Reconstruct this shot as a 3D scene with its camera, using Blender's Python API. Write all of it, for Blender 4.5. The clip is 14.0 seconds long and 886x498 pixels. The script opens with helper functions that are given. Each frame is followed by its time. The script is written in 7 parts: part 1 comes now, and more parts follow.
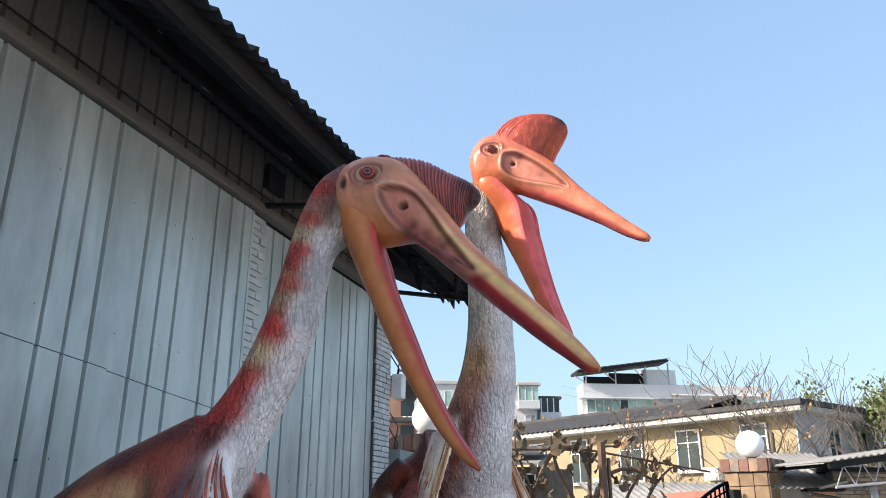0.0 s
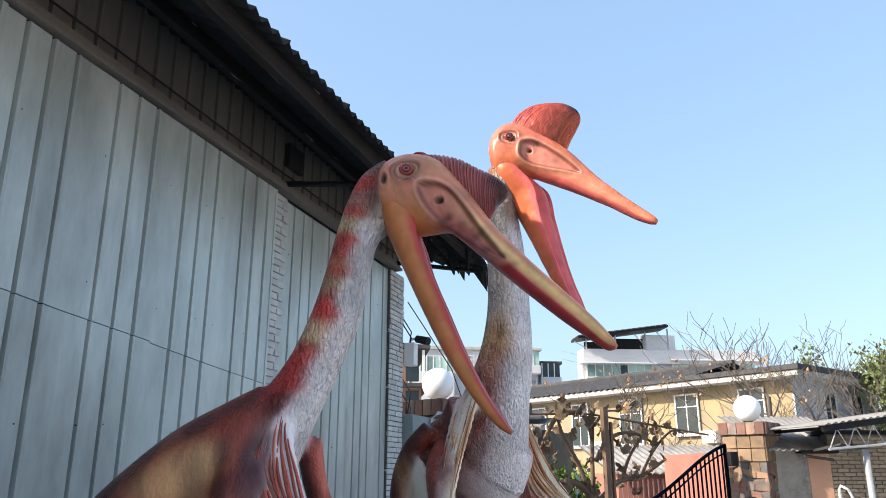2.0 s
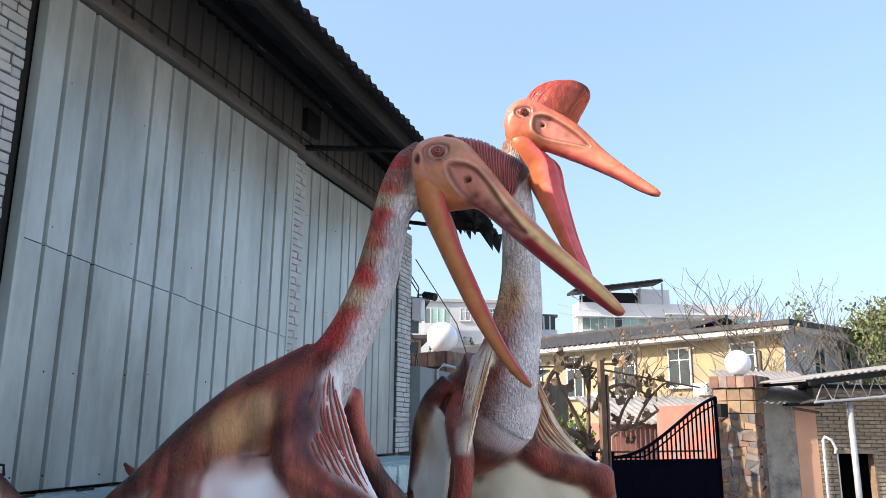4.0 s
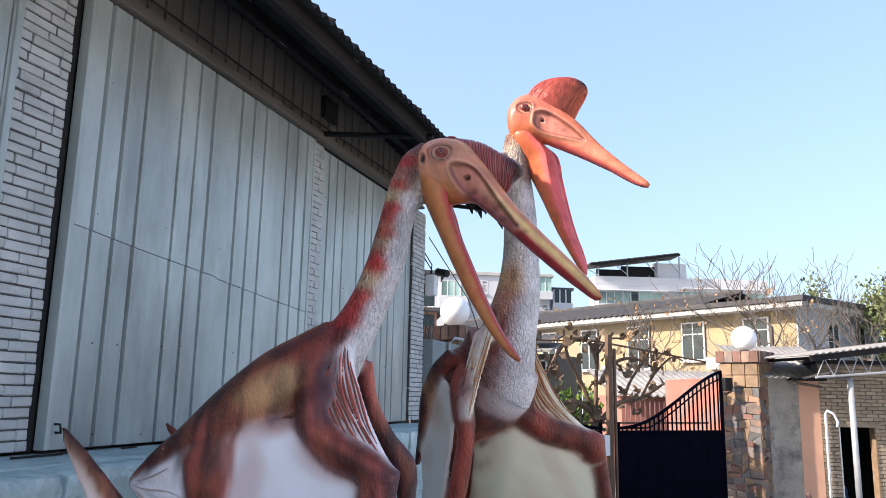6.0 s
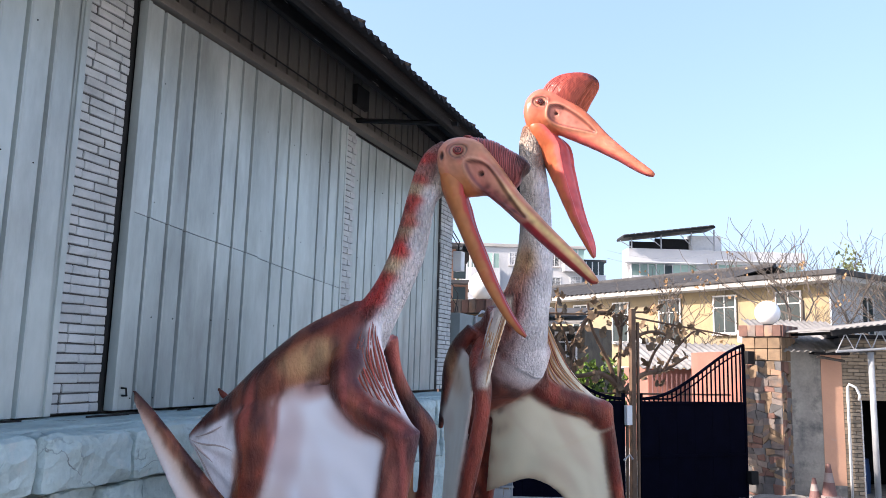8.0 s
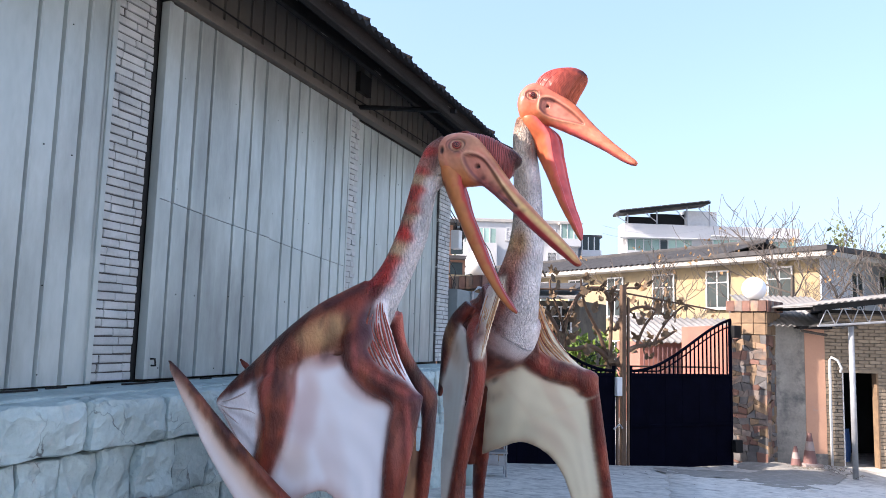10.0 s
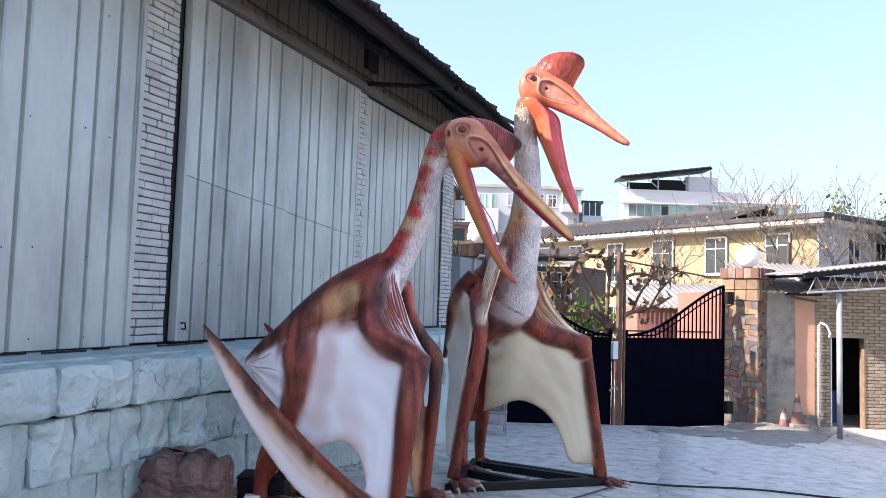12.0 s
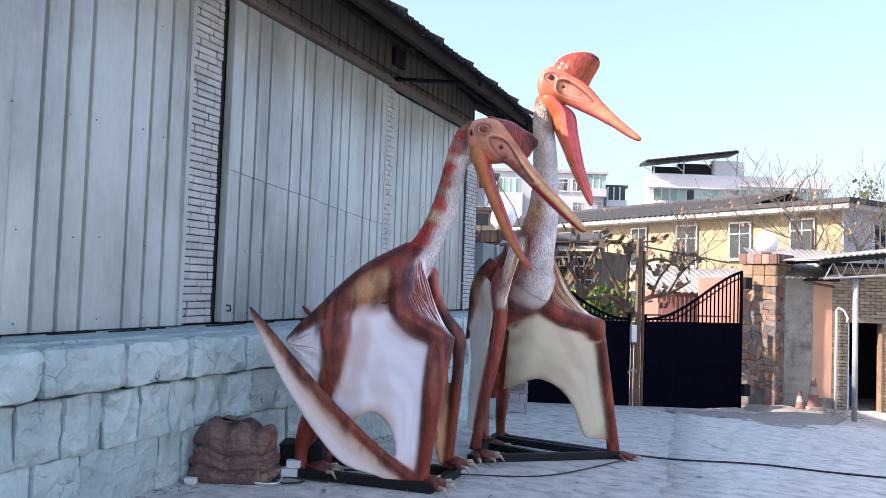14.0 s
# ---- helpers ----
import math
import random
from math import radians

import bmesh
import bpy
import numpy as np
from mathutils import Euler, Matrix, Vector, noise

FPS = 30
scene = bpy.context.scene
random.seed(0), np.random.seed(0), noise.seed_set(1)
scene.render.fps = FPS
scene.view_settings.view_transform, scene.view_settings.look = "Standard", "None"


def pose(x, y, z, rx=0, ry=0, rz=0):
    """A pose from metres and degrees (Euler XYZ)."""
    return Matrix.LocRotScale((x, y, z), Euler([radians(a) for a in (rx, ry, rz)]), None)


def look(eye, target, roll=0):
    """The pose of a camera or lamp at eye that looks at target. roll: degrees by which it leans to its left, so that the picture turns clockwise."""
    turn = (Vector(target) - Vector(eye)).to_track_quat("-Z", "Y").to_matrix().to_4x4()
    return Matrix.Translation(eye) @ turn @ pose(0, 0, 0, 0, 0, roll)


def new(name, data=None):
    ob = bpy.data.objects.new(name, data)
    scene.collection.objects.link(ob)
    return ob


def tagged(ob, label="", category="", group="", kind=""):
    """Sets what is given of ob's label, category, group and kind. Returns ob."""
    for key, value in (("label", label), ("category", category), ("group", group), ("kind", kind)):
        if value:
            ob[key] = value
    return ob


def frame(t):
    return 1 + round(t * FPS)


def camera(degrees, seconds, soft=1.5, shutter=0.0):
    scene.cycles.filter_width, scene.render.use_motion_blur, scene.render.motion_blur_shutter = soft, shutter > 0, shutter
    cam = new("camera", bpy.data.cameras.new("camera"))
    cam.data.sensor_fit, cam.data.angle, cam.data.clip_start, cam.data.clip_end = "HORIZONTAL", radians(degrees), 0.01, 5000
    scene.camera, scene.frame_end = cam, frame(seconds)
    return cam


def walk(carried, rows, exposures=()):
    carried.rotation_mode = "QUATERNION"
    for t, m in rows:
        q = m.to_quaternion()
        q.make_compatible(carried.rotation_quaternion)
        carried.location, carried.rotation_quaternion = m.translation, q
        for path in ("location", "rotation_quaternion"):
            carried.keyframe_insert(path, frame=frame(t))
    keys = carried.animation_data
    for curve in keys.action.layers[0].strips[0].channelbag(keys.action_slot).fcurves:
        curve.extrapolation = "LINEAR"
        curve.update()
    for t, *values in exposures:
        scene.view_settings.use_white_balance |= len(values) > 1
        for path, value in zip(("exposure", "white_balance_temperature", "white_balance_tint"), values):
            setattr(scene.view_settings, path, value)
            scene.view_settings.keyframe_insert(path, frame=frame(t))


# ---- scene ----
cam = camera(60.4, 14.0, soft=0.85)
PATH = [
    (0, (-0.683, -0.342, 1.499), (-1.25, 1.461, 2.151), 0.1),
    (0.5, (-0.702, -0.444, 1.484), (-1.268, 1.362, 2.132), -0.0),
    (1, (-0.687, -0.508, 1.497), (-1.256, 1.304, 2.124), -0.0),
    (1.5, (-0.654, -0.616, 1.486), (-1.229, 1.204, 2.085), -0.0),
    (2, (-0.704, -0.717, 1.482), (-1.28, 1.112, 2.049), 0.0),
    (2.5, (-0.751, -0.858, 1.471), (-1.329, 0.981, 2.003), 0.2),
    (3, (-0.761, -0.946, 1.473), (-1.333, 0.905, 1.972), 0.3),
    (5.5, (-0.563, -1.464, 1.472), (-1.167, 0.402, 1.86), 1.1),
    (6, (-0.503, -1.565, 1.464), (-1.128, 0.298, 1.837), 1.1),
    (6.5, (-0.467, -1.694, 1.456), (-1.114, 0.164, 1.812), 1.2),
    (7, (-0.408, -1.824, 1.456), (-1.078, 0.03, 1.793), 1.2),
    (7.5, (-0.312, -1.934, 1.472), (-1.005, -0.085, 1.787), 1.4),
    (8, (-0.244, -2.022, 1.471), (-0.955, -0.176, 1.767), 1.6),
    (10.5, (-0.07, -2.633, 1.465), (-0.769, -0.771, 1.673), 1.7),
    (11, (-0.065, -2.752, 1.464), (-0.759, -0.885, 1.649), 1.7),
    (11.5, (0.003, -2.879, 1.469), (-0.695, -1.012, 1.632), 1.6),
    (12, (0.064, -2.992, 1.488), (-0.645, -1.127, 1.624), 1.8),
    (12.5, (0.1, -3.125, 1.479), (-0.624, -1.265, 1.594), 2.0),
    (13, (0.132, -3.267, 1.477), (-0.605, -1.41, 1.576), 2.0),
    (13.5, (0.197, -3.373, 1.499), (-0.556, -1.522, 1.589), 2.0),
    (14, (0.258, -3.473, 1.502), (-0.51, -1.628, 1.593), 2.0),
]
walk(cam, [(t, look(eye, target, roll)) for t, eye, target, roll in PATH], [(0.0, 1.42, 6600, 10), (3.0, 1.52, 6600, 12), (6.0, 1.60, 6550, 16), (8.0, 1.68, 6500, 18), (10.5, 1.78, 6450, 19), (14.0, 1.84, 6450, 20)])

# ---- world, sun ----
SUN_DIR = Vector((-0.80, -0.60, 0.62)).normalized()
world = bpy.data.worlds.new("world")
scene.world = world
world.use_nodes = True
wn = world.node_tree.nodes
sky = wn.new("ShaderNodeTexSky")
sky.sky_type = "NISHITA"
sky.sun_disc = False
sky.sun_elevation = math.asin(SUN_DIR.z)
sky.sun_rotation = math.atan2(SUN_DIR.x, SUN_DIR.y)
sky.air_density, sky.dust_density, sky.ozone_density = 1.0, 3.5, 1.0
wn["Background"].inputs["Strength"].default_value = 0.15
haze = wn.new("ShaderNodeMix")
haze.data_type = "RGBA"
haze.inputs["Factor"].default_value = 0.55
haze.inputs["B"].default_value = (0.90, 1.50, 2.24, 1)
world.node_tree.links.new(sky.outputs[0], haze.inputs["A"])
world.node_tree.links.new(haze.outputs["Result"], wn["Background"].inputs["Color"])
sun = new("sun", bpy.data.lights.new("sun", "SUN"))
sun.data.energy, sun.data.angle, sun.data.color = 3.5, radians(0.6), (1.0, 0.9, 0.76)
sun.matrix_world = look(SUN_DIR * 50, (0, 0, 0))


# ---- materials ----
def mat(name, a, b=None, rough=0.7, metal=0.0, scale=6.0, fine=60.0, bump=0.15, stretch=(1, 1, 1), piece=0.0, dirt=None, dirt_scale=1.2, dirt_at=(0.5, 0.7), spec=0.4, world=False):
    """Two colours mixed by coarse and fine noise, with stains, bump and a shift from piece to piece."""
    m = bpy.data.materials.new(name)
    m.use_nodes = True
    nt = m.node_tree
    n, link = nt.nodes, nt.links.new
    bsdf = n["Principled BSDF"]
    b = b or tuple(c * 0.75 for c in a)
    co = n.new("ShaderNodeTexCoord")
    mp = n.new("ShaderNodeMapping")
    mp.inputs["Scale"].default_value = stretch
    link(n.new("ShaderNodeNewGeometry").outputs["Position"] if world else co.outputs["Object"], mp.inputs[0])
    n1 = n.new("ShaderNodeTexNoise")
    n1.inputs["Scale"].default_value, n1.inputs["Detail"].default_value = scale, 6
    n2 = n.new("ShaderNodeTexNoise")
    n2.inputs["Scale"].default_value, n2.inputs["Detail"].default_value = fine, 4
    link(mp.outputs[0], n1.inputs["Vector"])
    link(mp.outputs[0], n2.inputs["Vector"])
    add = n.new("ShaderNodeMath")
    add.operation = "MULTIPLY_ADD"
    link(n2.outputs[0], add.inputs[0])
    add.inputs[1].default_value = 0.35
    link(n1.outputs[0], add.inputs[2])
    ramp = n.new("ShaderNodeMapRange")
    ramp.inputs[1].default_value, ramp.inputs[2].default_value = 0.45, 0.95
    link(add.outputs[0], ramp.inputs[0])
    mix = n.new("ShaderNodeMix")
    mix.data_type = "RGBA"
    mix.inputs["A"].default_value, mix.inputs["B"].default_value = (*a, 1), (*b, 1)
    link(ramp.outputs[0], mix.inputs["Factor"])
    out = mix.outputs["Result"]
    if dirt:
        n3 = n.new("ShaderNodeTexNoise")
        n3.inputs["Scale"].default_value, n3.inputs["Detail"].default_value = dirt_scale, 8
        n3.inputs["Roughness"].default_value = 0.65
        link(mp.outputs[0], n3.inputs["Vector"])
        r3 = n.new("ShaderNodeMapRange")
        r3.inputs[1].default_value, r3.inputs[2].default_value = dirt_at
        link(n3.outputs[0], r3.inputs[0])
        mx = n.new("ShaderNodeMix")
        mx.data_type = "RGBA"
        link(r3.outputs[0], mx.inputs["Factor"])
        link(out, mx.inputs["A"])
        mx.inputs["B"].default_value = (*dirt, 1)
        out = mx.outputs["Result"]
    if piece:
        info = n.new("ShaderNodeObjectInfo")
        mr = n.new("ShaderNodeMapRange")
        mr.inputs[3].default_value, mr.inputs[4].default_value = 1 - piece, 1 + piece
        link(info.outputs["Random"], mr.inputs[0])
        hs = n.new("ShaderNodeHueSaturation")
        link(mr.outputs[0], hs.inputs["Value"])
        link(out, hs.inputs["Color"])
        out = hs.outputs[0]
    link(out, bsdf.inputs["Base Color"])
    bp = n.new("ShaderNodeBump")
    bp.inputs["Strength"].default_value, bp.inputs["Distance"].default_value = bump, 0.02
    link(add.outputs[0], bp.inputs["Height"])
    link(bp.outputs[0], bsdf.inputs["Normal"])
    bsdf.inputs["Roughness"].default_value, bsdf.inputs["Metallic"].default_value = rough, metal
    bsdf.inputs["Specular IOR Level"].default_value = spec
    return m


M_SHEET = mat("painted_sheet_metal", (0.51, 0.575, 0.57), (0.37, 0.43, 0.43), 0.40, 0.2, 0.9, 24, 0.05, (1, 1, 0.30), 0.05, (0.21, 0.235, 0.23), 1.25, (0.44, 0.74), world=True)
# Darker brown copy of the sheet; shade under the eave is put into its colour.
M_SHEET_EAVE = mat("eave_shaded_sheet_metal", (0.16, 0.145, 0.125), (0.10, 0.09, 0.08), 0.7, 0.0, 1.0, 30, 0.05, (1, 1, 0.35), 0.05, (0.10, 0.095, 0.09), 0.9, (0.45, 0.75), world=True)
M_BRICK_WHITE = mat("grey_painted_brick", (0.50, 0.525, 0.53), (0.36, 0.385, 0.39), 0.8, 0, 5, 60, 0.3, piece=0.09, dirt=(0.25, 0.27, 0.28), dirt_scale=3, dirt_at=(0.56, 0.8), world=True)
M_JOINT = mat("dark_joint", (0.10, 0.10, 0.10), (0.06, 0.06, 0.06), 0.95)
M_GAP = mat("dark_rubber_gap", (0.02, 0.02, 0.02), (0.012, 0.012, 0.012), 0.9)
M_PLINTH = mat("grey_painted_cement_stone", (0.46, 0.575, 0.585), (0.30, 0.39, 0.40), 0.8, 0, 3.0, 30, 0.9, piece=0.07, dirt=(0.50, 0.54, 0.53), dirt_scale=7, dirt_at=(0.58, 0.72))


def chipped(m, scale, depth, crack, crack_scale):
    """Adds hewn facets and thin broken cracks to a stone material."""
    nt = m.node_tree
    n, link = nt.nodes, nt.links.new
    bsdf = n["Principled BSDF"]
    co = n.new("ShaderNodeTexCoord")
    warp = n.new("ShaderNodeTexNoise")
    warp.inputs["Scale"].default_value, warp.inputs["Detail"].default_value = scale * 0.8, 5
    link(co.outputs["Object"], warp.inputs["Vector"])
    mad = n.new("ShaderNodeVectorMath")
    mad.operation = "MULTIPLY_ADD"
    link(warp.outputs["Color"], mad.inputs[0])
    mad.inputs[1].default_value = (0.16, 0.16, 0.16)
    link(co.outputs["Object"], mad.inputs[2])
    face = n.new("ShaderNodeTexVoronoi")
    face.inputs["Scale"].default_value = scale
    link(mad.outputs[0], face.inputs["Vector"])
    b2 = n.new("ShaderNodeBump")
    b2.inputs["Strength"].default_value, b2.inputs["Distance"].default_value = 1.0, depth
    link(face.outputs["Distance"], b2.inputs["Height"])
    link(bsdf.inputs["Normal"].links[0].from_socket, b2.inputs["Normal"])
    link(b2.outputs[0], bsdf.inputs["Normal"])
    edge = n.new("ShaderNodeTexVoronoi")
    edge.feature = "DISTANCE_TO_EDGE"
    edge.inputs["Scale"].default_value = crack_scale
    link(mad.outputs[0], edge.inputs["Vector"])
    thin = n.new("ShaderNodeMapRange")
    thin.inputs[1].default_value, thin.inputs[2].default_value, thin.inputs[3].default_value, thin.inputs[4].default_value = 0.004, 0.022, 1.0, 0.0
    link(edge.outputs["Distance"], thin.inputs[0])
    some = n.new("ShaderNodeTexNoise")
    some.inputs["Scale"].default_value, some.inputs["Detail"].default_value = 3.3, 3
    link(co.outputs["Object"], some.inputs["Vector"])
    cut = n.new("ShaderNodeMapRange")
    cut.inputs[1].default_value, cut.inputs[2].default_value = 0.54, 0.68
    link(some.outputs[0], cut.inputs[0])
    fac = n.new("ShaderNodeMath")
    fac.operation = "MULTIPLY"
    link(thin.outputs[0], fac.inputs[0])
    link(cut.outputs[0], fac.inputs[1])
    mx = n.new("ShaderNodeMix")
    mx.data_type = "RGBA"
    link(fac.outputs[0], mx.inputs["Factor"])
    link(bsdf.inputs["Base Color"].links[0].from_socket, mx.inputs["A"])
    mx.inputs["B"].default_value = (*crack, 1)
    link(mx.outputs["Result"], bsdf.inputs["Base Color"])


chipped(M_PLINTH, 8.0, 0.036, (0.12, 0.135, 0.135), 4.0)
M_CONCRETE = mat("worn_concrete", (0.64, 0.62, 0.58), (0.44, 0.43, 0.41), 0.9, 0, 7.0, 95, 1.0, dirt=(0.25, 0.25, 0.245), dirt_scale=4.5, dirt_at=(0.45, 0.72))
chipped(M_CONCRETE, 2.6, 0.006, (0.16, 0.16, 0.155), 0.8)
M_CONCRETE_NEW = mat("pale_concrete", (0.70, 0.685, 0.645), (0.54, 0.53, 0.505), 0.9, 0, 6.0, 95, 0.9, dirt=(0.33, 0.33, 0.325), dirt_scale=5.5, dirt_at=(0.46, 0.74))
chipped(M_CONCRETE_NEW, 3.1, 0.006, (0.2, 0.2, 0.195), 0.55)
# Near-black roof sheet; the soffit's shade is put into its colour.
M_ASBESTOS = mat("weathered_shaded_fibre_cement", (0.032, 0.032, 0.034), (0.016, 0.016, 0.018), 0.95, 0, 3, 30, 0.3, spec=0.08)
M_ASBESTOS_PALE = mat("pale_fibre_cement", (0.27, 0.265, 0.26), (0.16, 0.155, 0.15), 0.95, 0, 3, 30, 0.3, dirt=(0.2, 0.19, 0.18), dirt_scale=3)
# Eave shade is darkened into the timber colour; the pale patches are wear.
M_BEAM = mat("shaded_timber", (0.028, 0.025, 0.024), (0.013, 0.012, 0.012), 0.8, 0, 3, 40, 0.4, (8, 0.7, 8), dirt=(0.35, 0.34, 0.33), dirt_scale=2.0, dirt_at=(0.64, 0.72), spec=0.1)
M_STEEL_DARK = mat("dark_painted_steel", (0.014, 0.015, 0.017), (0.008, 0.008, 0.009), 0.6, 0.0, spec=0.2)
M_STEEL_GREY = mat("grey_painted_steel", (0.36, 0.38, 0.40), (0.26, 0.27, 0.29), 0.5, 0.3)
M_GATE = mat("black_gate_steel", (0.0026, 0.003, 0.0095), (0.0016, 0.0018, 0.005), 0.85, 0.0, 3, 20, 0.05, spec=0.03)
M_RUST = mat("rusty_brown_steel", (0.16, 0.10, 0.065), (0.08, 0.05, 0.035), 0.8, 0.1, 4, 40, 0.3)
M_STONE = mat("gate_pillar_stone", (0.20, 0.165, 0.145), (0.11, 0.09, 0.085), 0.85, 0, 7, 50, 0.6, piece=0.25, dirt=(0.30, 0.18, 0.12), dirt_scale=2.2, dirt_at=(0.5, 0.62))
M_STONE_TAN = mat("tan_pillar_stone", (0.25, 0.17, 0.105), (0.15, 0.105, 0.07), 0.85, 0, 7, 50, 0.4, piece=0.25)
M_STONE_RED = mat("reddish_pillar_stone", (0.19, 0.10, 0.078), (0.11, 0.065, 0.055), 0.85, 0, 7, 50, 0.4, piece=0.25)
M_STONE_GREY = mat("blue_grey_pillar_stone", (0.135, 0.13, 0.13), (0.08, 0.078, 0.08), 0.85, 0, 7, 50, 0.4, piece=0.25)
M_MORTAR = mat("mortar", (0.20, 0.18, 0.16), (0.13, 0.12, 0.11), 0.95)
M_GLOBE = mat("white_glass_globe", (0.85, 0.86, 0.87), (0.8, 0.81, 0.82), 0.25, 0, 3, 20, 0.0)
M_PEACH = mat("peach_plaster", (0.56, 0.33, 0.23), (0.48, 0.28, 0.20), 0.9, 0, 2, 30, 0.1, dirt=(0.42, 0.34, 0.30), dirt_scale=2.2, dirt_at=(0.6, 0.75))
M_MOTTLED = mat("stained_render", (0.36, 0.34, 0.30), (0.20, 0.19, 0.18), 0.95, 0, 2.5, 20, 0.3, dirt=(0.12, 0.12, 0.12), dirt_scale=1.8, dirt_at=(0.5, 0.65))
M_GREY_WALL = mat("grey_green_render", (0.22, 0.26, 0.27), (0.17, 0.20, 0.21), 0.9, 0, 1.5, 20, 0.15)
M_BRICK_TAN = mat("tan_brick", (0.33, 0.27, 0.20), (0.22, 0.18, 0.14), 0.9, 0, 6, 40, 0.3, piece=0.2)
M_YELLOW = mat("yellow_tile_facade", (0.31, 0.245, 0.14), (0.25, 0.195, 0.115), 0.85, 0, 1.0, 8, 0.1, dirt=(0.20, 0.175, 0.13), dirt_scale=0.45, dirt_at=(0.42, 0.66))
M_LOWER = mat("dark_old_render", (0.13, 0.12, 0.10), (0.07, 0.066, 0.06), 0.95, 0, 1.2, 9, 0.2, dirt=(0.045, 0.043, 0.04), dirt_scale=0.9, dirt_at=(0.45, 0.65))
M_SLATE_SIDE = mat("grey_blue_facade", (0.42, 0.45, 0.50), (0.35, 0.38, 0.42), 0.85, 0, 0.8, 8, 0.1)
M_TILE_ROOF = mat("dark_roof_tile", (0.068, 0.068, 0.072), (0.034, 0.034, 0.037), 0.9, 0, 2, 14, 0.4)
M_FASCIA = mat("pale_concrete_eave", (0.42, 0.41, 0.39), (0.30, 0.29, 0.28), 0.9, 0, 1, 12, 0.1)
M_WHITE = mat("white_tile_facade", (0.50, 0.51, 0.53), (0.44, 0.45, 0.47), 0.6, 0, 0.5, 6, 0.02)
M_GLASS = mat("dark_window_glass", (0.03, 0.045, 0.05), (0.02, 0.03, 0.035), 0.08, 0, 1, 5, 0.0, spec=0.35)
M_GLASS_GREEN = mat("green_window_glass", (0.27, 0.38, 0.34), (0.17, 0.28, 0.25), 0.12, 0, 0.7, 5, 0.0, piece=0.5, spec=0.6)
M_FRAME = mat("pale_window_frame", (0.62, 0.63, 0.64), (0.5, 0.51, 0.52), 0.5)
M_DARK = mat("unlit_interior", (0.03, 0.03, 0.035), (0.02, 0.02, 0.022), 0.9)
M_BARK = mat("tree_bark", (0.105, 0.09, 0.08), (0.06, 0.05, 0.043), 0.9, 0, 6, 40, 0.5)
M_LEAF_BROWN = mat("dry_leaf", (0.17, 0.115, 0.07), (0.09, 0.065, 0.045), 0.8, 0, 8, 40, 0.1)
M_LEAF_TAN = mat("pale_dry_leaf", (0.36, 0.22, 0.11), (0.24, 0.15, 0.08), 0.8, 0, 8, 40, 0.1)
M_LEAF_GREEN = mat("fresh_green_leaf", (0.16, 0.24, 0.035), (0.06, 0.12, 0.02), 0.6, 0, 3, 30, 0.1)
M_LEAF_OLIVE = mat("olive_leaf", (0.13, 0.155, 0.06), (0.07, 0.09, 0.035), 0.7, 0, 3, 30, 0.1)
M_LEAF_DARK = mat("dark_ivy_leaf", (0.035, 0.07, 0.025), (0.018, 0.035, 0.014), 0.6, 0, 3, 30, 0.1)
M_PINK = mat("faded_pink_render", (0.30, 0.13, 0.10), (0.22, 0.095, 0.075), 0.9, 0, 1.5, 20, 0.1)
M_REDBRICK = mat("red_brick_far", (0.34, 0.20, 0.15), (0.25, 0.15, 0.11), 0.9, 0, 1.5, 12, 0.2)
M_PLASTIC_WHITE = mat("white_plastic", (0.72, 0.74, 0.76), (0.62, 0.64, 0.66), 0.4)
M_CABLE = mat("black_cable", (0.015, 0.015, 0.017), (0.01, 0.01, 0.01), 0.5)
M_CONE = mat("faded_red_cone", (0.20, 0.105, 0.098), (0.15, 0.08, 0.075), 0.6)
M_CONE_WHITE = mat("dirty_white_band", (0.34, 0.28, 0.27), (0.24, 0.20, 0.19), 0.6)
M_MUD_SHADE = mat("dried_mud_and_gate_shade", (0.33, 0.32, 0.30), (0.16, 0.155, 0.145), 0.95, 0, 5, 40, 0.8, dirt=(0.34, 0.33, 0.32), dirt_scale=5, dirt_at=(0.54, 0.7))
M_FAKE_ROCK = mat("brown_fibreglass_rock", (0.19, 0.105, 0.09), (0.11, 0.06, 0.052), 0.36, 0, 5, 40, 0.5, dirt=(0.30, 0.20, 0.17), dirt_scale=5, dirt_at=(0.58, 0.75))
chipped(M_FAKE_ROCK, 13.0, 0.020, (0.03, 0.02, 0.02), 7.0)
M_EARTH = mat("dusty_earth", (0.20, 0.175, 0.14), (0.13, 0.115, 0.09), 0.95, 0, 3, 30, 0.5)
M_BLUE = mat("blue_plastic", (0.05, 0.12, 0.32), (0.04, 0.09, 0.25), 0.5)


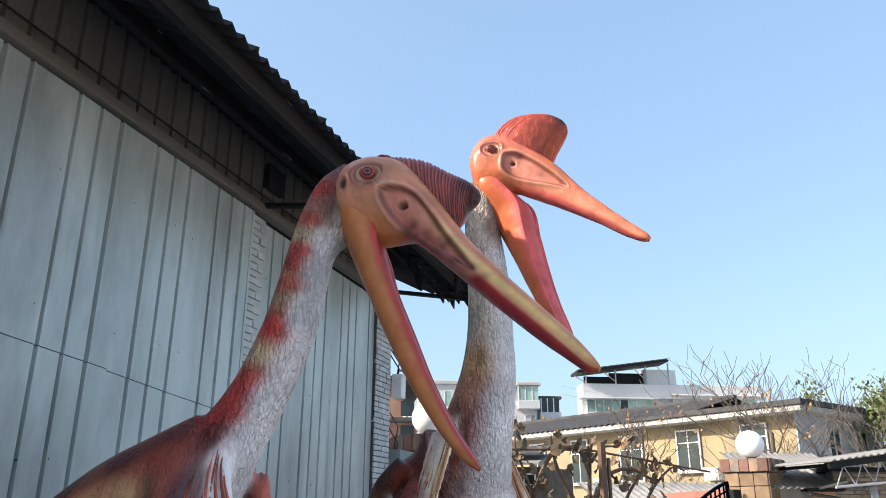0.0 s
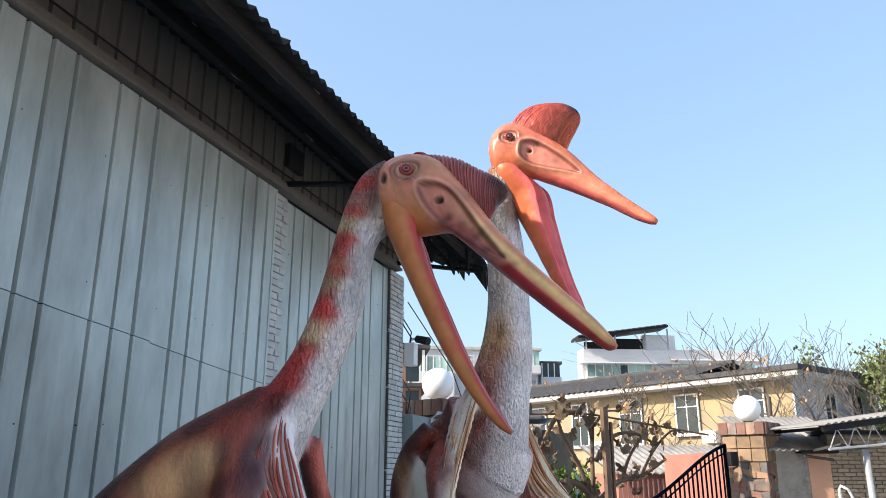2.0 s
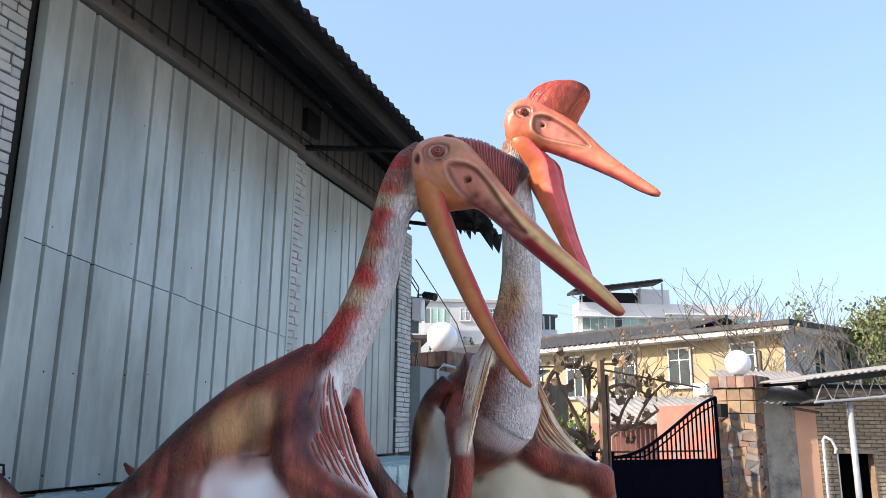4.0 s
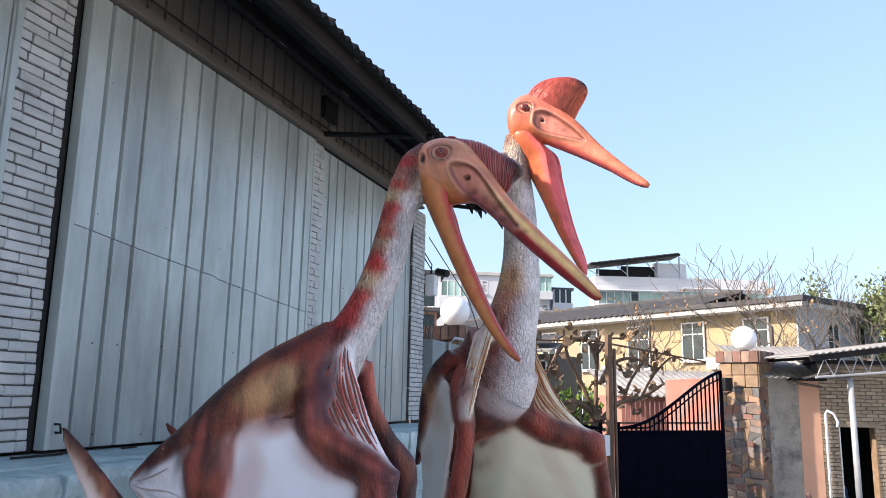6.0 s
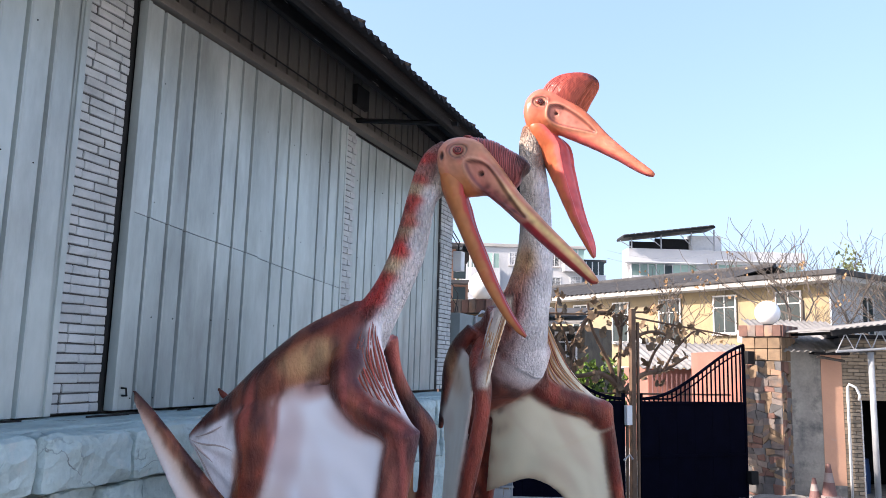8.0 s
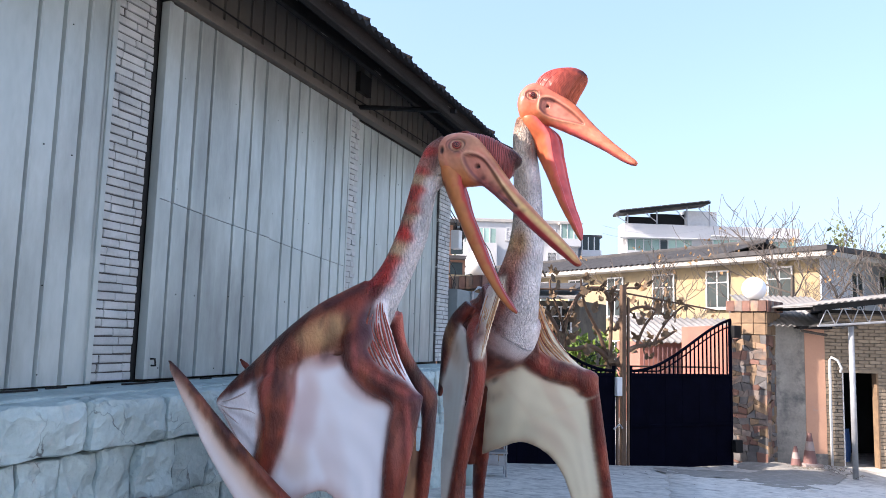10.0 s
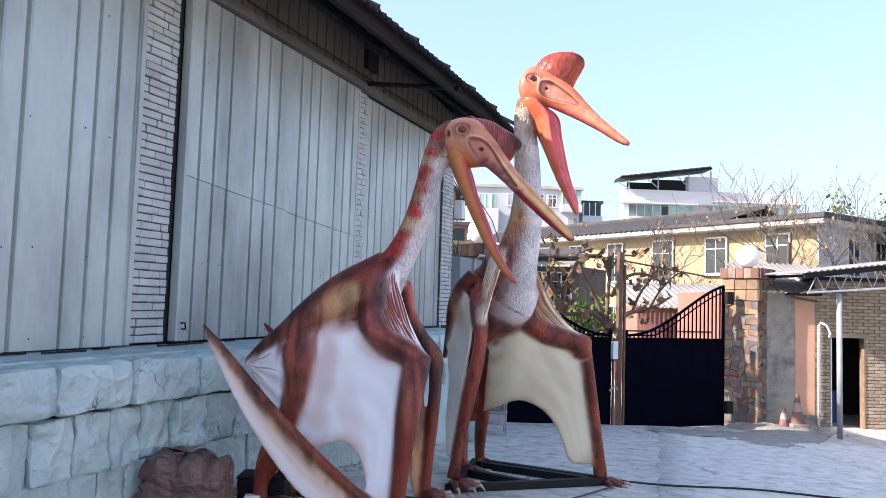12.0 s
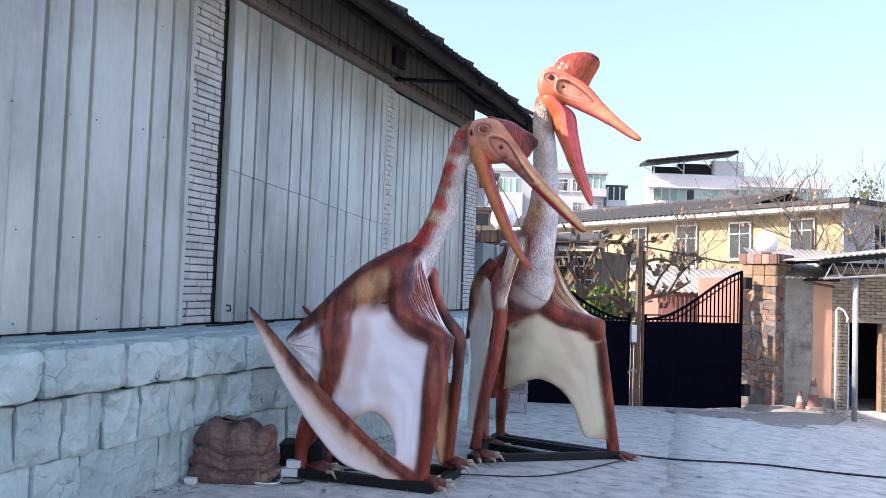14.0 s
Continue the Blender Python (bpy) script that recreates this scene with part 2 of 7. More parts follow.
# ---- builders ----
def box(bm, x0, x1, y0, y1, z0, z1, bevel=0.0, jitter=0.0, cuts=0):
    r = bmesh.ops.create_cube(bm, size=1.0)
    vs = r["verts"]
    bmesh.ops.scale(bm, vec=(x1 - x0, y1 - y0, z1 - z0), verts=vs)
    bmesh.ops.translate(bm, vec=((x0 + x1) / 2, (y0 + y1) / 2, (z0 + z1) / 2), verts=vs)
    es = list({e for v in vs for e in v.link_edges})
    if cuts:
        r2 = bmesh.ops.subdivide_edges(bm, edges=es, cuts=cuts, use_grid_fill=True)
        vs = list({*vs, *[g for g in r2["geom_inner"] if isinstance(g, bmesh.types.BMVert)]})
        es = [e for e in bm.edges if e.is_valid and len(e.link_faces) == 2 and e.calc_face_angle(0) > 1.0]
    if bevel:
        bmesh.ops.bevel(bm, geom=es, offset=bevel, segments=2, affect="EDGES", profile=0.6)
    if jitter:
        for v in bm.verts:
            v.co += Vector((random.uniform(-1, 1), random.uniform(-1, 1), random.uniform(-1, 1))) * jitter
    return bm


def tube(bm, pts, radii, sides=10, cap=True):
    """A round tube through pts, one radius a point."""
    pts = [Vector(p) for p in pts]
    if isinstance(radii, (int, float)):
        radii = [radii] * len(pts)
    rings = []
    up = Vector((0.13, 0.31, 0.94))
    for i, p in enumerate(pts):
        d = (pts[min(i + 1, len(pts) - 1)] - pts[max(i - 1, 0)]).normalized()
        a = d.cross(up)
        if a.length < 0.1:
            a = d.cross(Vector((1, 0, 0)))
        a.normalize()
        b = d.cross(a)
        rings.append([bm.verts.new(p + (a * math.cos(q) + b * math.sin(q)) * radii[i]) for q in (2 * math.pi * k / sides for k in range(sides))])
    for r0, r1 in zip(rings, rings[1:]):
        for k in range(sides):
            bm.faces.new((r0[k], r0[(k + 1) % sides], r1[(k + 1) % sides], r1[k]))
    if cap:
        bm.faces.new(rings[0][::-1])
        bm.faces.new(rings[-1])
    return bm


def ball(bm, c, r, seg=20, rings=12, squash=(1, 1, 1)):
    vs = bmesh.ops.create_uvsphere(bm, u_segments=seg, v_segments=rings, radius=r)["verts"]
    bmesh.ops.scale(bm, vec=squash, verts=vs)
    bmesh.ops.translate(bm, vec=c, verts=vs)
    return bm


def to_mesh(name, bm, material, smooth=False):
    bmesh.ops.recalc_face_normals(bm, faces=bm.faces)
    me = bpy.data.meshes.new(name)
    bm.to_mesh(me)
    bm.free()
    if smooth:
        for p in me.polygons:
            p.use_smooth = True
    for m in (material if isinstance(material, (list, tuple)) else [material]):
        me.materials.append(m)
    return me


def part(name, bm, material, parent=None, label="", smooth=False, m=None):
    me = bm if isinstance(bm, bpy.types.Mesh) else to_mesh(name, bm, material, smooth)
    ob = new(name, me)
    if parent is not None:
        ob.parent = parent
    if m is not None:
        ob.matrix_local = m
    if label:
        ob["label"] = label
    return ob


def thing(name, label, category, m=None, group="", kind=""):
    ob = new(name)
    ob.empty_display_size = 0.2
    if m is not None:
        ob.matrix_world = m
    return tagged(ob, label, category, group, kind)


def B(*a, **k):
    return box(bmesh.new(), *a, **k)


def T(*a, **k):
    return tube(bmesh.new(), *a, **k)


def gz(x, y):
    """Height of the yard: level by the shed, falling to the gate, with a hump by the hut."""
    z = -0.078 * min(max(y - 1.2, 0), 13.3)
    z += 0.10 * math.exp(-((x - 1.3) / 1.0) ** 2 - ((y - 14.6) / 1.6) ** 2)
    return z


# ---- setting: ground ----
def build_ground():
    bm = bmesh.new()
    xs = [-3000, -400, -60, -14, -8] + [-6 + 0.4 * i for i in range(46)] + [14, 20, 60, 400, 3000]
    ys = [-3000, -400, -60, -14, -8] + [-4 + 0.4 * i for i in range(58)] + [21, 26, 60, 400, 3000]
    grid = [[bm.verts.new((x, y, gz(x, y) + (0.012 * noise.noise(Vector((x * 0.9, y * 0.9, 0))) if abs(x) < 13 and -5 < y < 19 else 0))) for x in xs] for y in ys]
    for r0, r1 in zip(grid, grid[1:]):
        for i in range(len(xs) - 1):
            bm.faces.new((r0[i], r0[i + 1], r1[i + 1], r1[i]))
    tagged(part("ground", bm, M_CONCRETE, smooth=True), "worn grey concrete yard sloping down to the gate", "ground", kind="structure")
    # paler slab with a ragged edge
    bm = bmesh.new()
    rows = []
    for i in range(275):
        y = 1.5 + i * 0.04
        x0 = -0.55 - 0.085 * (y - 4.5) + 0.10 * noise.noise(Vector((0, y * 2.1, 5))) + 0.018 * noise.noise(Vector((0, y * 6, 5))) + 0.008 * noise.noise(Vector((0, y * 17, 5)))
        rows.append([bm.verts.new((x, y, gz(x, y) + (0.016 if x > x0 else -0.02) + 0.004 * noise.noise(Vector((x, y, 0))))) for x in [x0, x0 + 0.008] + [x0 + k * 0.5 for k in range(1, 18)]])
    for r0, r1 in zip(rows, rows[1:]):
        for a, b, c, d in zip(r0, r0[1:], r1[1:], r1):
            bm.faces.new((a, b, c, d))
    tagged(part("pavement", bm, M_CONCRETE_NEW, smooth=True), "paler newer concrete slab with a ragged edge", "pavement", kind="structure")
    # dried mud and sweepings by the gate pillar; the second patch paints gate-foot shadow
    for cx, cy, ax, ay, turn, h in ((0.92, 12.9, 0.75, 2.1, -0.22, 0.035), (-0.35, 12.6, 1.1, 0.8, 0.5, 0.022), (0.55, 14.9, 0.55, 0.9, 0.0, 0.06)):
        bm = bmesh.new()
        rows = []
        for i in range(33):
            row = []
            for k in range(33):
                u, v = i / 16 - 1, k / 16 - 1
                x = cx + ax * u * math.cos(turn) - ay * v * math.sin(turn)
                y = cy + ax * u * math.sin(turn) + ay * v * math.cos(turn)
                d = u * u + v * v + 0.9 * noise.noise(Vector((x * 1.4, y * 0.9, 8)))
                z = h * (1 - d) + 0.026 * noise.noise(Vector((x * 3.1, y * 3.1, 2))) + 0.016 * noise.noise(Vector((x * 11, y * 8, 5)))
                row.append(bm.verts.new((x, y, gz(x, y) + max(z, -0.05) + 0.012)))
            rows.append(row)
        for r0, r1 in zip(rows, rows[1:]):
            for p, q, r, w in zip(r0, r0[1:], r1[1:], r1):
                bm.faces.new((p, q, r, w))
        tagged(part("mud", bm, M_MUD_SHADE, smooth=True), "dark dried mud and painted gate-foot shadow on the concrete", "mud", kind="structure")
    # pale cement fillet at the foot of the hut's apron
    rows = []
    bm = bmesh.new()
    for i in range(19):
        k = i / 18
        x, y = 1.05 + 0.95 * k, 10.9 - 2.6 * k
        w = 0.10 + 0.04 * noise.noise(Vector((k * 6, 1, 1)))
        rows.append([bm.verts.new((x + c * w, y + 0.3 * c * w, gz(x, y) + 0.016 + e)) for c, e in ((-1, -0.01), (-0.8, 0.02), (0, 0.035), (0.8, 0.03), (1.2, -0.01))])
    for r0, r1 in zip(rows, rows[1:]):
        for p, q, r, w in zip(r0, r0[1:], r1[1:], r1):
            bm.faces.new((p, q, r, w))
    tagged(part("cement_fillet", bm, M_CONCRETE_NEW, smooth=True), "pale cement fillet along the apron edge", "trim", kind="structure")
    bm = bmesh.new()
    for i in range(420):
        x, y = random.uniform(-3.4, 3.5), random.uniform(0.9, 13)
        if random.random() < 0.35:
            x = random.uniform(-3.5, -1.4)
            y = random.uniform(0.9, 3.0)
        r = random.uniform(0.003, 0.008)
        ball(bm, (x, y, gz(x, y) + 0.018), r, 5, 4, (1, random.uniform(0.5, 1.6), 0.5))
    tagged(part("grit", bm, M_MORTAR), "loose grit and crumbs on the concrete", "grit", kind="stuff")


build_ground()

# ---- setting: shed ----
WX = -4.224


RIB, DOOR_RIB, WALL_RIB, END_RIB = 0.1965, 2.265, 0.150, 5.628


def sheet(y0, y1, z0, z1, rib=RIB, first=0.1):
    """A folded metal sheet in the plane x = 0, with narrow sunk seams and a low lip beside each."""
    prof = [(0, y0)]
    y = y0 + first
    while y + 0.03 < y1:
        w = random.uniform(0.009, 0.015)
        prof += [(0, y - w - 0.002), (-0.030, y - w * 0.5), (-0.030, y + w * 0.5), (0.005, y + w + 0.002), (0.005, y + w + 0.012), (0, y + w + 0.024)]
        y += rib
    prof.append((0, y1))
    bm = bmesh.new()
    za, zb = z0 if isinstance(z0, tuple) else (z0, z0)
    zc, zd = z1 if isinstance(z1, tuple) else (z1, z1)
    def lv(q, yy):
        k = (yy - y0) / (y1 - y0)
        return (za + (zb - za) * k) * (1 - q) + (zc + (zd - zc) * k) * q
    cols = [[[bm.verts.new((x + dx, yy, lv(q, yy))) for x, yy in prof] for q in (0, 0.5, 1)] for dx in (0, -0.012)]
    for c in cols:
        for a, b in zip(c, c[1:]):
            for i in range(len(prof) - 1):
                bm.faces.new((a[i], a[i + 1], b[i + 1], b[i]))
    for i in range(len(prof) - 1):
        bm.faces.new((cols[0][0][i], cols[0][0][i + 1], cols[1][0][i + 1], cols[1][0][i]))
        bm.faces.new((cols[0][2][i], cols[0][2][i + 1], cols[1][2][i + 1], cols[1][2][i]))
    return bm


def build_shed():
    wall = thing("wall_shed", "tall shed wall of ribbed grey-blue metal sheets between brick piers", "wall", kind="structure")
    part("backing", B(WX - 0.45, WX - 0.16, -6.4, 8.66, -0.2, 4.6), M_JOINT, wall)
    # fixed sheets
    def panels(y0, y1, z0, z1, x, material, width, phase):
        y = y0
        while y < y1 - 0.05:
            e = min(y + width, y1)
            part("sheet_panel", sheet(0, e - y, z0, z1, RIB, (phase - y - 0.03) % RIB + 0.03), material, wall, m=pose(x + random.uniform(-0.004, 0.004), y, 0, 0, random.uniform(-0.15, 0.15), 0))
            y = e
    panels(-6.35, 1.565, 1.08, 4.02, WX + 0.03, M_SHEET, 0.786, WALL_RIB)
    part("edge_strip", B(WX - 0.04, WX + 0.05, 1.53, 1.575, 1.08, 4.02, 0.004), M_SHEET, wall)
    panels(5.45, 8.16, 1.10, 4.02, WX - 0.02, M_SHEET, 0.786, END_RIB)
    panels(-6.3, 8.62, 4.14, 5.1, WX - 0.04, M_SHEET_EAVE, 0.786, DOOR_RIB)
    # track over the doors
    part("track", B(WX - 0.02, WX + 0.09, -6.3, 8.4, 4.05, 4.085, 0.006), M_SHEET_EAVE, wall)
    part("track", B(WX - 0.02, WX + 0.06, -6.3, 8.4, 4.10, 4.15, 0.006), M_SHEET_EAVE, wall)
    part("conduit", T([(WX + 0.08, -6.2, 4.22), (WX + 0.08, 2.0, 4.215), (WX + 0.08, 5.0, 4.2), (WX + 0.08, 8.3, 4.23)], 0.008, 6), M_STEEL_DARK, wall)
    part("vent", B(WX - 0.05, WX + 0.012, 5.42, 5.72, 4.38, 4.62, 0.004), M_GAP, wall, "small dark vent opening")
    # screws
    me = None
    for y0, y1, x in ((-3, 1.4, WX + 0.03), (2.2, 5.1, WX + 0.035), (5.5, 7.9, WX - 0.02)):
        for z in (1.16, 1.75, 2.6, 3.5):
            y = y0 + random.uniform(0, 0.2)
            while y < y1:
                if me is None:
                    me = to_mesh("screw", ball(bmesh.new(), (0, 0, 0), 0.0055, 6, 4), M_STEEL_DARK)
                part("screw", me, None, wall, m=pose(x + 0.004, y, z + random.uniform(-0.03, 0.03)))
                y += random.choice((0.225, 0.45, 0.45, 0.675))
    # sliding door
    door = thing("door_1", "closed sliding door of ribbed grey metal sheets on the shed", "door", kind="structure")
    y, edges = 2.09, (2.09, 2.852, 3.638, 4.424, 5.16)
    for i, (a, b) in enumerate(zip(edges, edges[1:])):
        s, e = 2.47 - 0.062 * i, 2.47 - 0.062 * (i + 1) + (0.012 if i % 2 else 0)
        part("lower_panel", sheet(0, b - a, 1.09, (s - 0.004, e - 0.004), RIB, (DOOR_RIB - a - 0.03) % RIB + 0.03), M_SHEET, door, m=pose(WX + 0.038, a, 0))
        part("upper_panel", sheet(0, b - a, (s + 0.001, e + 0.001), 4.03, RIB, (DOOR_RIB - a - 0.03) % RIB + 0.03), M_SHEET, door, m=pose(WX + 0.041, a, 0))
    part("door_edge", B(WX - 0.02, WX + 0.062, 2.065, 2.105, 1.09, 4.03, 0.005), M_SHEET, door)
    part("door_edge", B(WX - 0.02, WX + 0.05, 5.15, 5.18, 1.10, 4.03, 0.005), M_SHEET, door)
    part("door_handle", T([(WX + 0.05, 2.14, 1.24), (WX + 0.09, 2.14, 1.24), (WX + 0.09, 2.15, 1.19), (WX + 0.05, 2.15, 1.19)], 0.008, 6), M_STEEL_DARK, door, "small dark pull")
    part("door_gap", B(WX - 0.16, WX - 0.03, 2.015, 2.062, 1.08, 4.05), M_GAP, door)
    # roof
    roof = thing("roof_shed", "weathered corrugated shed roof, the shade of its deep eave in the colour", "roof", kind="structure")
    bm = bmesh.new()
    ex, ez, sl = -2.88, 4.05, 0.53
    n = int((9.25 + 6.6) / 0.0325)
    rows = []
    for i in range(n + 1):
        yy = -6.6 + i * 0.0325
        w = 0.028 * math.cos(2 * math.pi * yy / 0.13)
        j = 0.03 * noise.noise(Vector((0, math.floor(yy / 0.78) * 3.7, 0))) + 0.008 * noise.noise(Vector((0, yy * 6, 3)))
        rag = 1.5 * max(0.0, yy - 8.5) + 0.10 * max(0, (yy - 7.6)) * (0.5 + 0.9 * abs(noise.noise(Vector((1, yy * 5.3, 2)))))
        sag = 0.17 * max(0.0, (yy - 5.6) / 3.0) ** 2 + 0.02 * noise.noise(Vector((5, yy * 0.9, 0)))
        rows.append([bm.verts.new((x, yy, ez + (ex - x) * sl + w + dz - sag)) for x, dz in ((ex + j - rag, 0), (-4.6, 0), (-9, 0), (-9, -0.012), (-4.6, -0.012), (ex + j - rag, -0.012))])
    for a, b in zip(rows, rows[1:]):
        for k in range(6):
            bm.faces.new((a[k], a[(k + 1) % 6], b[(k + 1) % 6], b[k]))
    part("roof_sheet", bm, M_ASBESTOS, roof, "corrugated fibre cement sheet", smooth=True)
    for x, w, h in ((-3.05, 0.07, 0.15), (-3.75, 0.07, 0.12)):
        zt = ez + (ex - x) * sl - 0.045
        part("purlin", B(x - w / 2, x + w / 2, -6.5, 7.9, zt - h, zt, 0.01), M_BEAM, roof, "timber purlin with eave shade in its dark colour")
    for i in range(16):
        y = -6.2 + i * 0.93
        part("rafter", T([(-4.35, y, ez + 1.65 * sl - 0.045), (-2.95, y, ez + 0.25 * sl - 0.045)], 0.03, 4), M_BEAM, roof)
    for i in range(26):
        y = random.uniform(7.4, 8.55)
        x = -2.95 - random.uniform(0, 0.75)
        top = ez + (ex - x) * sl - 0.17 * ((y - 5.6) / 3.0) ** 2 - 0.02
        ln, w = random.uniform(0.08, 0.26), random.uniform(0.05, 0.12)
        q = Vector((random.uniform(-0.04, 0.10), random.uniform(0.05, 0.30), -ln))
        bm = bmesh.new()
        ring = [bm.verts.new(Vector((x, y, top)) + Vector(c)) for c in ((-w, 0, 0), (w, 0.02, 0), (w * 0.6, 0.04, -ln * 0.4), (0, 0, -ln * 0.3))]
        tip = [bm.verts.new(Vector((x, y, top)) + q + Vector(c)) for c in ((-0.012, 0, 0), (0.012, 0, 0), (0.012, 0.01, -0.03), (0, 0, -0.02))]
        for k in range(4):
            bm.faces.new((ring[k], ring[(k + 1) % 4], tip[(k + 1) % 4], tip[k]))
        bm.faces.new(ring[::-1])
        bm.faces.new(tip)
        part("splinter", bm, M_BEAM, roof, "broken hanging lath")
    for y in (5.34, 8.3):
        part("eave_strut", T([(WX - 0.05, y, 4.16), (-2.95, y, 3.92 if y > 6 else 4.0)], 0.028, 6), M_STEEL_DARK, roof, "dark steel strut under the eave")
    # eastern far end and back of the shed
    part("end_wall", B(-9, WX - 0.46, 8.41, 8.66, -1, 4.55), M_GREY_WALL, wall)
    part("back_wall", B(-9.2, -9, -6.4, 8.45, -1, 4.7), M_GREY_WALL, wall)
    part("end_wall", B(-9, WX - 0.46, -6.4, -6.15, -1, 4.55), M_GREY_WALL, wall)
    # wires
    part("wire", T([(WX + 0.06, 8.70, 3.7), (WX + 0.4, 9.6, 2.9), (WX + 0.5, 10.6, 1.9)], 0.008, 5), M_CABLE, wall)
    cam_ob = thing("security_camera", "small black security camera on a white box at the shed corner", "camera")
    part("junction_box", B(WX + 0.02, WX + 0.16, 8.68, 8.84, 2.85, 3.15, 0.015), M_PLASTIC_WHITE, cam_ob)
    part("arm", T([(WX + 0.1, 8.76, 3.2), (WX + 0.24, 8.76, 3.22)], 0.018, 8), M_PLASTIC_WHITE, cam_ob)
    part("camera_body", T([(WX + 0.18, 8.74, 3.20), (WX + 0.36, 8.68, 3.15)], [0.05, 0.055], 12), M_STEEL_DARK, cam_ob, "black cylinder body")
    for z in (3.5, 3.42, 2.7, 2.5):
        part("wire", T([(WX - 0.02, 8.70, z), (WX + 0.1, 8.74, z - 0.2), (WX + 0.06, 8.72, z - 0.5)], 0.009, 5), M_CABLE, cam_ob)


build_shed()


COPING_JOINTS = (-0.286, 0.346, 0.943, 1.572)
BLOCK_JOINTS = (-0.393, -0.075, 0.239, 0.545, 0.82, 1.098, 1.398, 1.751, 2.094)
BASE_JOINTS = (-0.257, 0.089, 0.746, 1.008, 1.598)


def build_plinth():
    pl = thing("wall_plinth", "grey painted cement stone plinth with a thick rounded coping", "wall", kind="structure")
    part("core", B(WX - 0.4, -3.74, -6.4, 8.3, -1.2, 1.0), M_JOINT, pl)
    part("ledge", B(WX - 0.1, -3.72, -6.4, 8.3, 0.99, 1.066, 0.02), M_PLINTH, pl)
    def block(x1, y0, y1, z0, z1, bev, amp):
        bm = bmesh.new()
        cuts = 9 if -1.0 < y0 < 3.0 else 4
        box(bm, x1 - 0.28, x1, y0 + 0.003, y1 - 0.003, z0 + 0.003, z1 - 0.003, bev)
        bmesh.ops.subdivide_edges(bm, edges=bm.edges[:], cuts=cuts, use_grid_fill=True)
        s = random.uniform(0, 50)
        for v in bm.verts:
            if v.co.x > x1 - 0.2:
                q = v.co * 3.1 + Vector((s, 0, 0))
                v.co.x += amp * (noise.noise(q) + 0.6 * noise.noise(q * 2.7) + 0.35 * abs(noise.noise(q * 6.1))) + 0.010 * noise.noise(q * 5.3) - 0.012 * max(0.0, 0.3 - abs(noise.noise(q * 1.9 + Vector((4, 2, 7)))) * 3)
                v.co.z += (0.25 * amp + 0.008) * noise.noise(q * 1.7 + Vector((9, 9, 9)))
                v.co.y += 0.005 * noise.noise(q * 2.3 + Vector((1, 5, 3)))
        return bm
    def course(x1, z0, z1, lens, bev, amp, name, joints):
        y = -6.4
        while y < 8.2:
            w = random.uniform(*lens)
            ahead = [q for q in joints if q > y + 0.08]
            if ahead and y + w > ahead[0] - 0.2:
                w = ahead[0] - y
            part(name, block(x1 + random.uniform(-0.015, 0.015), y, min(y + w, 8.25), z0, z1, min(bev, w * 0.3), amp), M_PLINTH, pl, smooth=True)
            y += w
    course(-3.50, 0.745, 1.055, (0.6, 1.0), 0.065, 0.020, "coping_stone", COPING_JOINTS)
    course(-3.585, 0.365, 0.738, (0.3, 0.5), 0.020, 0.048, "stone_block", BLOCK_JOINTS)
    course(-3.60, -0.85, 0.375, (0.55, 1.1), 0.020, 0.032, "base_stone", BASE_JOINTS)
    for i in range(9):
        y = -0.4 + i * 0.52 + random.uniform(-0.1, 0.1)
        part("wood_shim", B(0, 0.012, 0, random.uniform(0.12, 0.4), 0, 0.012), M_GAP, pl, m=pose(WX + 0.10 + random.uniform(0, 0.07), y, 1.068))


build_plinth()


# ---- gate and pillars ----
GA = pose(-4.44, 10.79, 0, 0, 0, 43.0)
GATE_Z = -1.04


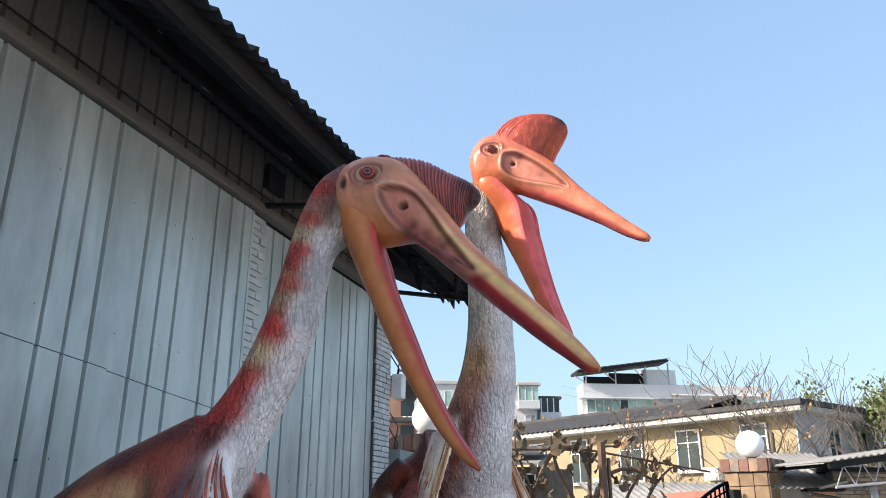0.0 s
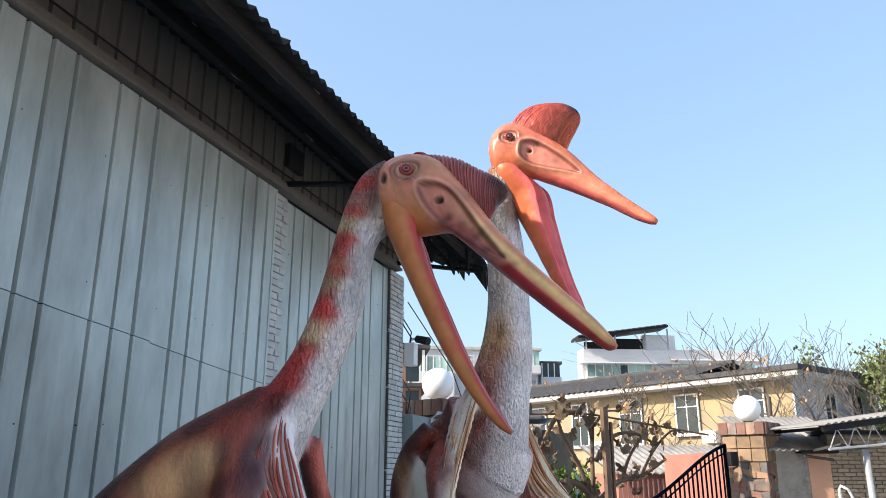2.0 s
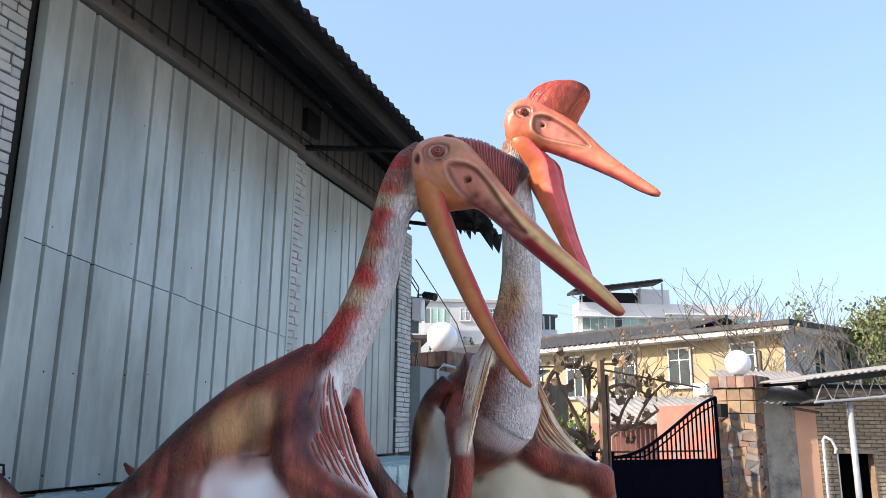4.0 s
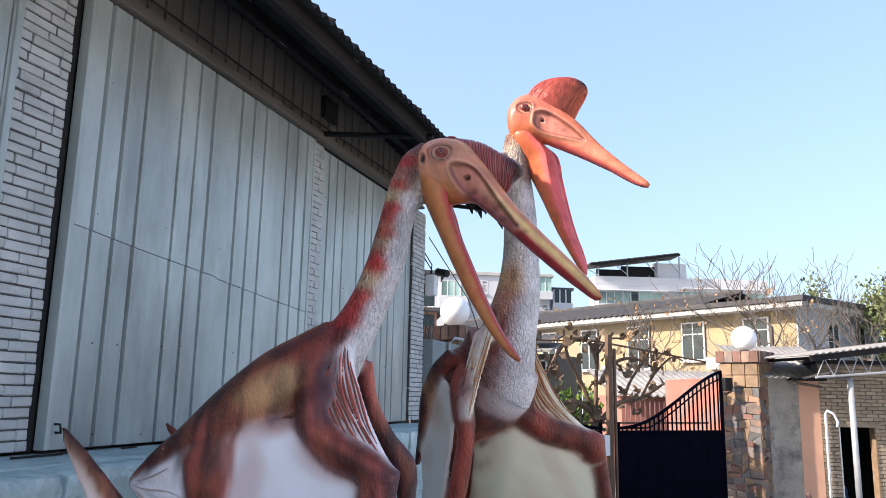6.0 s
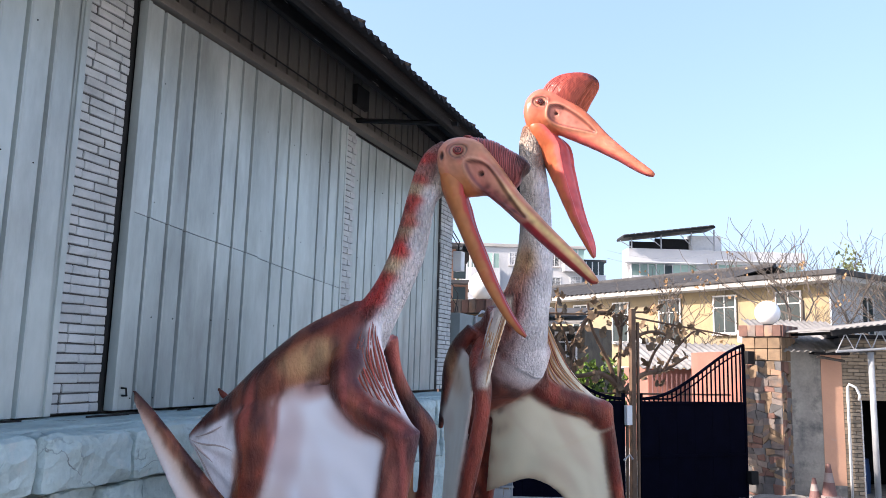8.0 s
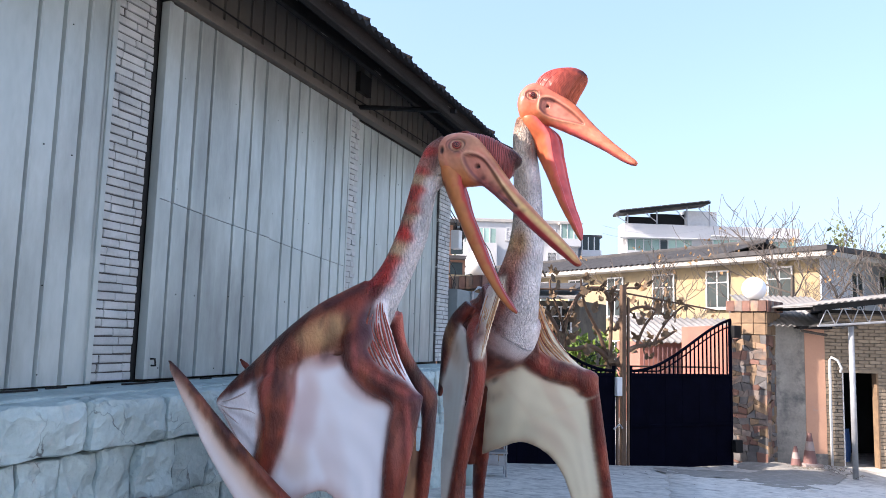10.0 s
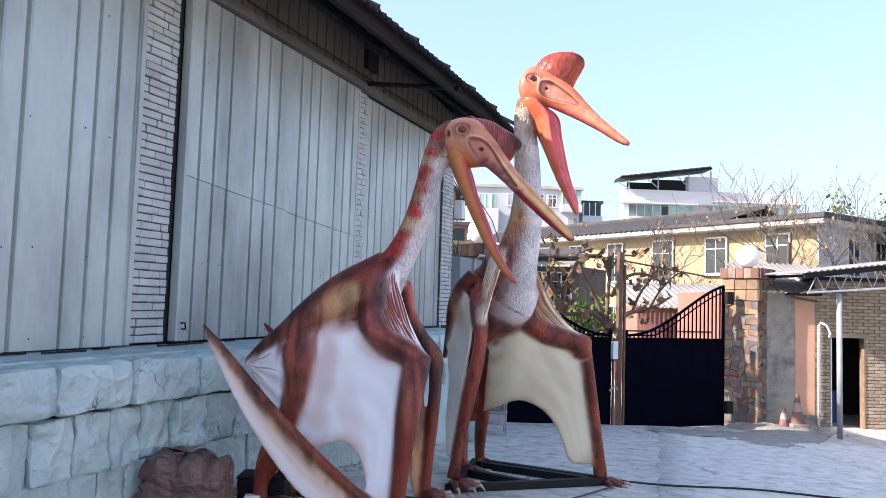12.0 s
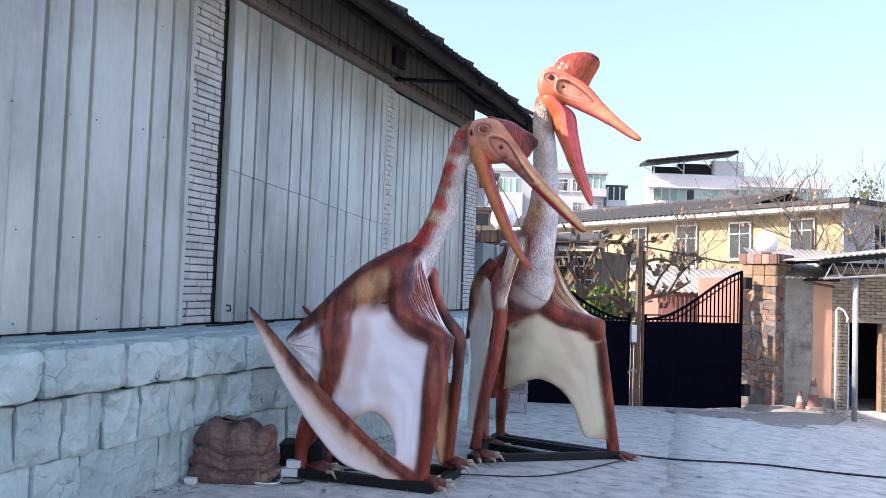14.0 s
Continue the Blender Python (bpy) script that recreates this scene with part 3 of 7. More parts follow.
def pillar(at, label, lo):
    w = 0.385
    p = thing("gate_pillar", label, "pillar", at, "gate pillars")
    part("core", B(-w + 0.03, w - 0.03, -w + 0.03, w - 0.03, lo, 2.20), M_MORTAR, p)
    for face in range(4):
        rot = pose(0, 0, 0, 0, 0, 90 * face)
        rowz = [lo]
        while rowz[-1] < 1.55:
            rowz.append(rowz[-1] + random.uniform(0.08, 0.15))
        rowz[-1] = 1.69
        sd = random.uniform(0, 40)
        def corner(u, v):
            k = 0.0 if abs(u) > w - 0.01 else 1.0
            return (u + 0.085 * k * noise.noise(Vector((u * 5, v * 5, sd))), v + (0.15 * noise.noise(Vector((u * 5 + 9, v * 5, sd))) if lo < v < 1.68 else 0))
        for z0, z1 in zip(rowz, rowz[1:]):
            us = [-w]
            while us[-1] < w - 0.30:
                us.append(us[-1] + random.uniform(0.10, 0.24))
            us.append(w)
            for u0, u1 in zip(us, us[1:]):
                q = [corner(u0, z0), corner(u1, z0), corner(u1, z1), corner(u0, z1)]
                cu, cv = sum(c[0] for c in q) / 4, sum(c[1] for c in q) / 4
                bm = bmesh.new()
                out = random.uniform(0.006, 0.016)
                back = [bm.verts.new((cu + (a - cu) * 0.975, -w + 0.05, cv + (b - cv) * 0.975)) for a, b in q]
                rim = [bm.verts.new((cu + (a - cu) * 0.965, -w - out * 0.4, cv + (b - cv) * 0.965)) for a, b in q]
                top = [bm.verts.new((cu + (a - cu) * 0.88 + random.uniform(-0.012, 0.012), -w - out, cv + (b - cv) * 0.88 + random.uniform(-0.012, 0.012))) for a, b in q]
                for r0, r1 in ((back, rim), (rim, top)):
                    for i in range(4):
                        bm.faces.new((r0[i], r0[(i + 1) % 4], r1[(i + 1) % 4], r1[i]))
                bm.faces.new(top)
                part("stone", bm, random.choice((M_STONE, M_STONE, M_STONE_GREY, M_STONE_GREY, M_STONE_TAN, M_STONE_RED)), p, m=rot)
        for i, (z0, z1, cols) in enumerate(((1.70, 1.94, 3), (1.94, 2.18, 3))):
            for k in range(cols):
                a = -w + 2 * w * k / cols
                b = a + 2 * w / cols
                # Warm sunlit tone of the top courses is put into two faces' stone colour.
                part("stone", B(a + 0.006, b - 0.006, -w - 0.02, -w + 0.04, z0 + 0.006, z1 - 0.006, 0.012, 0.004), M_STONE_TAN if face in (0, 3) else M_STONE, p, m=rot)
        for k in range(5):
            a = -w - 0.04 + 2 * (w + 0.04) * k / 5
            part("cap_stone", B(a + 0.004, a + 2 * (w + 0.04) / 5 - 0.004, -w - 0.07, -w, 2.19, 2.42, 0.012, 0.005), M_STONE if k % 2 else M_STONE_RED, p, m=rot)
    part("cap_core", B(-w - 0.03, w + 0.03, -w - 0.03, w + 0.03, 2.19, 2.41, 0.01), M_MORTAR, p)
    lamp = thing("globe_lamp", "white glass globe lamp on a stone gate pillar", "lamp", at, "globe lamps")
    part("base", T([(0, 0, 2.41), (0, 0, 2.47)], [0.10, 0.09], 16), M_STEEL_DARK, lamp)
    part("globe", ball(bmesh.new(), (0, 0, 2.70), 0.255, 36, 24), M_GLOBE, lamp, smooth=True)
    return p


pillar(GA @ pose(6.69, 0.07, 0, 0, 0, 24), "square gate pillar clad in mixed rough stone", -1.25)
pillar(GA @ pose(0.06, 0.06, 0.15, 0, 0, 24), "square stone gate pillar beside the shed", -1.25)


def leaf(s0, s1, rise, label):
    """One leaf of the gate; rise is +1 when its top sweeps up towards s1."""
    g = thing("gate_leaf", label, "gate", GA, "gate leaves")
    n = round((s1 - s0) / 0.105)
    w = (s1 - s0) / 6
    for i in range(6):
        part("sheet", B(s0 + i * w, s0 + (i + 1) * w - 0.004, -0.012, 0.012, GATE_Z + 0.06, 0.83, 0.003), M_GATE, g)
    for z in (GATE_Z + 0.06, -0.17, 0.83):
        part("rail", B(s0, s1, -0.035, 0.035, z - 0.025, z + 0.025, 0.006), M_GATE, g)
    for s in (s0 + 0.02, s1 - 0.02):
        part("stile", B(s - 0.025, s + 0.025, -0.03, 0.03, GATE_Z + 0.02, 1.0 if (s > s0 + 1) != (rise > 0) else 1.98, 0.006), M_GATE, g)
    def top(q):
        q = q if rise > 0 else 1 - q
        return 0.90 + 1.10 * (0.30 * q * q + 0.70 * (3 * q * q - 2 * q ** 3) ** 1.15)
    part("top_rail", T([(s0 + (s1 - s0) * k / 24, 0, top(k / 24)) for k in range(25)], 0.03, 8), M_GATE, g, smooth=True)
    part("top_rail", T([(s0 + (s1 - s0) * k / 24, 0, max(0.9, top(k / 24) - 0.14)) for k in range(25)], 0.016, 6), M_GATE, g, smooth=True)
    for k in range(1, n):
        s = s0 + (s1 - s0) * k / n
        part("bar", B(s - 0.012, s + 0.012, -0.012, 0.012, 0.84, top(k / n)), M_GATE, g)
    for z in (1.75, -0.62):
        s = s1 if rise > 0 else s0
        part("hinge", B(s - 0.03, s + 0.16, -0.14, 0.0, z - 0.13, z + 0.13, 0.02), M_STEEL_DARK, g, "black hinge block")


leaf(3.38, 5.95, 1, "black sheet steel gate leaf with a sweeping barred top")
leaf(0.45, 3.02, -1, "black sheet steel gate leaf next to the shed pillar")


def build_post():
    g = thing("gate_post", "rusty brown steel gate post with a latch box", "post", GA)
    part("post", B(3.165, 3.265, -0.05, 0.05, GATE_Z - 0.1, 2.6, 0.008), M_RUST, g)
    part("side_post", B(3.30, 3.345, -0.05, 0.0, GATE_Z - 0.1, 2.35, 0.006), M_RUST, g)
    part("side_post", B(3.05, 3.09, -0.05, 0.0, GATE_Z - 0.05, 0.75, 0.006), M_RUST, g)
    part("latch_box", B(3.00, 3.12, -0.12, -0.03, 0.42, 0.78, 0.008), M_PLASTIC_WHITE, g, "pale latch box")
    part("latch", T([(2.96, -0.06, -0.22), (3.08, -0.09, -0.12), (3.14, -0.09, -0.2)], 0.02, 6), M_STEEL_GREY, g)
    part("foot_plate", B(3.0, 3.42, -0.09, 0.09, GATE_Z - 0.06, GATE_Z + 0.05, 0.01), M_RUST, g)


build_post()


def leaf_shape(bm, c, size):
    """A small lobed leaf, slightly folded, facing at random."""
    m = Matrix.Translation(c) @ Euler((random.uniform(0.7, 2.4), random.uniform(-0.6, 0.6), random.uniform(0, 6.28))).to_matrix().to_4x4()
    lob = ((0, -0.5), (0.3, -0.3), (0.55, 0.05), (0.25, 0.1), (0.3, 0.45), (0, 0.75), (-0.3, 0.42), (-0.22, 0.1), (-0.55, 0.0), (-0.3, -0.3))
    mid = bm.verts.new(m @ Vector((0, 0.05, 0.12 * size)))
    vs = [bm.verts.new(m @ Vector((x * size, y * size, 0.08 * size * math.sin(7 * x)))) for x, y in lob]
    for a, b in zip(vs, vs[1:] + vs[:1]):
        bm.faces.new((mid, a, b))


def build_trellis():
    """Brown steel vine arch over the gate, with metal branches and dry leaves."""
    g = thing("steel_tree_trellis", "brown steel tree-shaped trellis with dry leaves behind the gate", "trellis", GA)
    y = 0.35
    def br(pts, r0, r1):
        pts = [Vector((a, y + c, b)) for a, b, c in pts]
        fine = []
        for i in range(len(pts) - 1):
            p0, p1, p2, p3 = pts[max(i - 1, 0)], pts[i], pts[i + 1], pts[min(i + 2, len(pts) - 1)]
            for k in range(6):
                t = k / 6
                fine.append(0.5 * (2 * p1 + (p2 - p0) * t + (2 * p0 - 5 * p1 + 4 * p2 - p3) * t * t + (3 * p1 - p0 - 3 * p2 + p3) * t ** 3))
        fine.append(pts[-1])
        part("branch", T(fine, [r0 + (r1 - r0) * i / (len(fine) - 1) for i in range(len(fine))], 8), M_RUST, g, smooth=True)
        return fine
    lines = [br([(3.2, 0.85, 0), (3.2, 1.5, 0.05), (3.24, 2.6, 0)], 0.05, 0.03),
             br([(3.2, 1.05, 0), (2.75, 1.35, 0), (2.2, 1.30, 0.1), (1.4, 1.55, 0.1)], 0.06, 0.03),
             br([(3.2, 0.9, 0), (2.9, 1.6, 0), (2.55, 2.2, 0), (2.45, 2.7, 0)], 0.05, 0.02),
             br([(3.2, 2.1, 0), (3.0, 2.5, 0), (2.5, 2.45, 0), (2.15, 1.9, 0), (2.0, 1.2, 0)], 0.04, 0.04),
             br([(2.0, 1.0, 0), (1.9, 1.7, 0), (1.5, 2.1, 0), (1.0, 1.9, 0), (0.6, 1.3, 0)], 0.05, 0.03),
             br([(3.25, 1.0, 0), (3.7, 1.35, 0), (4.3, 1.45, 0.1), (4.9, 1.75, 0.1)], 0.06, 0.025),
             br([(3.25, 1.7, 0), (3.6, 2.1, 0), (4.1, 2.2, 0), (4.7, 2.0, 0.1)], 0.045, 0.02),
             br([(3.8, 1.4, 0), (4.0, 1.8, 0), (4.4, 2.25, 0), (4.5, 2.5, 0)], 0.035, 0.012),
             br([(4.3, 1.45, 0.1), (4.55, 1.9, 0), (5.0, 2.25, 0), (5.3, 2.2, 0)], 0.03, 0.012),
             br([(3.25, 2.3, 0), (3.5, 2.55, 0), (3.8, 2.6, 0), (4.0, 2.8, 0)], 0.03, 0.01),
             br([(2.2, 1.3, 0.1), (2.0, 1.9, 0), (1.75, 2.5, 0), (1.8, 2.75, 0)], 0.03, 0.012)]
    part("wire_rail", T([(0.3, y, 2.42), (3.2, y, 2.5), (5.9, y, 2.2)], 0.018, 6), M_RUST, g)
    part("wire_rail", T([(0.3, y, 1.0), (3.2, y, 0.98), (5.9, y, 0.98)], 0.018, 6), M_RUST, g)
    for i in range(150):
        ln = random.choice(lines[1:])
        c = random.choice(ln) + Vector((random.gauss(0, 0.12), random.gauss(0, 0.12), random.gauss(0, 0.12)))
        bm = bmesh.new()
        leaf_shape(bm, c, random.uniform(0.11, 0.22))
        part("leaf", bm, M_LEAF_TAN if random.random() < 0.06 else M_LEAF_BROWN, g)


build_trellis()


def build_shrub(at, r, h, n, material, label):
    s = thing("shrub", label, "shrub", at)
    bm = bmesh.new()
    for i in range(7):
        a = random.uniform(0, 6.28)
        tube(bm, [(0, 0, 0), (0.3 * r * math.cos(a), 0.3 * r * math.sin(a), h * 0.5), (0.8 * r * math.cos(a), 0.8 * r * math.sin(a), h * random.uniform(0.7, 1))], [0.03, 0.02, 0.006], 5)
    part("stem", bm, M_BARK, s)
    bm = bmesh.new()
    cl = [Vector((random.gauss(0, 0.45 * r), random.gauss(0, 0.3 * r), h * random.uniform(0.35, 1))) for _ in range(26)]
    for i in range(n):
        c = random.choice(cl) + Vector((random.gauss(0, 0.11 * r), random.gauss(0, 0.11 * r), random.gauss(0, 0.09 * h)))
        leaf_shape(bm, c, random.uniform(0.06, 0.13))
    part("foliage", bm, material, s)


build_shrub(GA @ pose(3.3, 1.5, -1.1), 1.0, 2.35, 1800, M_LEAF_GREEN, "bright green leafy shrub behind the gate")
build_shrub(GA @ pose(2.5, 1.9, -1.1), 0.8, 2.2, 1000, M_LEAF_GREEN, "green leafy shrub behind the gate")
build_shrub(GA @ pose(1.0, 2.4, -1.1), 0.9, 2.6, 1500, M_LEAF_DARK, "dark leafy bush behind the shed-side gate leaf")
build_shrub(GA @ pose(4.3, 3.2, -1.1), 0.9, 2.5, 1500, M_LEAF_DARK, "dark bush behind the barred gate")
build_shrub(GA @ pose(2.3, 3.0, -1.1), 0.75, 3.7, 1900, M_LEAF_DARK, "dark green climbing bush behind the gate")


def build_side_wall():
    w = thing("wall_yard", "low grey-green rendered wall joining the shed to the gate pillar", "wall", kind="structure")
    part("render", B(WX - 0.15, WX + 0.16, 8.68, 10.45, -1.2, 2.22, 0.01), M_GREY_WALL, w)
    part("pipe", T([(WX + 0.2, 9.3, -0.9), (WX + 0.2, 9.3, 2.2), (WX + 0.2, 9.6, 2.3), (WX + 0.2, 10.2, 2.3)], 0.025, 8), M_STEEL_GREY, w)


build_side_wall()


# ---- hut by the gate ----
HUT = pose(0.644, 15.261, -1.07, 0, 0, 22.6)


def build_hut():
    h = thing("gatehouse", "low brick gatehouse with peach plaster, stained wall and corrugated roofs", "hut", HUT)
    k = 1.1
    part("stained_wall", B(0.05, 0.80, 0.0, 0.22, -0.1, 3.05), M_MOTTLED, h, "stained grey cement wall")
    part("peach_wall", B(0.80, 1.235, -0.01, 0.22, -0.1, 3.0), M_PEACH, h, "peach plaster wall")
    part("wall_foot", B(0.80, 1.235, -0.016, 0.0, -0.1, 0.32), M_MOTTLED, h)
    part("brick_backing", B(1.24, 1.60, 0.03, 0.22, -0.1, 3.3), M_MORTAR, h)
    part("brick_backing", B(1.60, 2.38, 0.03, 0.22, 2.05, 3.3), M_MORTAR, h)
    part("brick_backing", B(2.38, 7.0, 0.03, 0.22, -0.1, 3.3), M_MORTAR, h)
    z, row = 0.0, 0
    shared = {}
    while z < 3.2:
        a = 1.24 - (0.12 if row % 2 else 0)
        while a < 3.0:
            b = a + 0.235
            lo, hi = max(a, 1.24), min(b, 3.0)
            if z < 2.02 and hi > 1.60 and lo < 2.38:
                if lo < 1.58:
                    hi = 1.60
                elif hi > 2.40:
                    lo = 2.38
                else:
                    a += 0.245
                    continue
            w = round(hi - lo, 3)
            if w > 0.03:
                if w not in shared:
                    shared[w] = to_mesh("brick", B(0, w, 0, 0.05, 0, 0.062, 0.005), M_BRICK_TAN)
                part("brick", shared[w], None, h, m=pose(lo, -0.005 + random.uniform(-0.004, 0.004), z))
            a += 0.245
        z += 0.074
        row += 1
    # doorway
    # Near-black faces: the darkness of the unlit room is put into their colour.
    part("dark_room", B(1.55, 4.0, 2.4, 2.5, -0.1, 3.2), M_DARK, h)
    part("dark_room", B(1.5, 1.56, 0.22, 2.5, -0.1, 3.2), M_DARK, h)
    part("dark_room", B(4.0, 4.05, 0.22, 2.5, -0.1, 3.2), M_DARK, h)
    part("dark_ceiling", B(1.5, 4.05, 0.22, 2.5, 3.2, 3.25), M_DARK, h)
    part("lintel", B(1.52, 2.46, -0.02, 0.2, 2.02, 2.10, 0.008), M_BRICK_TAN, h, "cement lintel")
    part("door_frame", B(1.60, 1.63, 0.0, 0.16, -0.02, 2.02, 0.004), M_FRAME, h)
    part("door_frame", B(2.34, 2.38, -0.02, 0.16, -0.02, 2.02, 0.004), M_STONE_TAN, h, "yellowish door jamb")
    part("barrel", T([(2.05, 1.1, 0), (2.05, 1.1, 0.35), (2.05, 1.1, 0.75)], [0.26, 0.29, 0.26], 16), M_BLUE, h, "blue drum inside the doorway")
    # drain pipe
    part("drain_pipe", T([(1.30, -0.06, 0.0), (1.31, -0.06, 2.28), (1.34, -0.06, 2.34), (1.48, -0.06, 2.28), (1.56, -0.06, 2.12), (1.55, -0.03, 2.02)], 0.028, 10), M_PLASTIC_WHITE, h, "white plastic drain pipe", smooth=True)
    # lower corrugated roof
    bm = bmesh.new()
    rows = []
    for i in range(81):
        s = -0.15 + i * 0.0325 * 0.75
        w = 0.02 * math.cos(2 * math.pi * s / 0.13)
        rows.append([bm.verts.new((s, yy, zz + w)) for yy, zz in ((-0.28, 2.98), (0.6, 3.32), (1.6, 3.72), (1.6, 3.70), (0.6, 3.30), (-0.28, 2.965))])
    for a, b in zip(rows, rows[1:]):
        for q in range(6):
            bm.faces.new((a[q], a[(q + 1) % 6], b[(q + 1) % 6], b[q]))
    part("roof_sheet", bm, M_ASBESTOS_PALE, h, "pale corrugated fibre cement roof", smooth=True)
    part("rubble", B(0.55, 1.25, -0.30, -0.05, 2.92, 2.97, 0.01, 0.01), M_ASBESTOS, h)
    part("plank", T([(0.6, -0.25, 2.88), (1.15, -0.28, 2.80)], 0.03, 4), M_BARK, h)
    part("plank", T([(0.75, -0.3, 2.98), (1.3, -0.3, 3.10)], 0.035, 4), M_MOTTLED, h)
    part("roof_slab", B(1.2, 7.0, 0.0, 2.8, 3.28, 3.36, 0.01), M_ASBESTOS, h)
    part("side_wall", B(-0.1, 0.05, 0.1, 5.0, -0.1, 3.0), M_PINK, h)
    # canopy on a truss
    c = thing("canopy", "steel truss canopy with a corrugated sheet on a grey post", "canopy", HUT)
    y0 = -2.0
    part("post", T([(0.73, y0 + 0.1, 0.12), (0.73, y0 + 0.1, 2.95)], 0.052, 14), M_STEEL_GREY, c, "grey steel post", smooth=True)
    part("chord", T([(0.04, y0, 2.94), (4.6, y0, 3.33)], 0.024, 8), M_STEEL_GREY, c)
    part("edge_beam", B(-0.03, 4.6, y0 - 0.03, y0 + 0.03, -0.05, 0.05), M_STEEL_DARK, c, m=pose(0, 0, 3.27, 0, -7.4, 0))
    for i in range(9):
        a = 0.06 + i * 0.32
        part("web", T([(a, y0, 2.945 + 0.0855 * i * 0.32), (a + 0.16, y0, 3.24 + 0.13 * (a + 0.16))], 0.010, 6), M_STEEL_GREY, c)
        part("web", T([(a + 0.16, y0, 3.24 + 0.13 * (a + 0.16)), (a + 0.32, y0, 2.945 + 0.0855 * (i + 1) * 0.32)], 0.010, 6), M_STEEL_GREY, c)
    bm = bmesh.new()
    rows = []
    for i in range(150):
        s = -0.07 + i * 0.031
        w = 0.016 * math.cos(2 * math.pi * s / 0.124)
        zz = 3.345 + 0.13 * s
        rows.append([bm.verts.new((s, yy, zz + dz + w)) for yy, dz in ((y0 - 0.15, 0), (0.4, 0.03), (0.4, 0.02), (y0 - 0.15, -0.01))])
    for a, b in zip(rows, rows[1:]):
        for q in range(4):
            bm.faces.new((a[q], a[(q + 1) % 4], b[(q + 1) % 4], b[q]))
    part("canopy_sheet", bm, M_ASBESTOS_PALE, c, "corrugated canopy sheet", smooth=True)
    for i in range(4):
        part("rafter", T([(0.2 + i * 1.1, y0, 3.26 + 0.13 * (0.2 + i * 1.1)), (0.2 + i * 1.1, 0.3, 3.29 + 0.13 * (0.2 + i * 1.1))], 0.03, 4), M_STEEL_DARK, c)
    # traffic cones
    for i, (s, d, hh, r) in enumerate(((0.33, -0.45, 0.42, 0.11), (0.60, -0.5, 0.60, 0.14))):
        co = thing("traffic_cone", "faded red and white traffic cone standing by the wall" if i == 0 else "taller faded traffic cone stuck on a rubber base", "traffic cone", HUT @ pose(s, d, 0.06), "traffic cones")
        part("base", B(-r * 1.3, r * 1.3, -r * 1.3, r * 1.3, 0, 0.04 if i == 0 else 0.14, 0.012), M_CONE if i == 0 else M_CONE_WHITE, co)
        f = lambda q: r * (1 - 0.72 * q)
        for j, (q0, q1) in enumerate(((0, 0.42), (0.42, 0.72), (0.72, 1.0))):
            zb = 0.04 if i == 0 else 0.14
            part("band", T([(0, 0, zb + hh * q0), (0, 0, zb + hh * q1 - 0.001)], [f(q0), f(q1)], 18), M_CONE_WHITE if j == 1 else M_CONE, co, smooth=False)


build_hut()


# ---- buildings behind ----
def window(parent, s, z, w, h, glass, bars=2, y=0.0, deep=0.12, sill=True):
    """A framed window set back into the facade y = 0."""
    f = part("window", B(s, s + w, y - 0.02, y + 0.06, z, z + h), glass, parent, m=pose(0, 0.02, 0))
    for a, b, c, d in ((s - 0.05, s + w + 0.05, z - 0.05, z + 0.03), (s - 0.05, s + w + 0.05, z + h - 0.03, z + h + 0.05), (s - 0.05, s + 0.03, z + 0.03, z + h - 0.03), (s + w - 0.03, s + w + 0.05, z + 0.03, z + h - 0.03)):
        part("frame", B(a, b, y - 0.05, y + 0.02, c, d), M_FRAME, f)
    for i in range(1, bars):
        x = s + w * i / bars
        part("mullion", B(x - 0.025, x + 0.025, y - 0.045, y + 0.01, z, z + h), M_FRAME, f)
    part("transom", B(s, s + w, y - 0.04, y + 0.012, z + h * 0.68, z + h * 0.68 + 0.05), M_FRAME, f)
    if sill:
        part("sill", B(s - 0.1, s + w + 0.1, y - 0.15, y + 0.02, z - 0.13, z - 0.05), M_FASCIA, f)


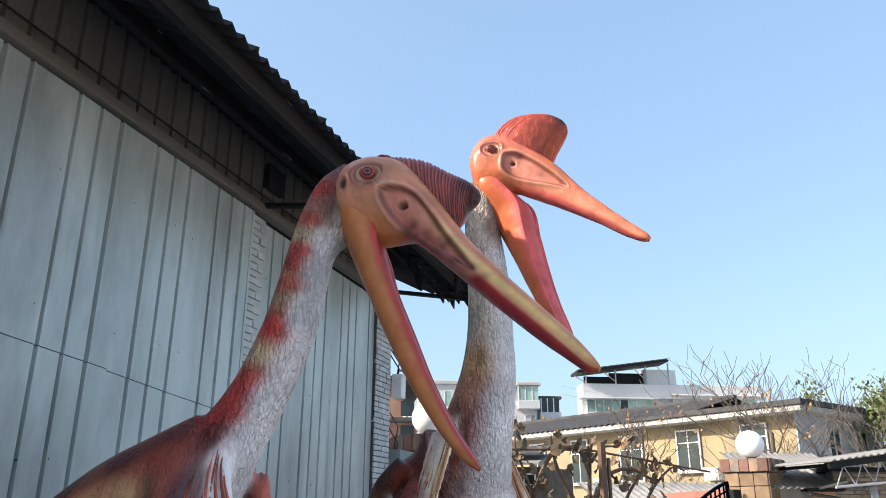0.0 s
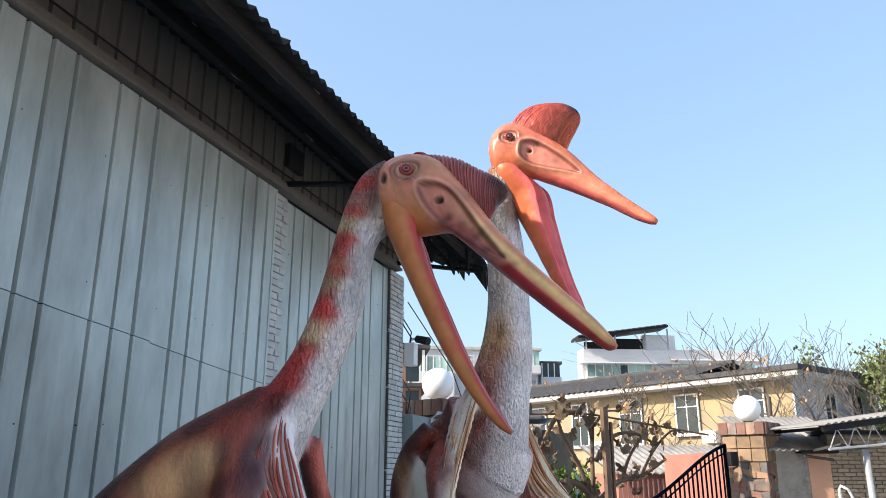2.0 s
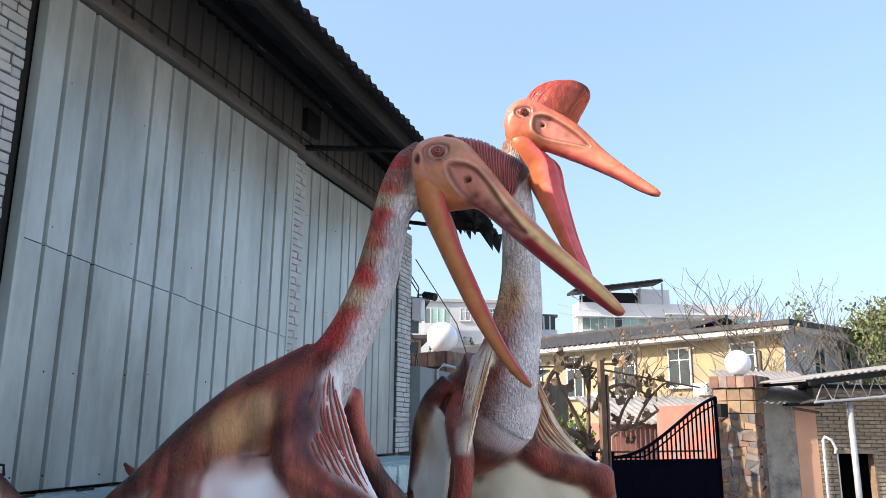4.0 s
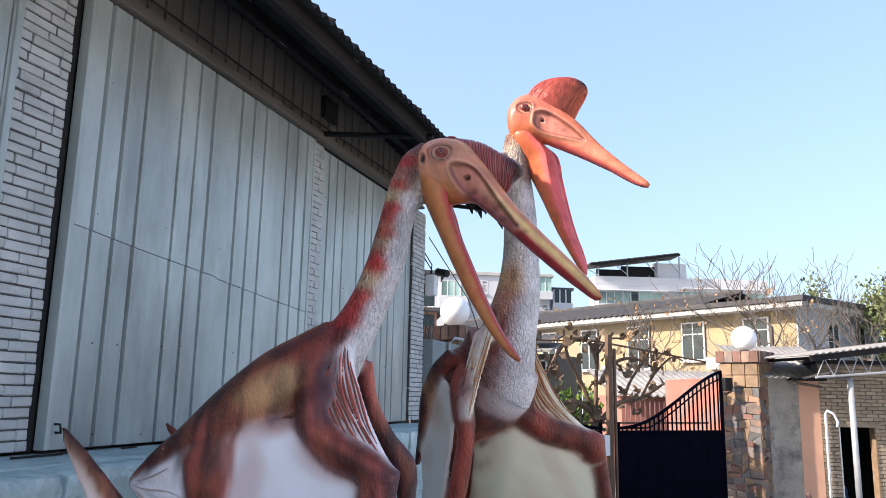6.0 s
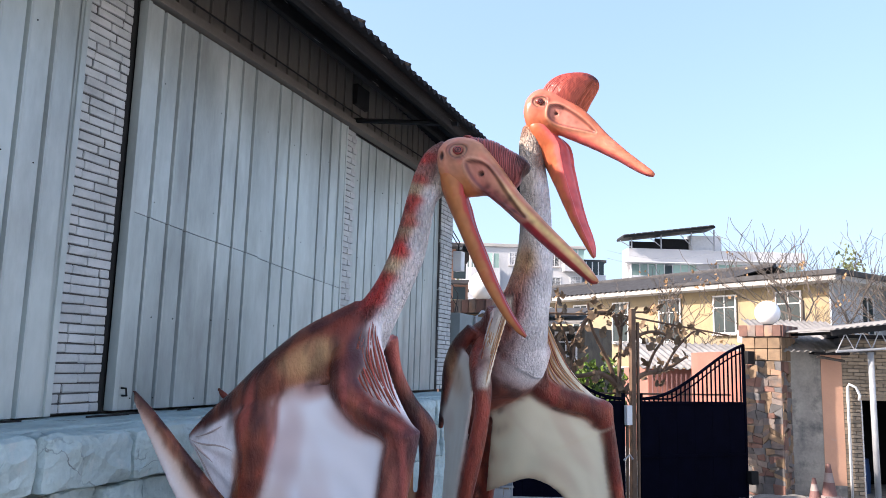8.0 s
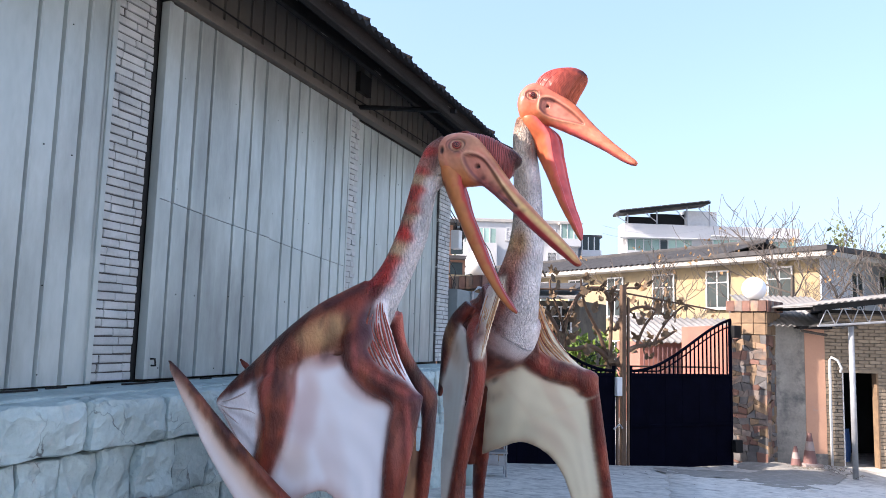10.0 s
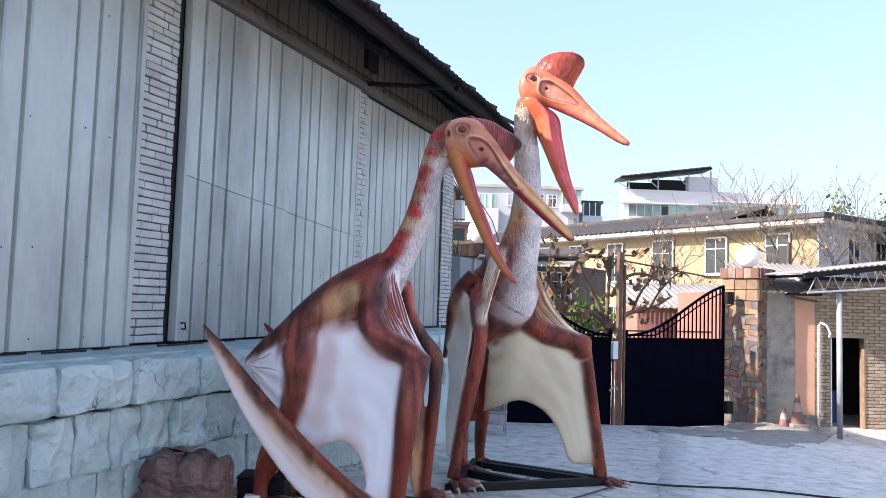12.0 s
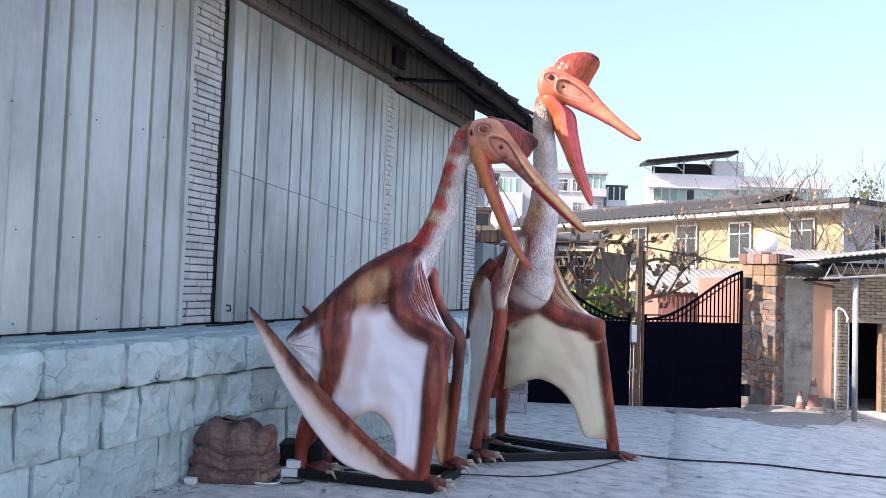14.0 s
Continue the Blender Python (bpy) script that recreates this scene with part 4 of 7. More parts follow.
def build_yellow():
    b = thing("yellow_house", "long two-storey yellow tiled house with a dark tile roof", "house", pose(-13.45, 49.17, 0, 0, 0, -35.6))
    L = 21.2
    part("wall", B(-8, L, 0.1, 8.0, -3, 5.62), M_YELLOW, b, "yellow tiled facade")
    part("side_wall", B(L, L + 0.08, 0.1, 8.0, -3, 5.62), M_SLATE_SIDE, b, "grey-blue end wall")
    part("eave", B(-8.5, L + 0.9, -0.9, 8.9, 5.62, 5.86, 0.02), M_FASCIA, b, "pale concrete eave slab")
    part("gutter", B(12.6, L + 1.0, -1.0, 9.0, 5.87, 6.05, 0.02), M_TILE_ROOF, b)
    bm = bmesh.new()
    n = 120
    rows = []
    for i in range(n + 1):
        s = -8.6 + i * (24.6 / n)
        w = 0.05 * math.cos(i * math.pi)
        rows.append([bm.verts.new((s, y, z + w)) for y, z in ((-1.0, 5.88), (1.5, 6.55), (4.0, 7.2), (8.9, 5.9))])
    for p, q in zip(rows, rows[1:]):
        for k in range(3):
            bm.faces.new((p[k], p[k + 1], q[k + 1], q[k]))
    part("tile_roof", bm, M_TILE_ROOF, b, "dark grey tile roof")
    part("ridge", T([(-8.6, 4.0, 7.25), (16.0, 4.0, 7.25)], 0.16, 8), M_TILE_ROOF, b)
    part("flat_roof", B(16.0, L + 0.9, -0.8, 8.8, 6.02, 6.14, 0.02), M_TILE_ROOF, b)
    for s, z, w, h, g in ((-3.6, 3.1, 1.3, 2.2, M_GLASS), (1.0, 3.1, 1.3, 2.2, M_GLASS), (4.4, 3.1, 1.2, 2.2, M_GLASS), (7.8, 3.0, 1.2, 2.3, M_GLASS), (11.35, 3.0, 1.45, 2.3, M_GLASS), (15.0, 3.4, 1.3, 1.9, M_GLASS), (18.6, 3.5, 1.25, 1.8, M_GLASS),
                          (7.8, -0.4, 1.2, 1.9, M_GLASS), (11.35, -0.4, 1.45, 1.9, M_GLASS), (15.0, -0.4, 1.3, 1.9, M_GLASS), (4.4, -0.4, 1.2, 1.9, M_GLASS), (18.6, -0.4, 1.25, 1.9, M_GLASS)):
        window(b, s, z, w, h, g, 2)
    # darker render on the lower storey
    part("lower_render", B(-8, 21.2, 0.04, 0.1, -3, 1.2), M_LOWER, b, "dark cement render on the lower storey")
    # end wall windows
    for y, z in ((2.6, 3.4), (5.2, 3.4)):
        part("end_window", B(L + 0.06, L + 0.14, y, y + 1.0, z, z + 1.7), M_GLASS, b)
        for dy in (-0.06, 0.47, 1.0):
            part("end_frame", B(L + 0.08, L + 0.18, y + dy, y + dy + 0.07, z - 0.05, z + 1.75), M_FRAME, b)
    part("air_conditioner", B(L + 0.1, L + 0.55, 2.7, 3.5, 2.7, 3.25, 0.03), M_STEEL_GREY, b)
    part("air_conditioner", B(9.6, 10.4, -0.35, 0.1, 2.6, 3.2, 0.03), M_FRAME, b)
    part("air_conditioner", B(16.6, 17.4, -0.35, 0.1, 2.9, 3.5, 0.03), M_FRAME, b)
    # old grey annex with balcony grilles
    a = thing("old_annex", "grey old annex with barred balconies and a tin awning", "house", pose(-9.6, 33.0, 0, 0, 0, -10))
    part("wall", B(0, 3.0, 0.2, 4.0, -3, 3.3), M_LOWER, a)
    part("awning", B(-0.4, 3.3, -1.2, 0.6, 0, 0.08), M_ASBESTOS_PALE, a, m=pose(0, 0, 3.6, 14, 0, 0))
    part("awning", B(-0.4, 3.3, -1.0, 0.6, 0, 0.08), M_TILE_ROOF, a, m=pose(0, 0, 3.95, 14, 0, 0))
    for s in (0.3, 1.6):
        window(a, s, 1.6, 1.0, 1.4, M_GLASS, 2, y=0.2)
        window(a, s, -0.6, 1.0, 1.4, M_GLASS, 2, y=0.2)
    for i in range(15):
        part("grille_bar", B(0.1 + i * 0.19, 0.13 + i * 0.19, -0.5, -0.47, 0.9, 1.9), M_STEEL_GREY, a)
    part("grille_rail", B(0.1, 2.9, -0.51, -0.46, 1.9, 1.95), M_STEEL_GREY, a)
    part("balcony_slab", B(0, 3.0, -0.55, 0.2, 0.72, 0.88), M_LOWER, a)


build_yellow()


def band(parent, s0, s1, z0, z1, n, y, glass):
    for i in range(n):
        a, b = s0 + (s1 - s0) * i / n, s0 + (s1 - s0) * (i + 1) / n
        g = part("pane", B(a + 0.05, b - 0.05, y - 0.04, y, z0, z1), M_GLASS if i in (4,) and n > 6 else glass, parent)
        part("mullion", B(a - 0.04, a + 0.05, y - 0.08, y + 0.02, z0, z1), M_FRAME, g)


def build_white():
    w = thing("white_apartment_block", "white apartment block with green window bands and a dark roof canopy", "building", pose(-10.43, 78.23, 0, 0, 0, 22.5))
    part("body", B(0.05, 18.7, 0.8, 2.6, -3, 13.75), M_WHITE, w)
    part("parapet", B(0.0, 18.75, 0.0, 0.8, 12.45, 13.9, 0.03), M_WHITE, w)
    part("parapet", B(0.05, 18.75, 0.8, 2.6, 13.7, 13.95, 0.03), M_WHITE, w)
    part("balcony_front", B(0.3, 7.4, 0.0, 0.8, 7.0, 11.05, 0.03), M_WHITE, w)
    part("balcony_front", B(9.4, 18.5, 0.0, 0.8, 7.0, 11.35, 0.03), M_WHITE, w)
    part("awning", B(-0.5, 7.5, -0.9, 0.6, 12.3, 12.42, 0.02), M_FRAME, w)
    part("awning", B(9.2, 18.9, -0.5, 0.6, 12.75, 12.85, 0.02), M_FRAME, w)
    part("bay_back", B(0.4, 7.3, 0.3, 0.8, 11.05, 12.45), M_FRAME, w)
    part("bay_back", B(9.5, 18.4, 0.3, 0.8, 11.35, 12.75), M_FRAME, w)
    band(w, 0.4, 7.3, 11.05, 12.3, 8, 0.28, M_GLASS_GREEN)
    band(w, 9.5, 18.4, 11.35, 12.75, 10, 0.28, M_GLASS_GREEN)
    part("lower_band", B(9.8, 12.5, -0.04, 0.02, 8.8, 10.1), M_GLASS_GREEN, w)
    # A dark pane stands in for the shade in the recess.
    part("recess_shade", B(7.45, 9.4, 0.7, 0.8, 10.2, 11.4), M_GLASS, w)
    # canopy of dark panels
    part("canopy", B(-0.8, 8.9, -1.2, 1.6, 0, 0.22, 0.03), M_STEEL_DARK, w, "dark sloping roof canopy", m=pose(0, 0, 14.85, 0, -8.0, 0))
    for i in range(15):
        part("canopy_tile", B(-0.75 + i * 0.64, -0.2 + i * 0.64, -1.3, 1.5, 0.23, 0.33, 0.03), M_TILE_ROOF, w, m=pose(0, 0, 14.85, 0, -8.0, 0))
    for s in (0.3, 3.4, 6.6, 9.0):
        part("canopy_post", B(s - 0.06, s + 0.06, -0.3, -0.18, 13.8, 14.8 + 0.14 * s), M_STEEL_GREY, w)
        part("canopy_brace", T([(s, -0.24, 13.9 + 0.05 * s), (s - 1.2, -0.24, 14.7 + 0.14 * (s - 1.2))], 0.05, 6), M_STEEL_GREY, w)
    part("stair_house", B(6.8, 10.2, 1.0, 2.5, 13.9, 15.6, 0.03), M_WHITE, w)
    part("roof_glass", B(7.0, 10.1, 0.6, 0.9, 13.95, 15.5), M_FRAME, w)
    # Dark slabs stand in for the shade beneath the canopy.
    part("shade_under_canopy", B(0.5, 3.2, 1.2, 1.4, 13.9, 14.8), M_STEEL_DARK, w)
    part("shade_under_canopy", B(3.2, 6.8, 1.2, 1.4, 13.9, 15.2), M_STEEL_DARK, w)
    v = thing("white_tower_house", "pale tiled apartment house with glazed balconies", "building", pose(-17.1, 64.69, 0, 0, 0, 23.0))
    part("body", B(-7.0, 4.4, 0.0, 9, -3, 12.0), M_WHITE, v)
    part("parapet", B(-7.2, 4.6, -0.2, 9.2, 12.0, 12.3, 0.03), M_FASCIA, v)
    part("wing", B(4.4, 6.4, 0.6, 8, -3, 10.9), M_SLATE_SIDE, v)
    part("wing_roof", B(4.3, 6.7, 0.2, 8.2, 10.9, 11.15, 0.03), M_TILE_ROOF, v)
    part("balcony", B(2.6, 4.5, -0.9, 0.0, 9.9, 10.6, 0.03), M_WHITE, v)
    part("balcony_roof", B(2.5, 4.6, -1.0, 0.0, 11.9, 12.1, 0.03), M_FASCIA, v)
    band(v, 2.65, 4.45, 10.6, 11.9, 3, -0.75, M_GLASS_GREEN)
    part("wing_balcony", B(4.7, 6.5, -0.3, 0.6, 9.1, 9.7, 0.03), M_SLATE_SIDE, v)
    band(v, 4.75, 6.4, 9.7, 10.9, 3, -0.15, M_GLASS)
    for s, z, ww in ((3.35, 8.4, 0.9), (1.6, 8.3, 0.85), (0.2, 10.4, 0.9), (1.5, 10.4, 0.8), (-2.2, 10.4, 0.9), (-5.0, 10.2, 1.6), (-5.0, 7.8, 1.6), (-2.0, 7.9, 0.9)):
        window(v, s, z, ww, 1.1, M_GLASS, 2, y=0.0)
    part("bay", B(-6.2, -3.1, -0.8, 0.0, 7.0, 10.0, 0.03), M_WHITE, v)
    band(v, -6.1, -3.2, 10.0, 11.3, 5, -0.7, M_GLASS_GREEN)
    # brick house by the shed corner
    r = thing("brick_house", "unfinished red brick house with a dark flat roof", "house", pose(-11.6, 26.2, 0, 0, 0, 24))
    part("wall", B(0, 1.5, 0, 5, -3, 4.6), M_REDBRICK, r)
    part("upper_wall", B(0.2, 1.0, 0.3, 4, 4.75, 6.1), M_REDBRICK, r)
    part("roof", B(-0.4, 1.8, -0.4, 5, 0, 0.16, 0.03), M_TILE_ROOF, r, m=pose(0, 0, 6.15, 0, 4, 0))
    part("slab", B(-0.3, 1.8, -0.5, 5, 4.6, 4.75, 0.02), M_TILE_ROOF, r)
    part("band", B(-0.1, 1.7, -0.1, 0, 3.4, 4.0), M_YELLOW, r, "ochre band")
    for z0 in (4.8, 3.9):
        part("window", B(0.9, 1.4, -0.03, 0.1, z0 + 0.05, z0 + 0.6), M_GLASS, r)
    part("post", B(1.5, 1.6, -0.3, -0.2, 4.75, 6.0), M_FRAME, r)


build_white()


def build_pink_shed():
    p = thing("pink_shed", "low pink shed with a pale corrugated roof behind the gate", "shed", pose(-1.9, 21.5, 0, 0, 0, 22))
    part("wall", B(-0.75, 4.4, 0.2, 3.0, -1.3, 1.5), M_PINK, p)
    bm = bmesh.new()
    rows = []
    for i in range(220):
        s = -1.05 + i * 0.026
        w = 0.03 * math.cos(2 * math.pi * s / 0.216)
        rows.append([bm.verts.new((s, y, z + w)) for y, z in ((-0.1, 1.52), (3.2, 2.35), (3.2, 2.32), (-0.1, 1.49))])
    for a, b in zip(rows, rows[1:]):
        for k in range(4):
            bm.faces.new((a[k], a[(k + 1) % 4], b[(k + 1) % 4], b[k]))
    part("roof_sheet", bm, M_ASBESTOS_PALE, p, smooth=True)
    for i in range(36):
        part("fence_bar", B(-0.70 + i * 0.14, -0.67 + i * 0.14, -0.04, 0.0, -1.2, 1.35), M_CONE, p)


build_pink_shed()


# ---- trees ----
def bare_tree(at, h, label, spread=0.5, leafy=0.1, seed=1, material=None):
    random.seed(seed)
    t = thing("tree", label, "tree", at, "bare trees")
    trunk, twigs, tips = bmesh.new(), bmesh.new(), []
    def grow(p, d, ln, r, depth):
        pts, rad = [p], [max(r, 0.012)]
        for k in range(4):
            d = (d + Vector((random.gauss(0, 0.15), random.gauss(0, 0.15), 0.05 + 0.05 * (depth > 2)))).normalized()
            p = p + d * ln / 4
            pts.append(p)
            rad.append(max(r * (1 - 0.07 * (k + 1)), 0.0105))
        tube(trunk if depth < 2 else twigs, pts, rad, 6 if depth < 2 else 3, False)
        if depth == 5:
            tips.append(p)
            return
        for i in range((4, 3, 3, 3, 2)[depth]):
            a = random.uniform(0.35, 1.0) * spread * (1.5 if depth < 2 else 1.2)
            side = Vector((random.gauss(0, 1), random.gauss(0, 0.6), random.gauss(0, 0.3))).normalized()
            q = p if i == 0 else random.choice(pts[1:])
            grow(q, (d + side * a).normalized(), ln * random.uniform(0.6, 0.82), rad[-1] * 0.66, depth + 1)
    grow(Vector((0, 0, 0)), Vector((0.05, 0, 1)), h * 0.33, h * 0.017, 0)
    part("trunk", trunk, M_BARK, t, smooth=True)
    part("crown", twigs, M_BARK, t)
    bm = bmesh.new()
    for p in tips:
        if random.random() < leafy:
            for _ in range(3):
                leaf_shape(bm, p + Vector((random.gauss(0, .12), random.gauss(0, .12), random.gauss(0, .12))), random.uniform(0.08, 0.15))
    if bm.verts:
        part("foliage", bm, material or M_LEAF_TAN, t)
    return t


bare_tree(pose(1.5, 30.0, -1.5), 10.8, "bare grey tree with a few tan leaves before the yellow house", 0.85, 0.05, 3)
bare_tree(pose(4.6, 31.0, -1.5), 10.6, "bare spreading tree with thin twigs", 0.9, 0.02, 8)
bare_tree(pose(-1.6, 29.5, -1.5), 7.8, "low bare tree with tan seed clusters", 0.9, 0.16, 12)
bare_tree(pose(7.2, 33.0, -1.5), 10.5, "bare tree with fine grey twigs by the gatehouse", 0.9, 0.02, 21)
random.seed(5)


def bamboo(at, h, r, n, label):
    t = thing("tree", label, "tree", at)
    bm = bmesh.new()
    for i in range(9):
        a = random.uniform(0, 6.28)
        tube(bm, [(0.2 * math.cos(a), 0.2 * math.sin(a), 0), (0.4 * r * math.cos(a), 0.4 * r * math.sin(a), h * 0.6), (r * 0.9 * math.cos(a), r * 0.9 * math.sin(a), h * random.uniform(0.8, 1))], [0.09, 0.06, 0.015], 6)
    part("trunk", bm, M_BARK, t)
    bm = bmesh.new()
    cl = [Vector((random.gauss(0, 0.45 * r), random.gauss(0, 0.4 * r), h * random.uniform(0.4, 1.0))) for _ in range(60)]
    for i in range(n):
        leaf_shape(bm, random.choice(cl) + Vector((random.gauss(0, 0.14 * r), random.gauss(0, 0.14 * r), random.gauss(0, 0.06 * h))), random.uniform(0.10, 0.18))
    part("crown", bm, M_LEAF_OLIVE, t)


bamboo(pose(9.6, 40, -2), 9.6, 2.6, 13000, "olive green feathery tree beside the yellow house")
bamboo(pose(17.0, 48, -2), 9.5, 3.2, 12000, "olive green feathery tree behind the gatehouse")
bamboo(pose(-13.5, 33, -2), 7.2, 1.2, 2600, "small dark green tree by the brick house")

# wires across the sky
for p, q, s in (((-10.5, 64.4, 11.6), (-1, 80, 13.8), 0.9), ((-10.5, 64.4, 10.9), (-1, 80, 13.2), 0.9)):
    p, q = Vector(p), Vector(q)
    bm = T([p.lerp(q, k / 16) - Vector((0, 0, s * 4 * (k / 16) * (1 - k / 16))) for k in range(17)], 0.011, 4)
    tagged(part("power_line", bm, M_STEEL_GREY), "thin sagging power line", "cable", "power lines")

# unseen walls that close the yard; the white one is added to bounce sunlight
encl = thing("bounce_walls", "unseen plain walls closing the yard, the white one added to bounce sunlight", "building")
part("wall", B(9.0, 9.4, -14, 9.5, -1.5, 4.2), M_WHITE, encl)
part("wall", B(-4.4, 9.4, -14.4, -14, -1.5, 1.8), M_MOTTLED, encl)
part("roof", B(8.6, 14, -14, 9.5, 4.2, 4.4, 0.03), M_ASBESTOS, encl)


# ---- pterosaur statues ----
SKIN = {
    "dk": (0.040, 0.012, 0.011), "br": (0.205, 0.036, 0.020), "br2": (0.29, 0.068, 0.040), "pur": (0.085, 0.032, 0.040), "tan": (0.56, 0.31, 0.155),
    "tn2": (0.50, 0.215, 0.135), "pk": (0.52, 0.125, 0.10), "pkb": (0.44, 0.165, 0.13), "wh": (0.82, 0.78, 0.80), "gy": (0.58, 0.48, 0.40), "gyd": (0.40, 0.32, 0.27),
    "gyw": (0.76, 0.68, 0.60), "red": (0.42, 0.050, 0.050), "rd2": (0.62, 0.045, 0.035), "rd3": (0.32, 0.055, 0.038), "yel": (0.66, 0.46, 0.27), "yel2": (0.60, 0.36, 0.165),
    "or": (0.50, 0.185, 0.075), "orr": (0.45, 0.13, 0.07), "lil": (0.88, 0.85, 0.89), "str": (0.55, 0.44, 0.42), "cr": (0.44, 0.085, 0.07), "crd": (0.09, 0.035, 0.035),
    "cr4": (0.52, 0.10, 0.045), "cr2": (0.86, 0.80, 0.62), "cr3": (0.85, 0.77, 0.57), "crn": (0.40, 0.105, 0.10), "sk": (0.50, 0.12, 0.085), "sk2": (0.58, 0.23, 0.145), "or2": (0.52, 0.13, 0.055),
    "ink": (0.035, 0.018, 0.018), "lid": (0.15, 0.055, 0.055), "rim": (0.60, 0.34, 0.22), "fen": (0.52, 0.20, 0.15), "crim": (0.30, 0.022, 0.030), "lip": (0.40, 0.040, 0.045), "org": (0.46, 0.165, 0.055), "orb": (0.30, 0.065, 0.030), "ylw": (0.62, 0.43, 0.17), "rose": (0.46, 0.125, 0.095), "salm": (0.56, 0.185, 0.11), "gum": (0.56, 0.10, 0.10),
}

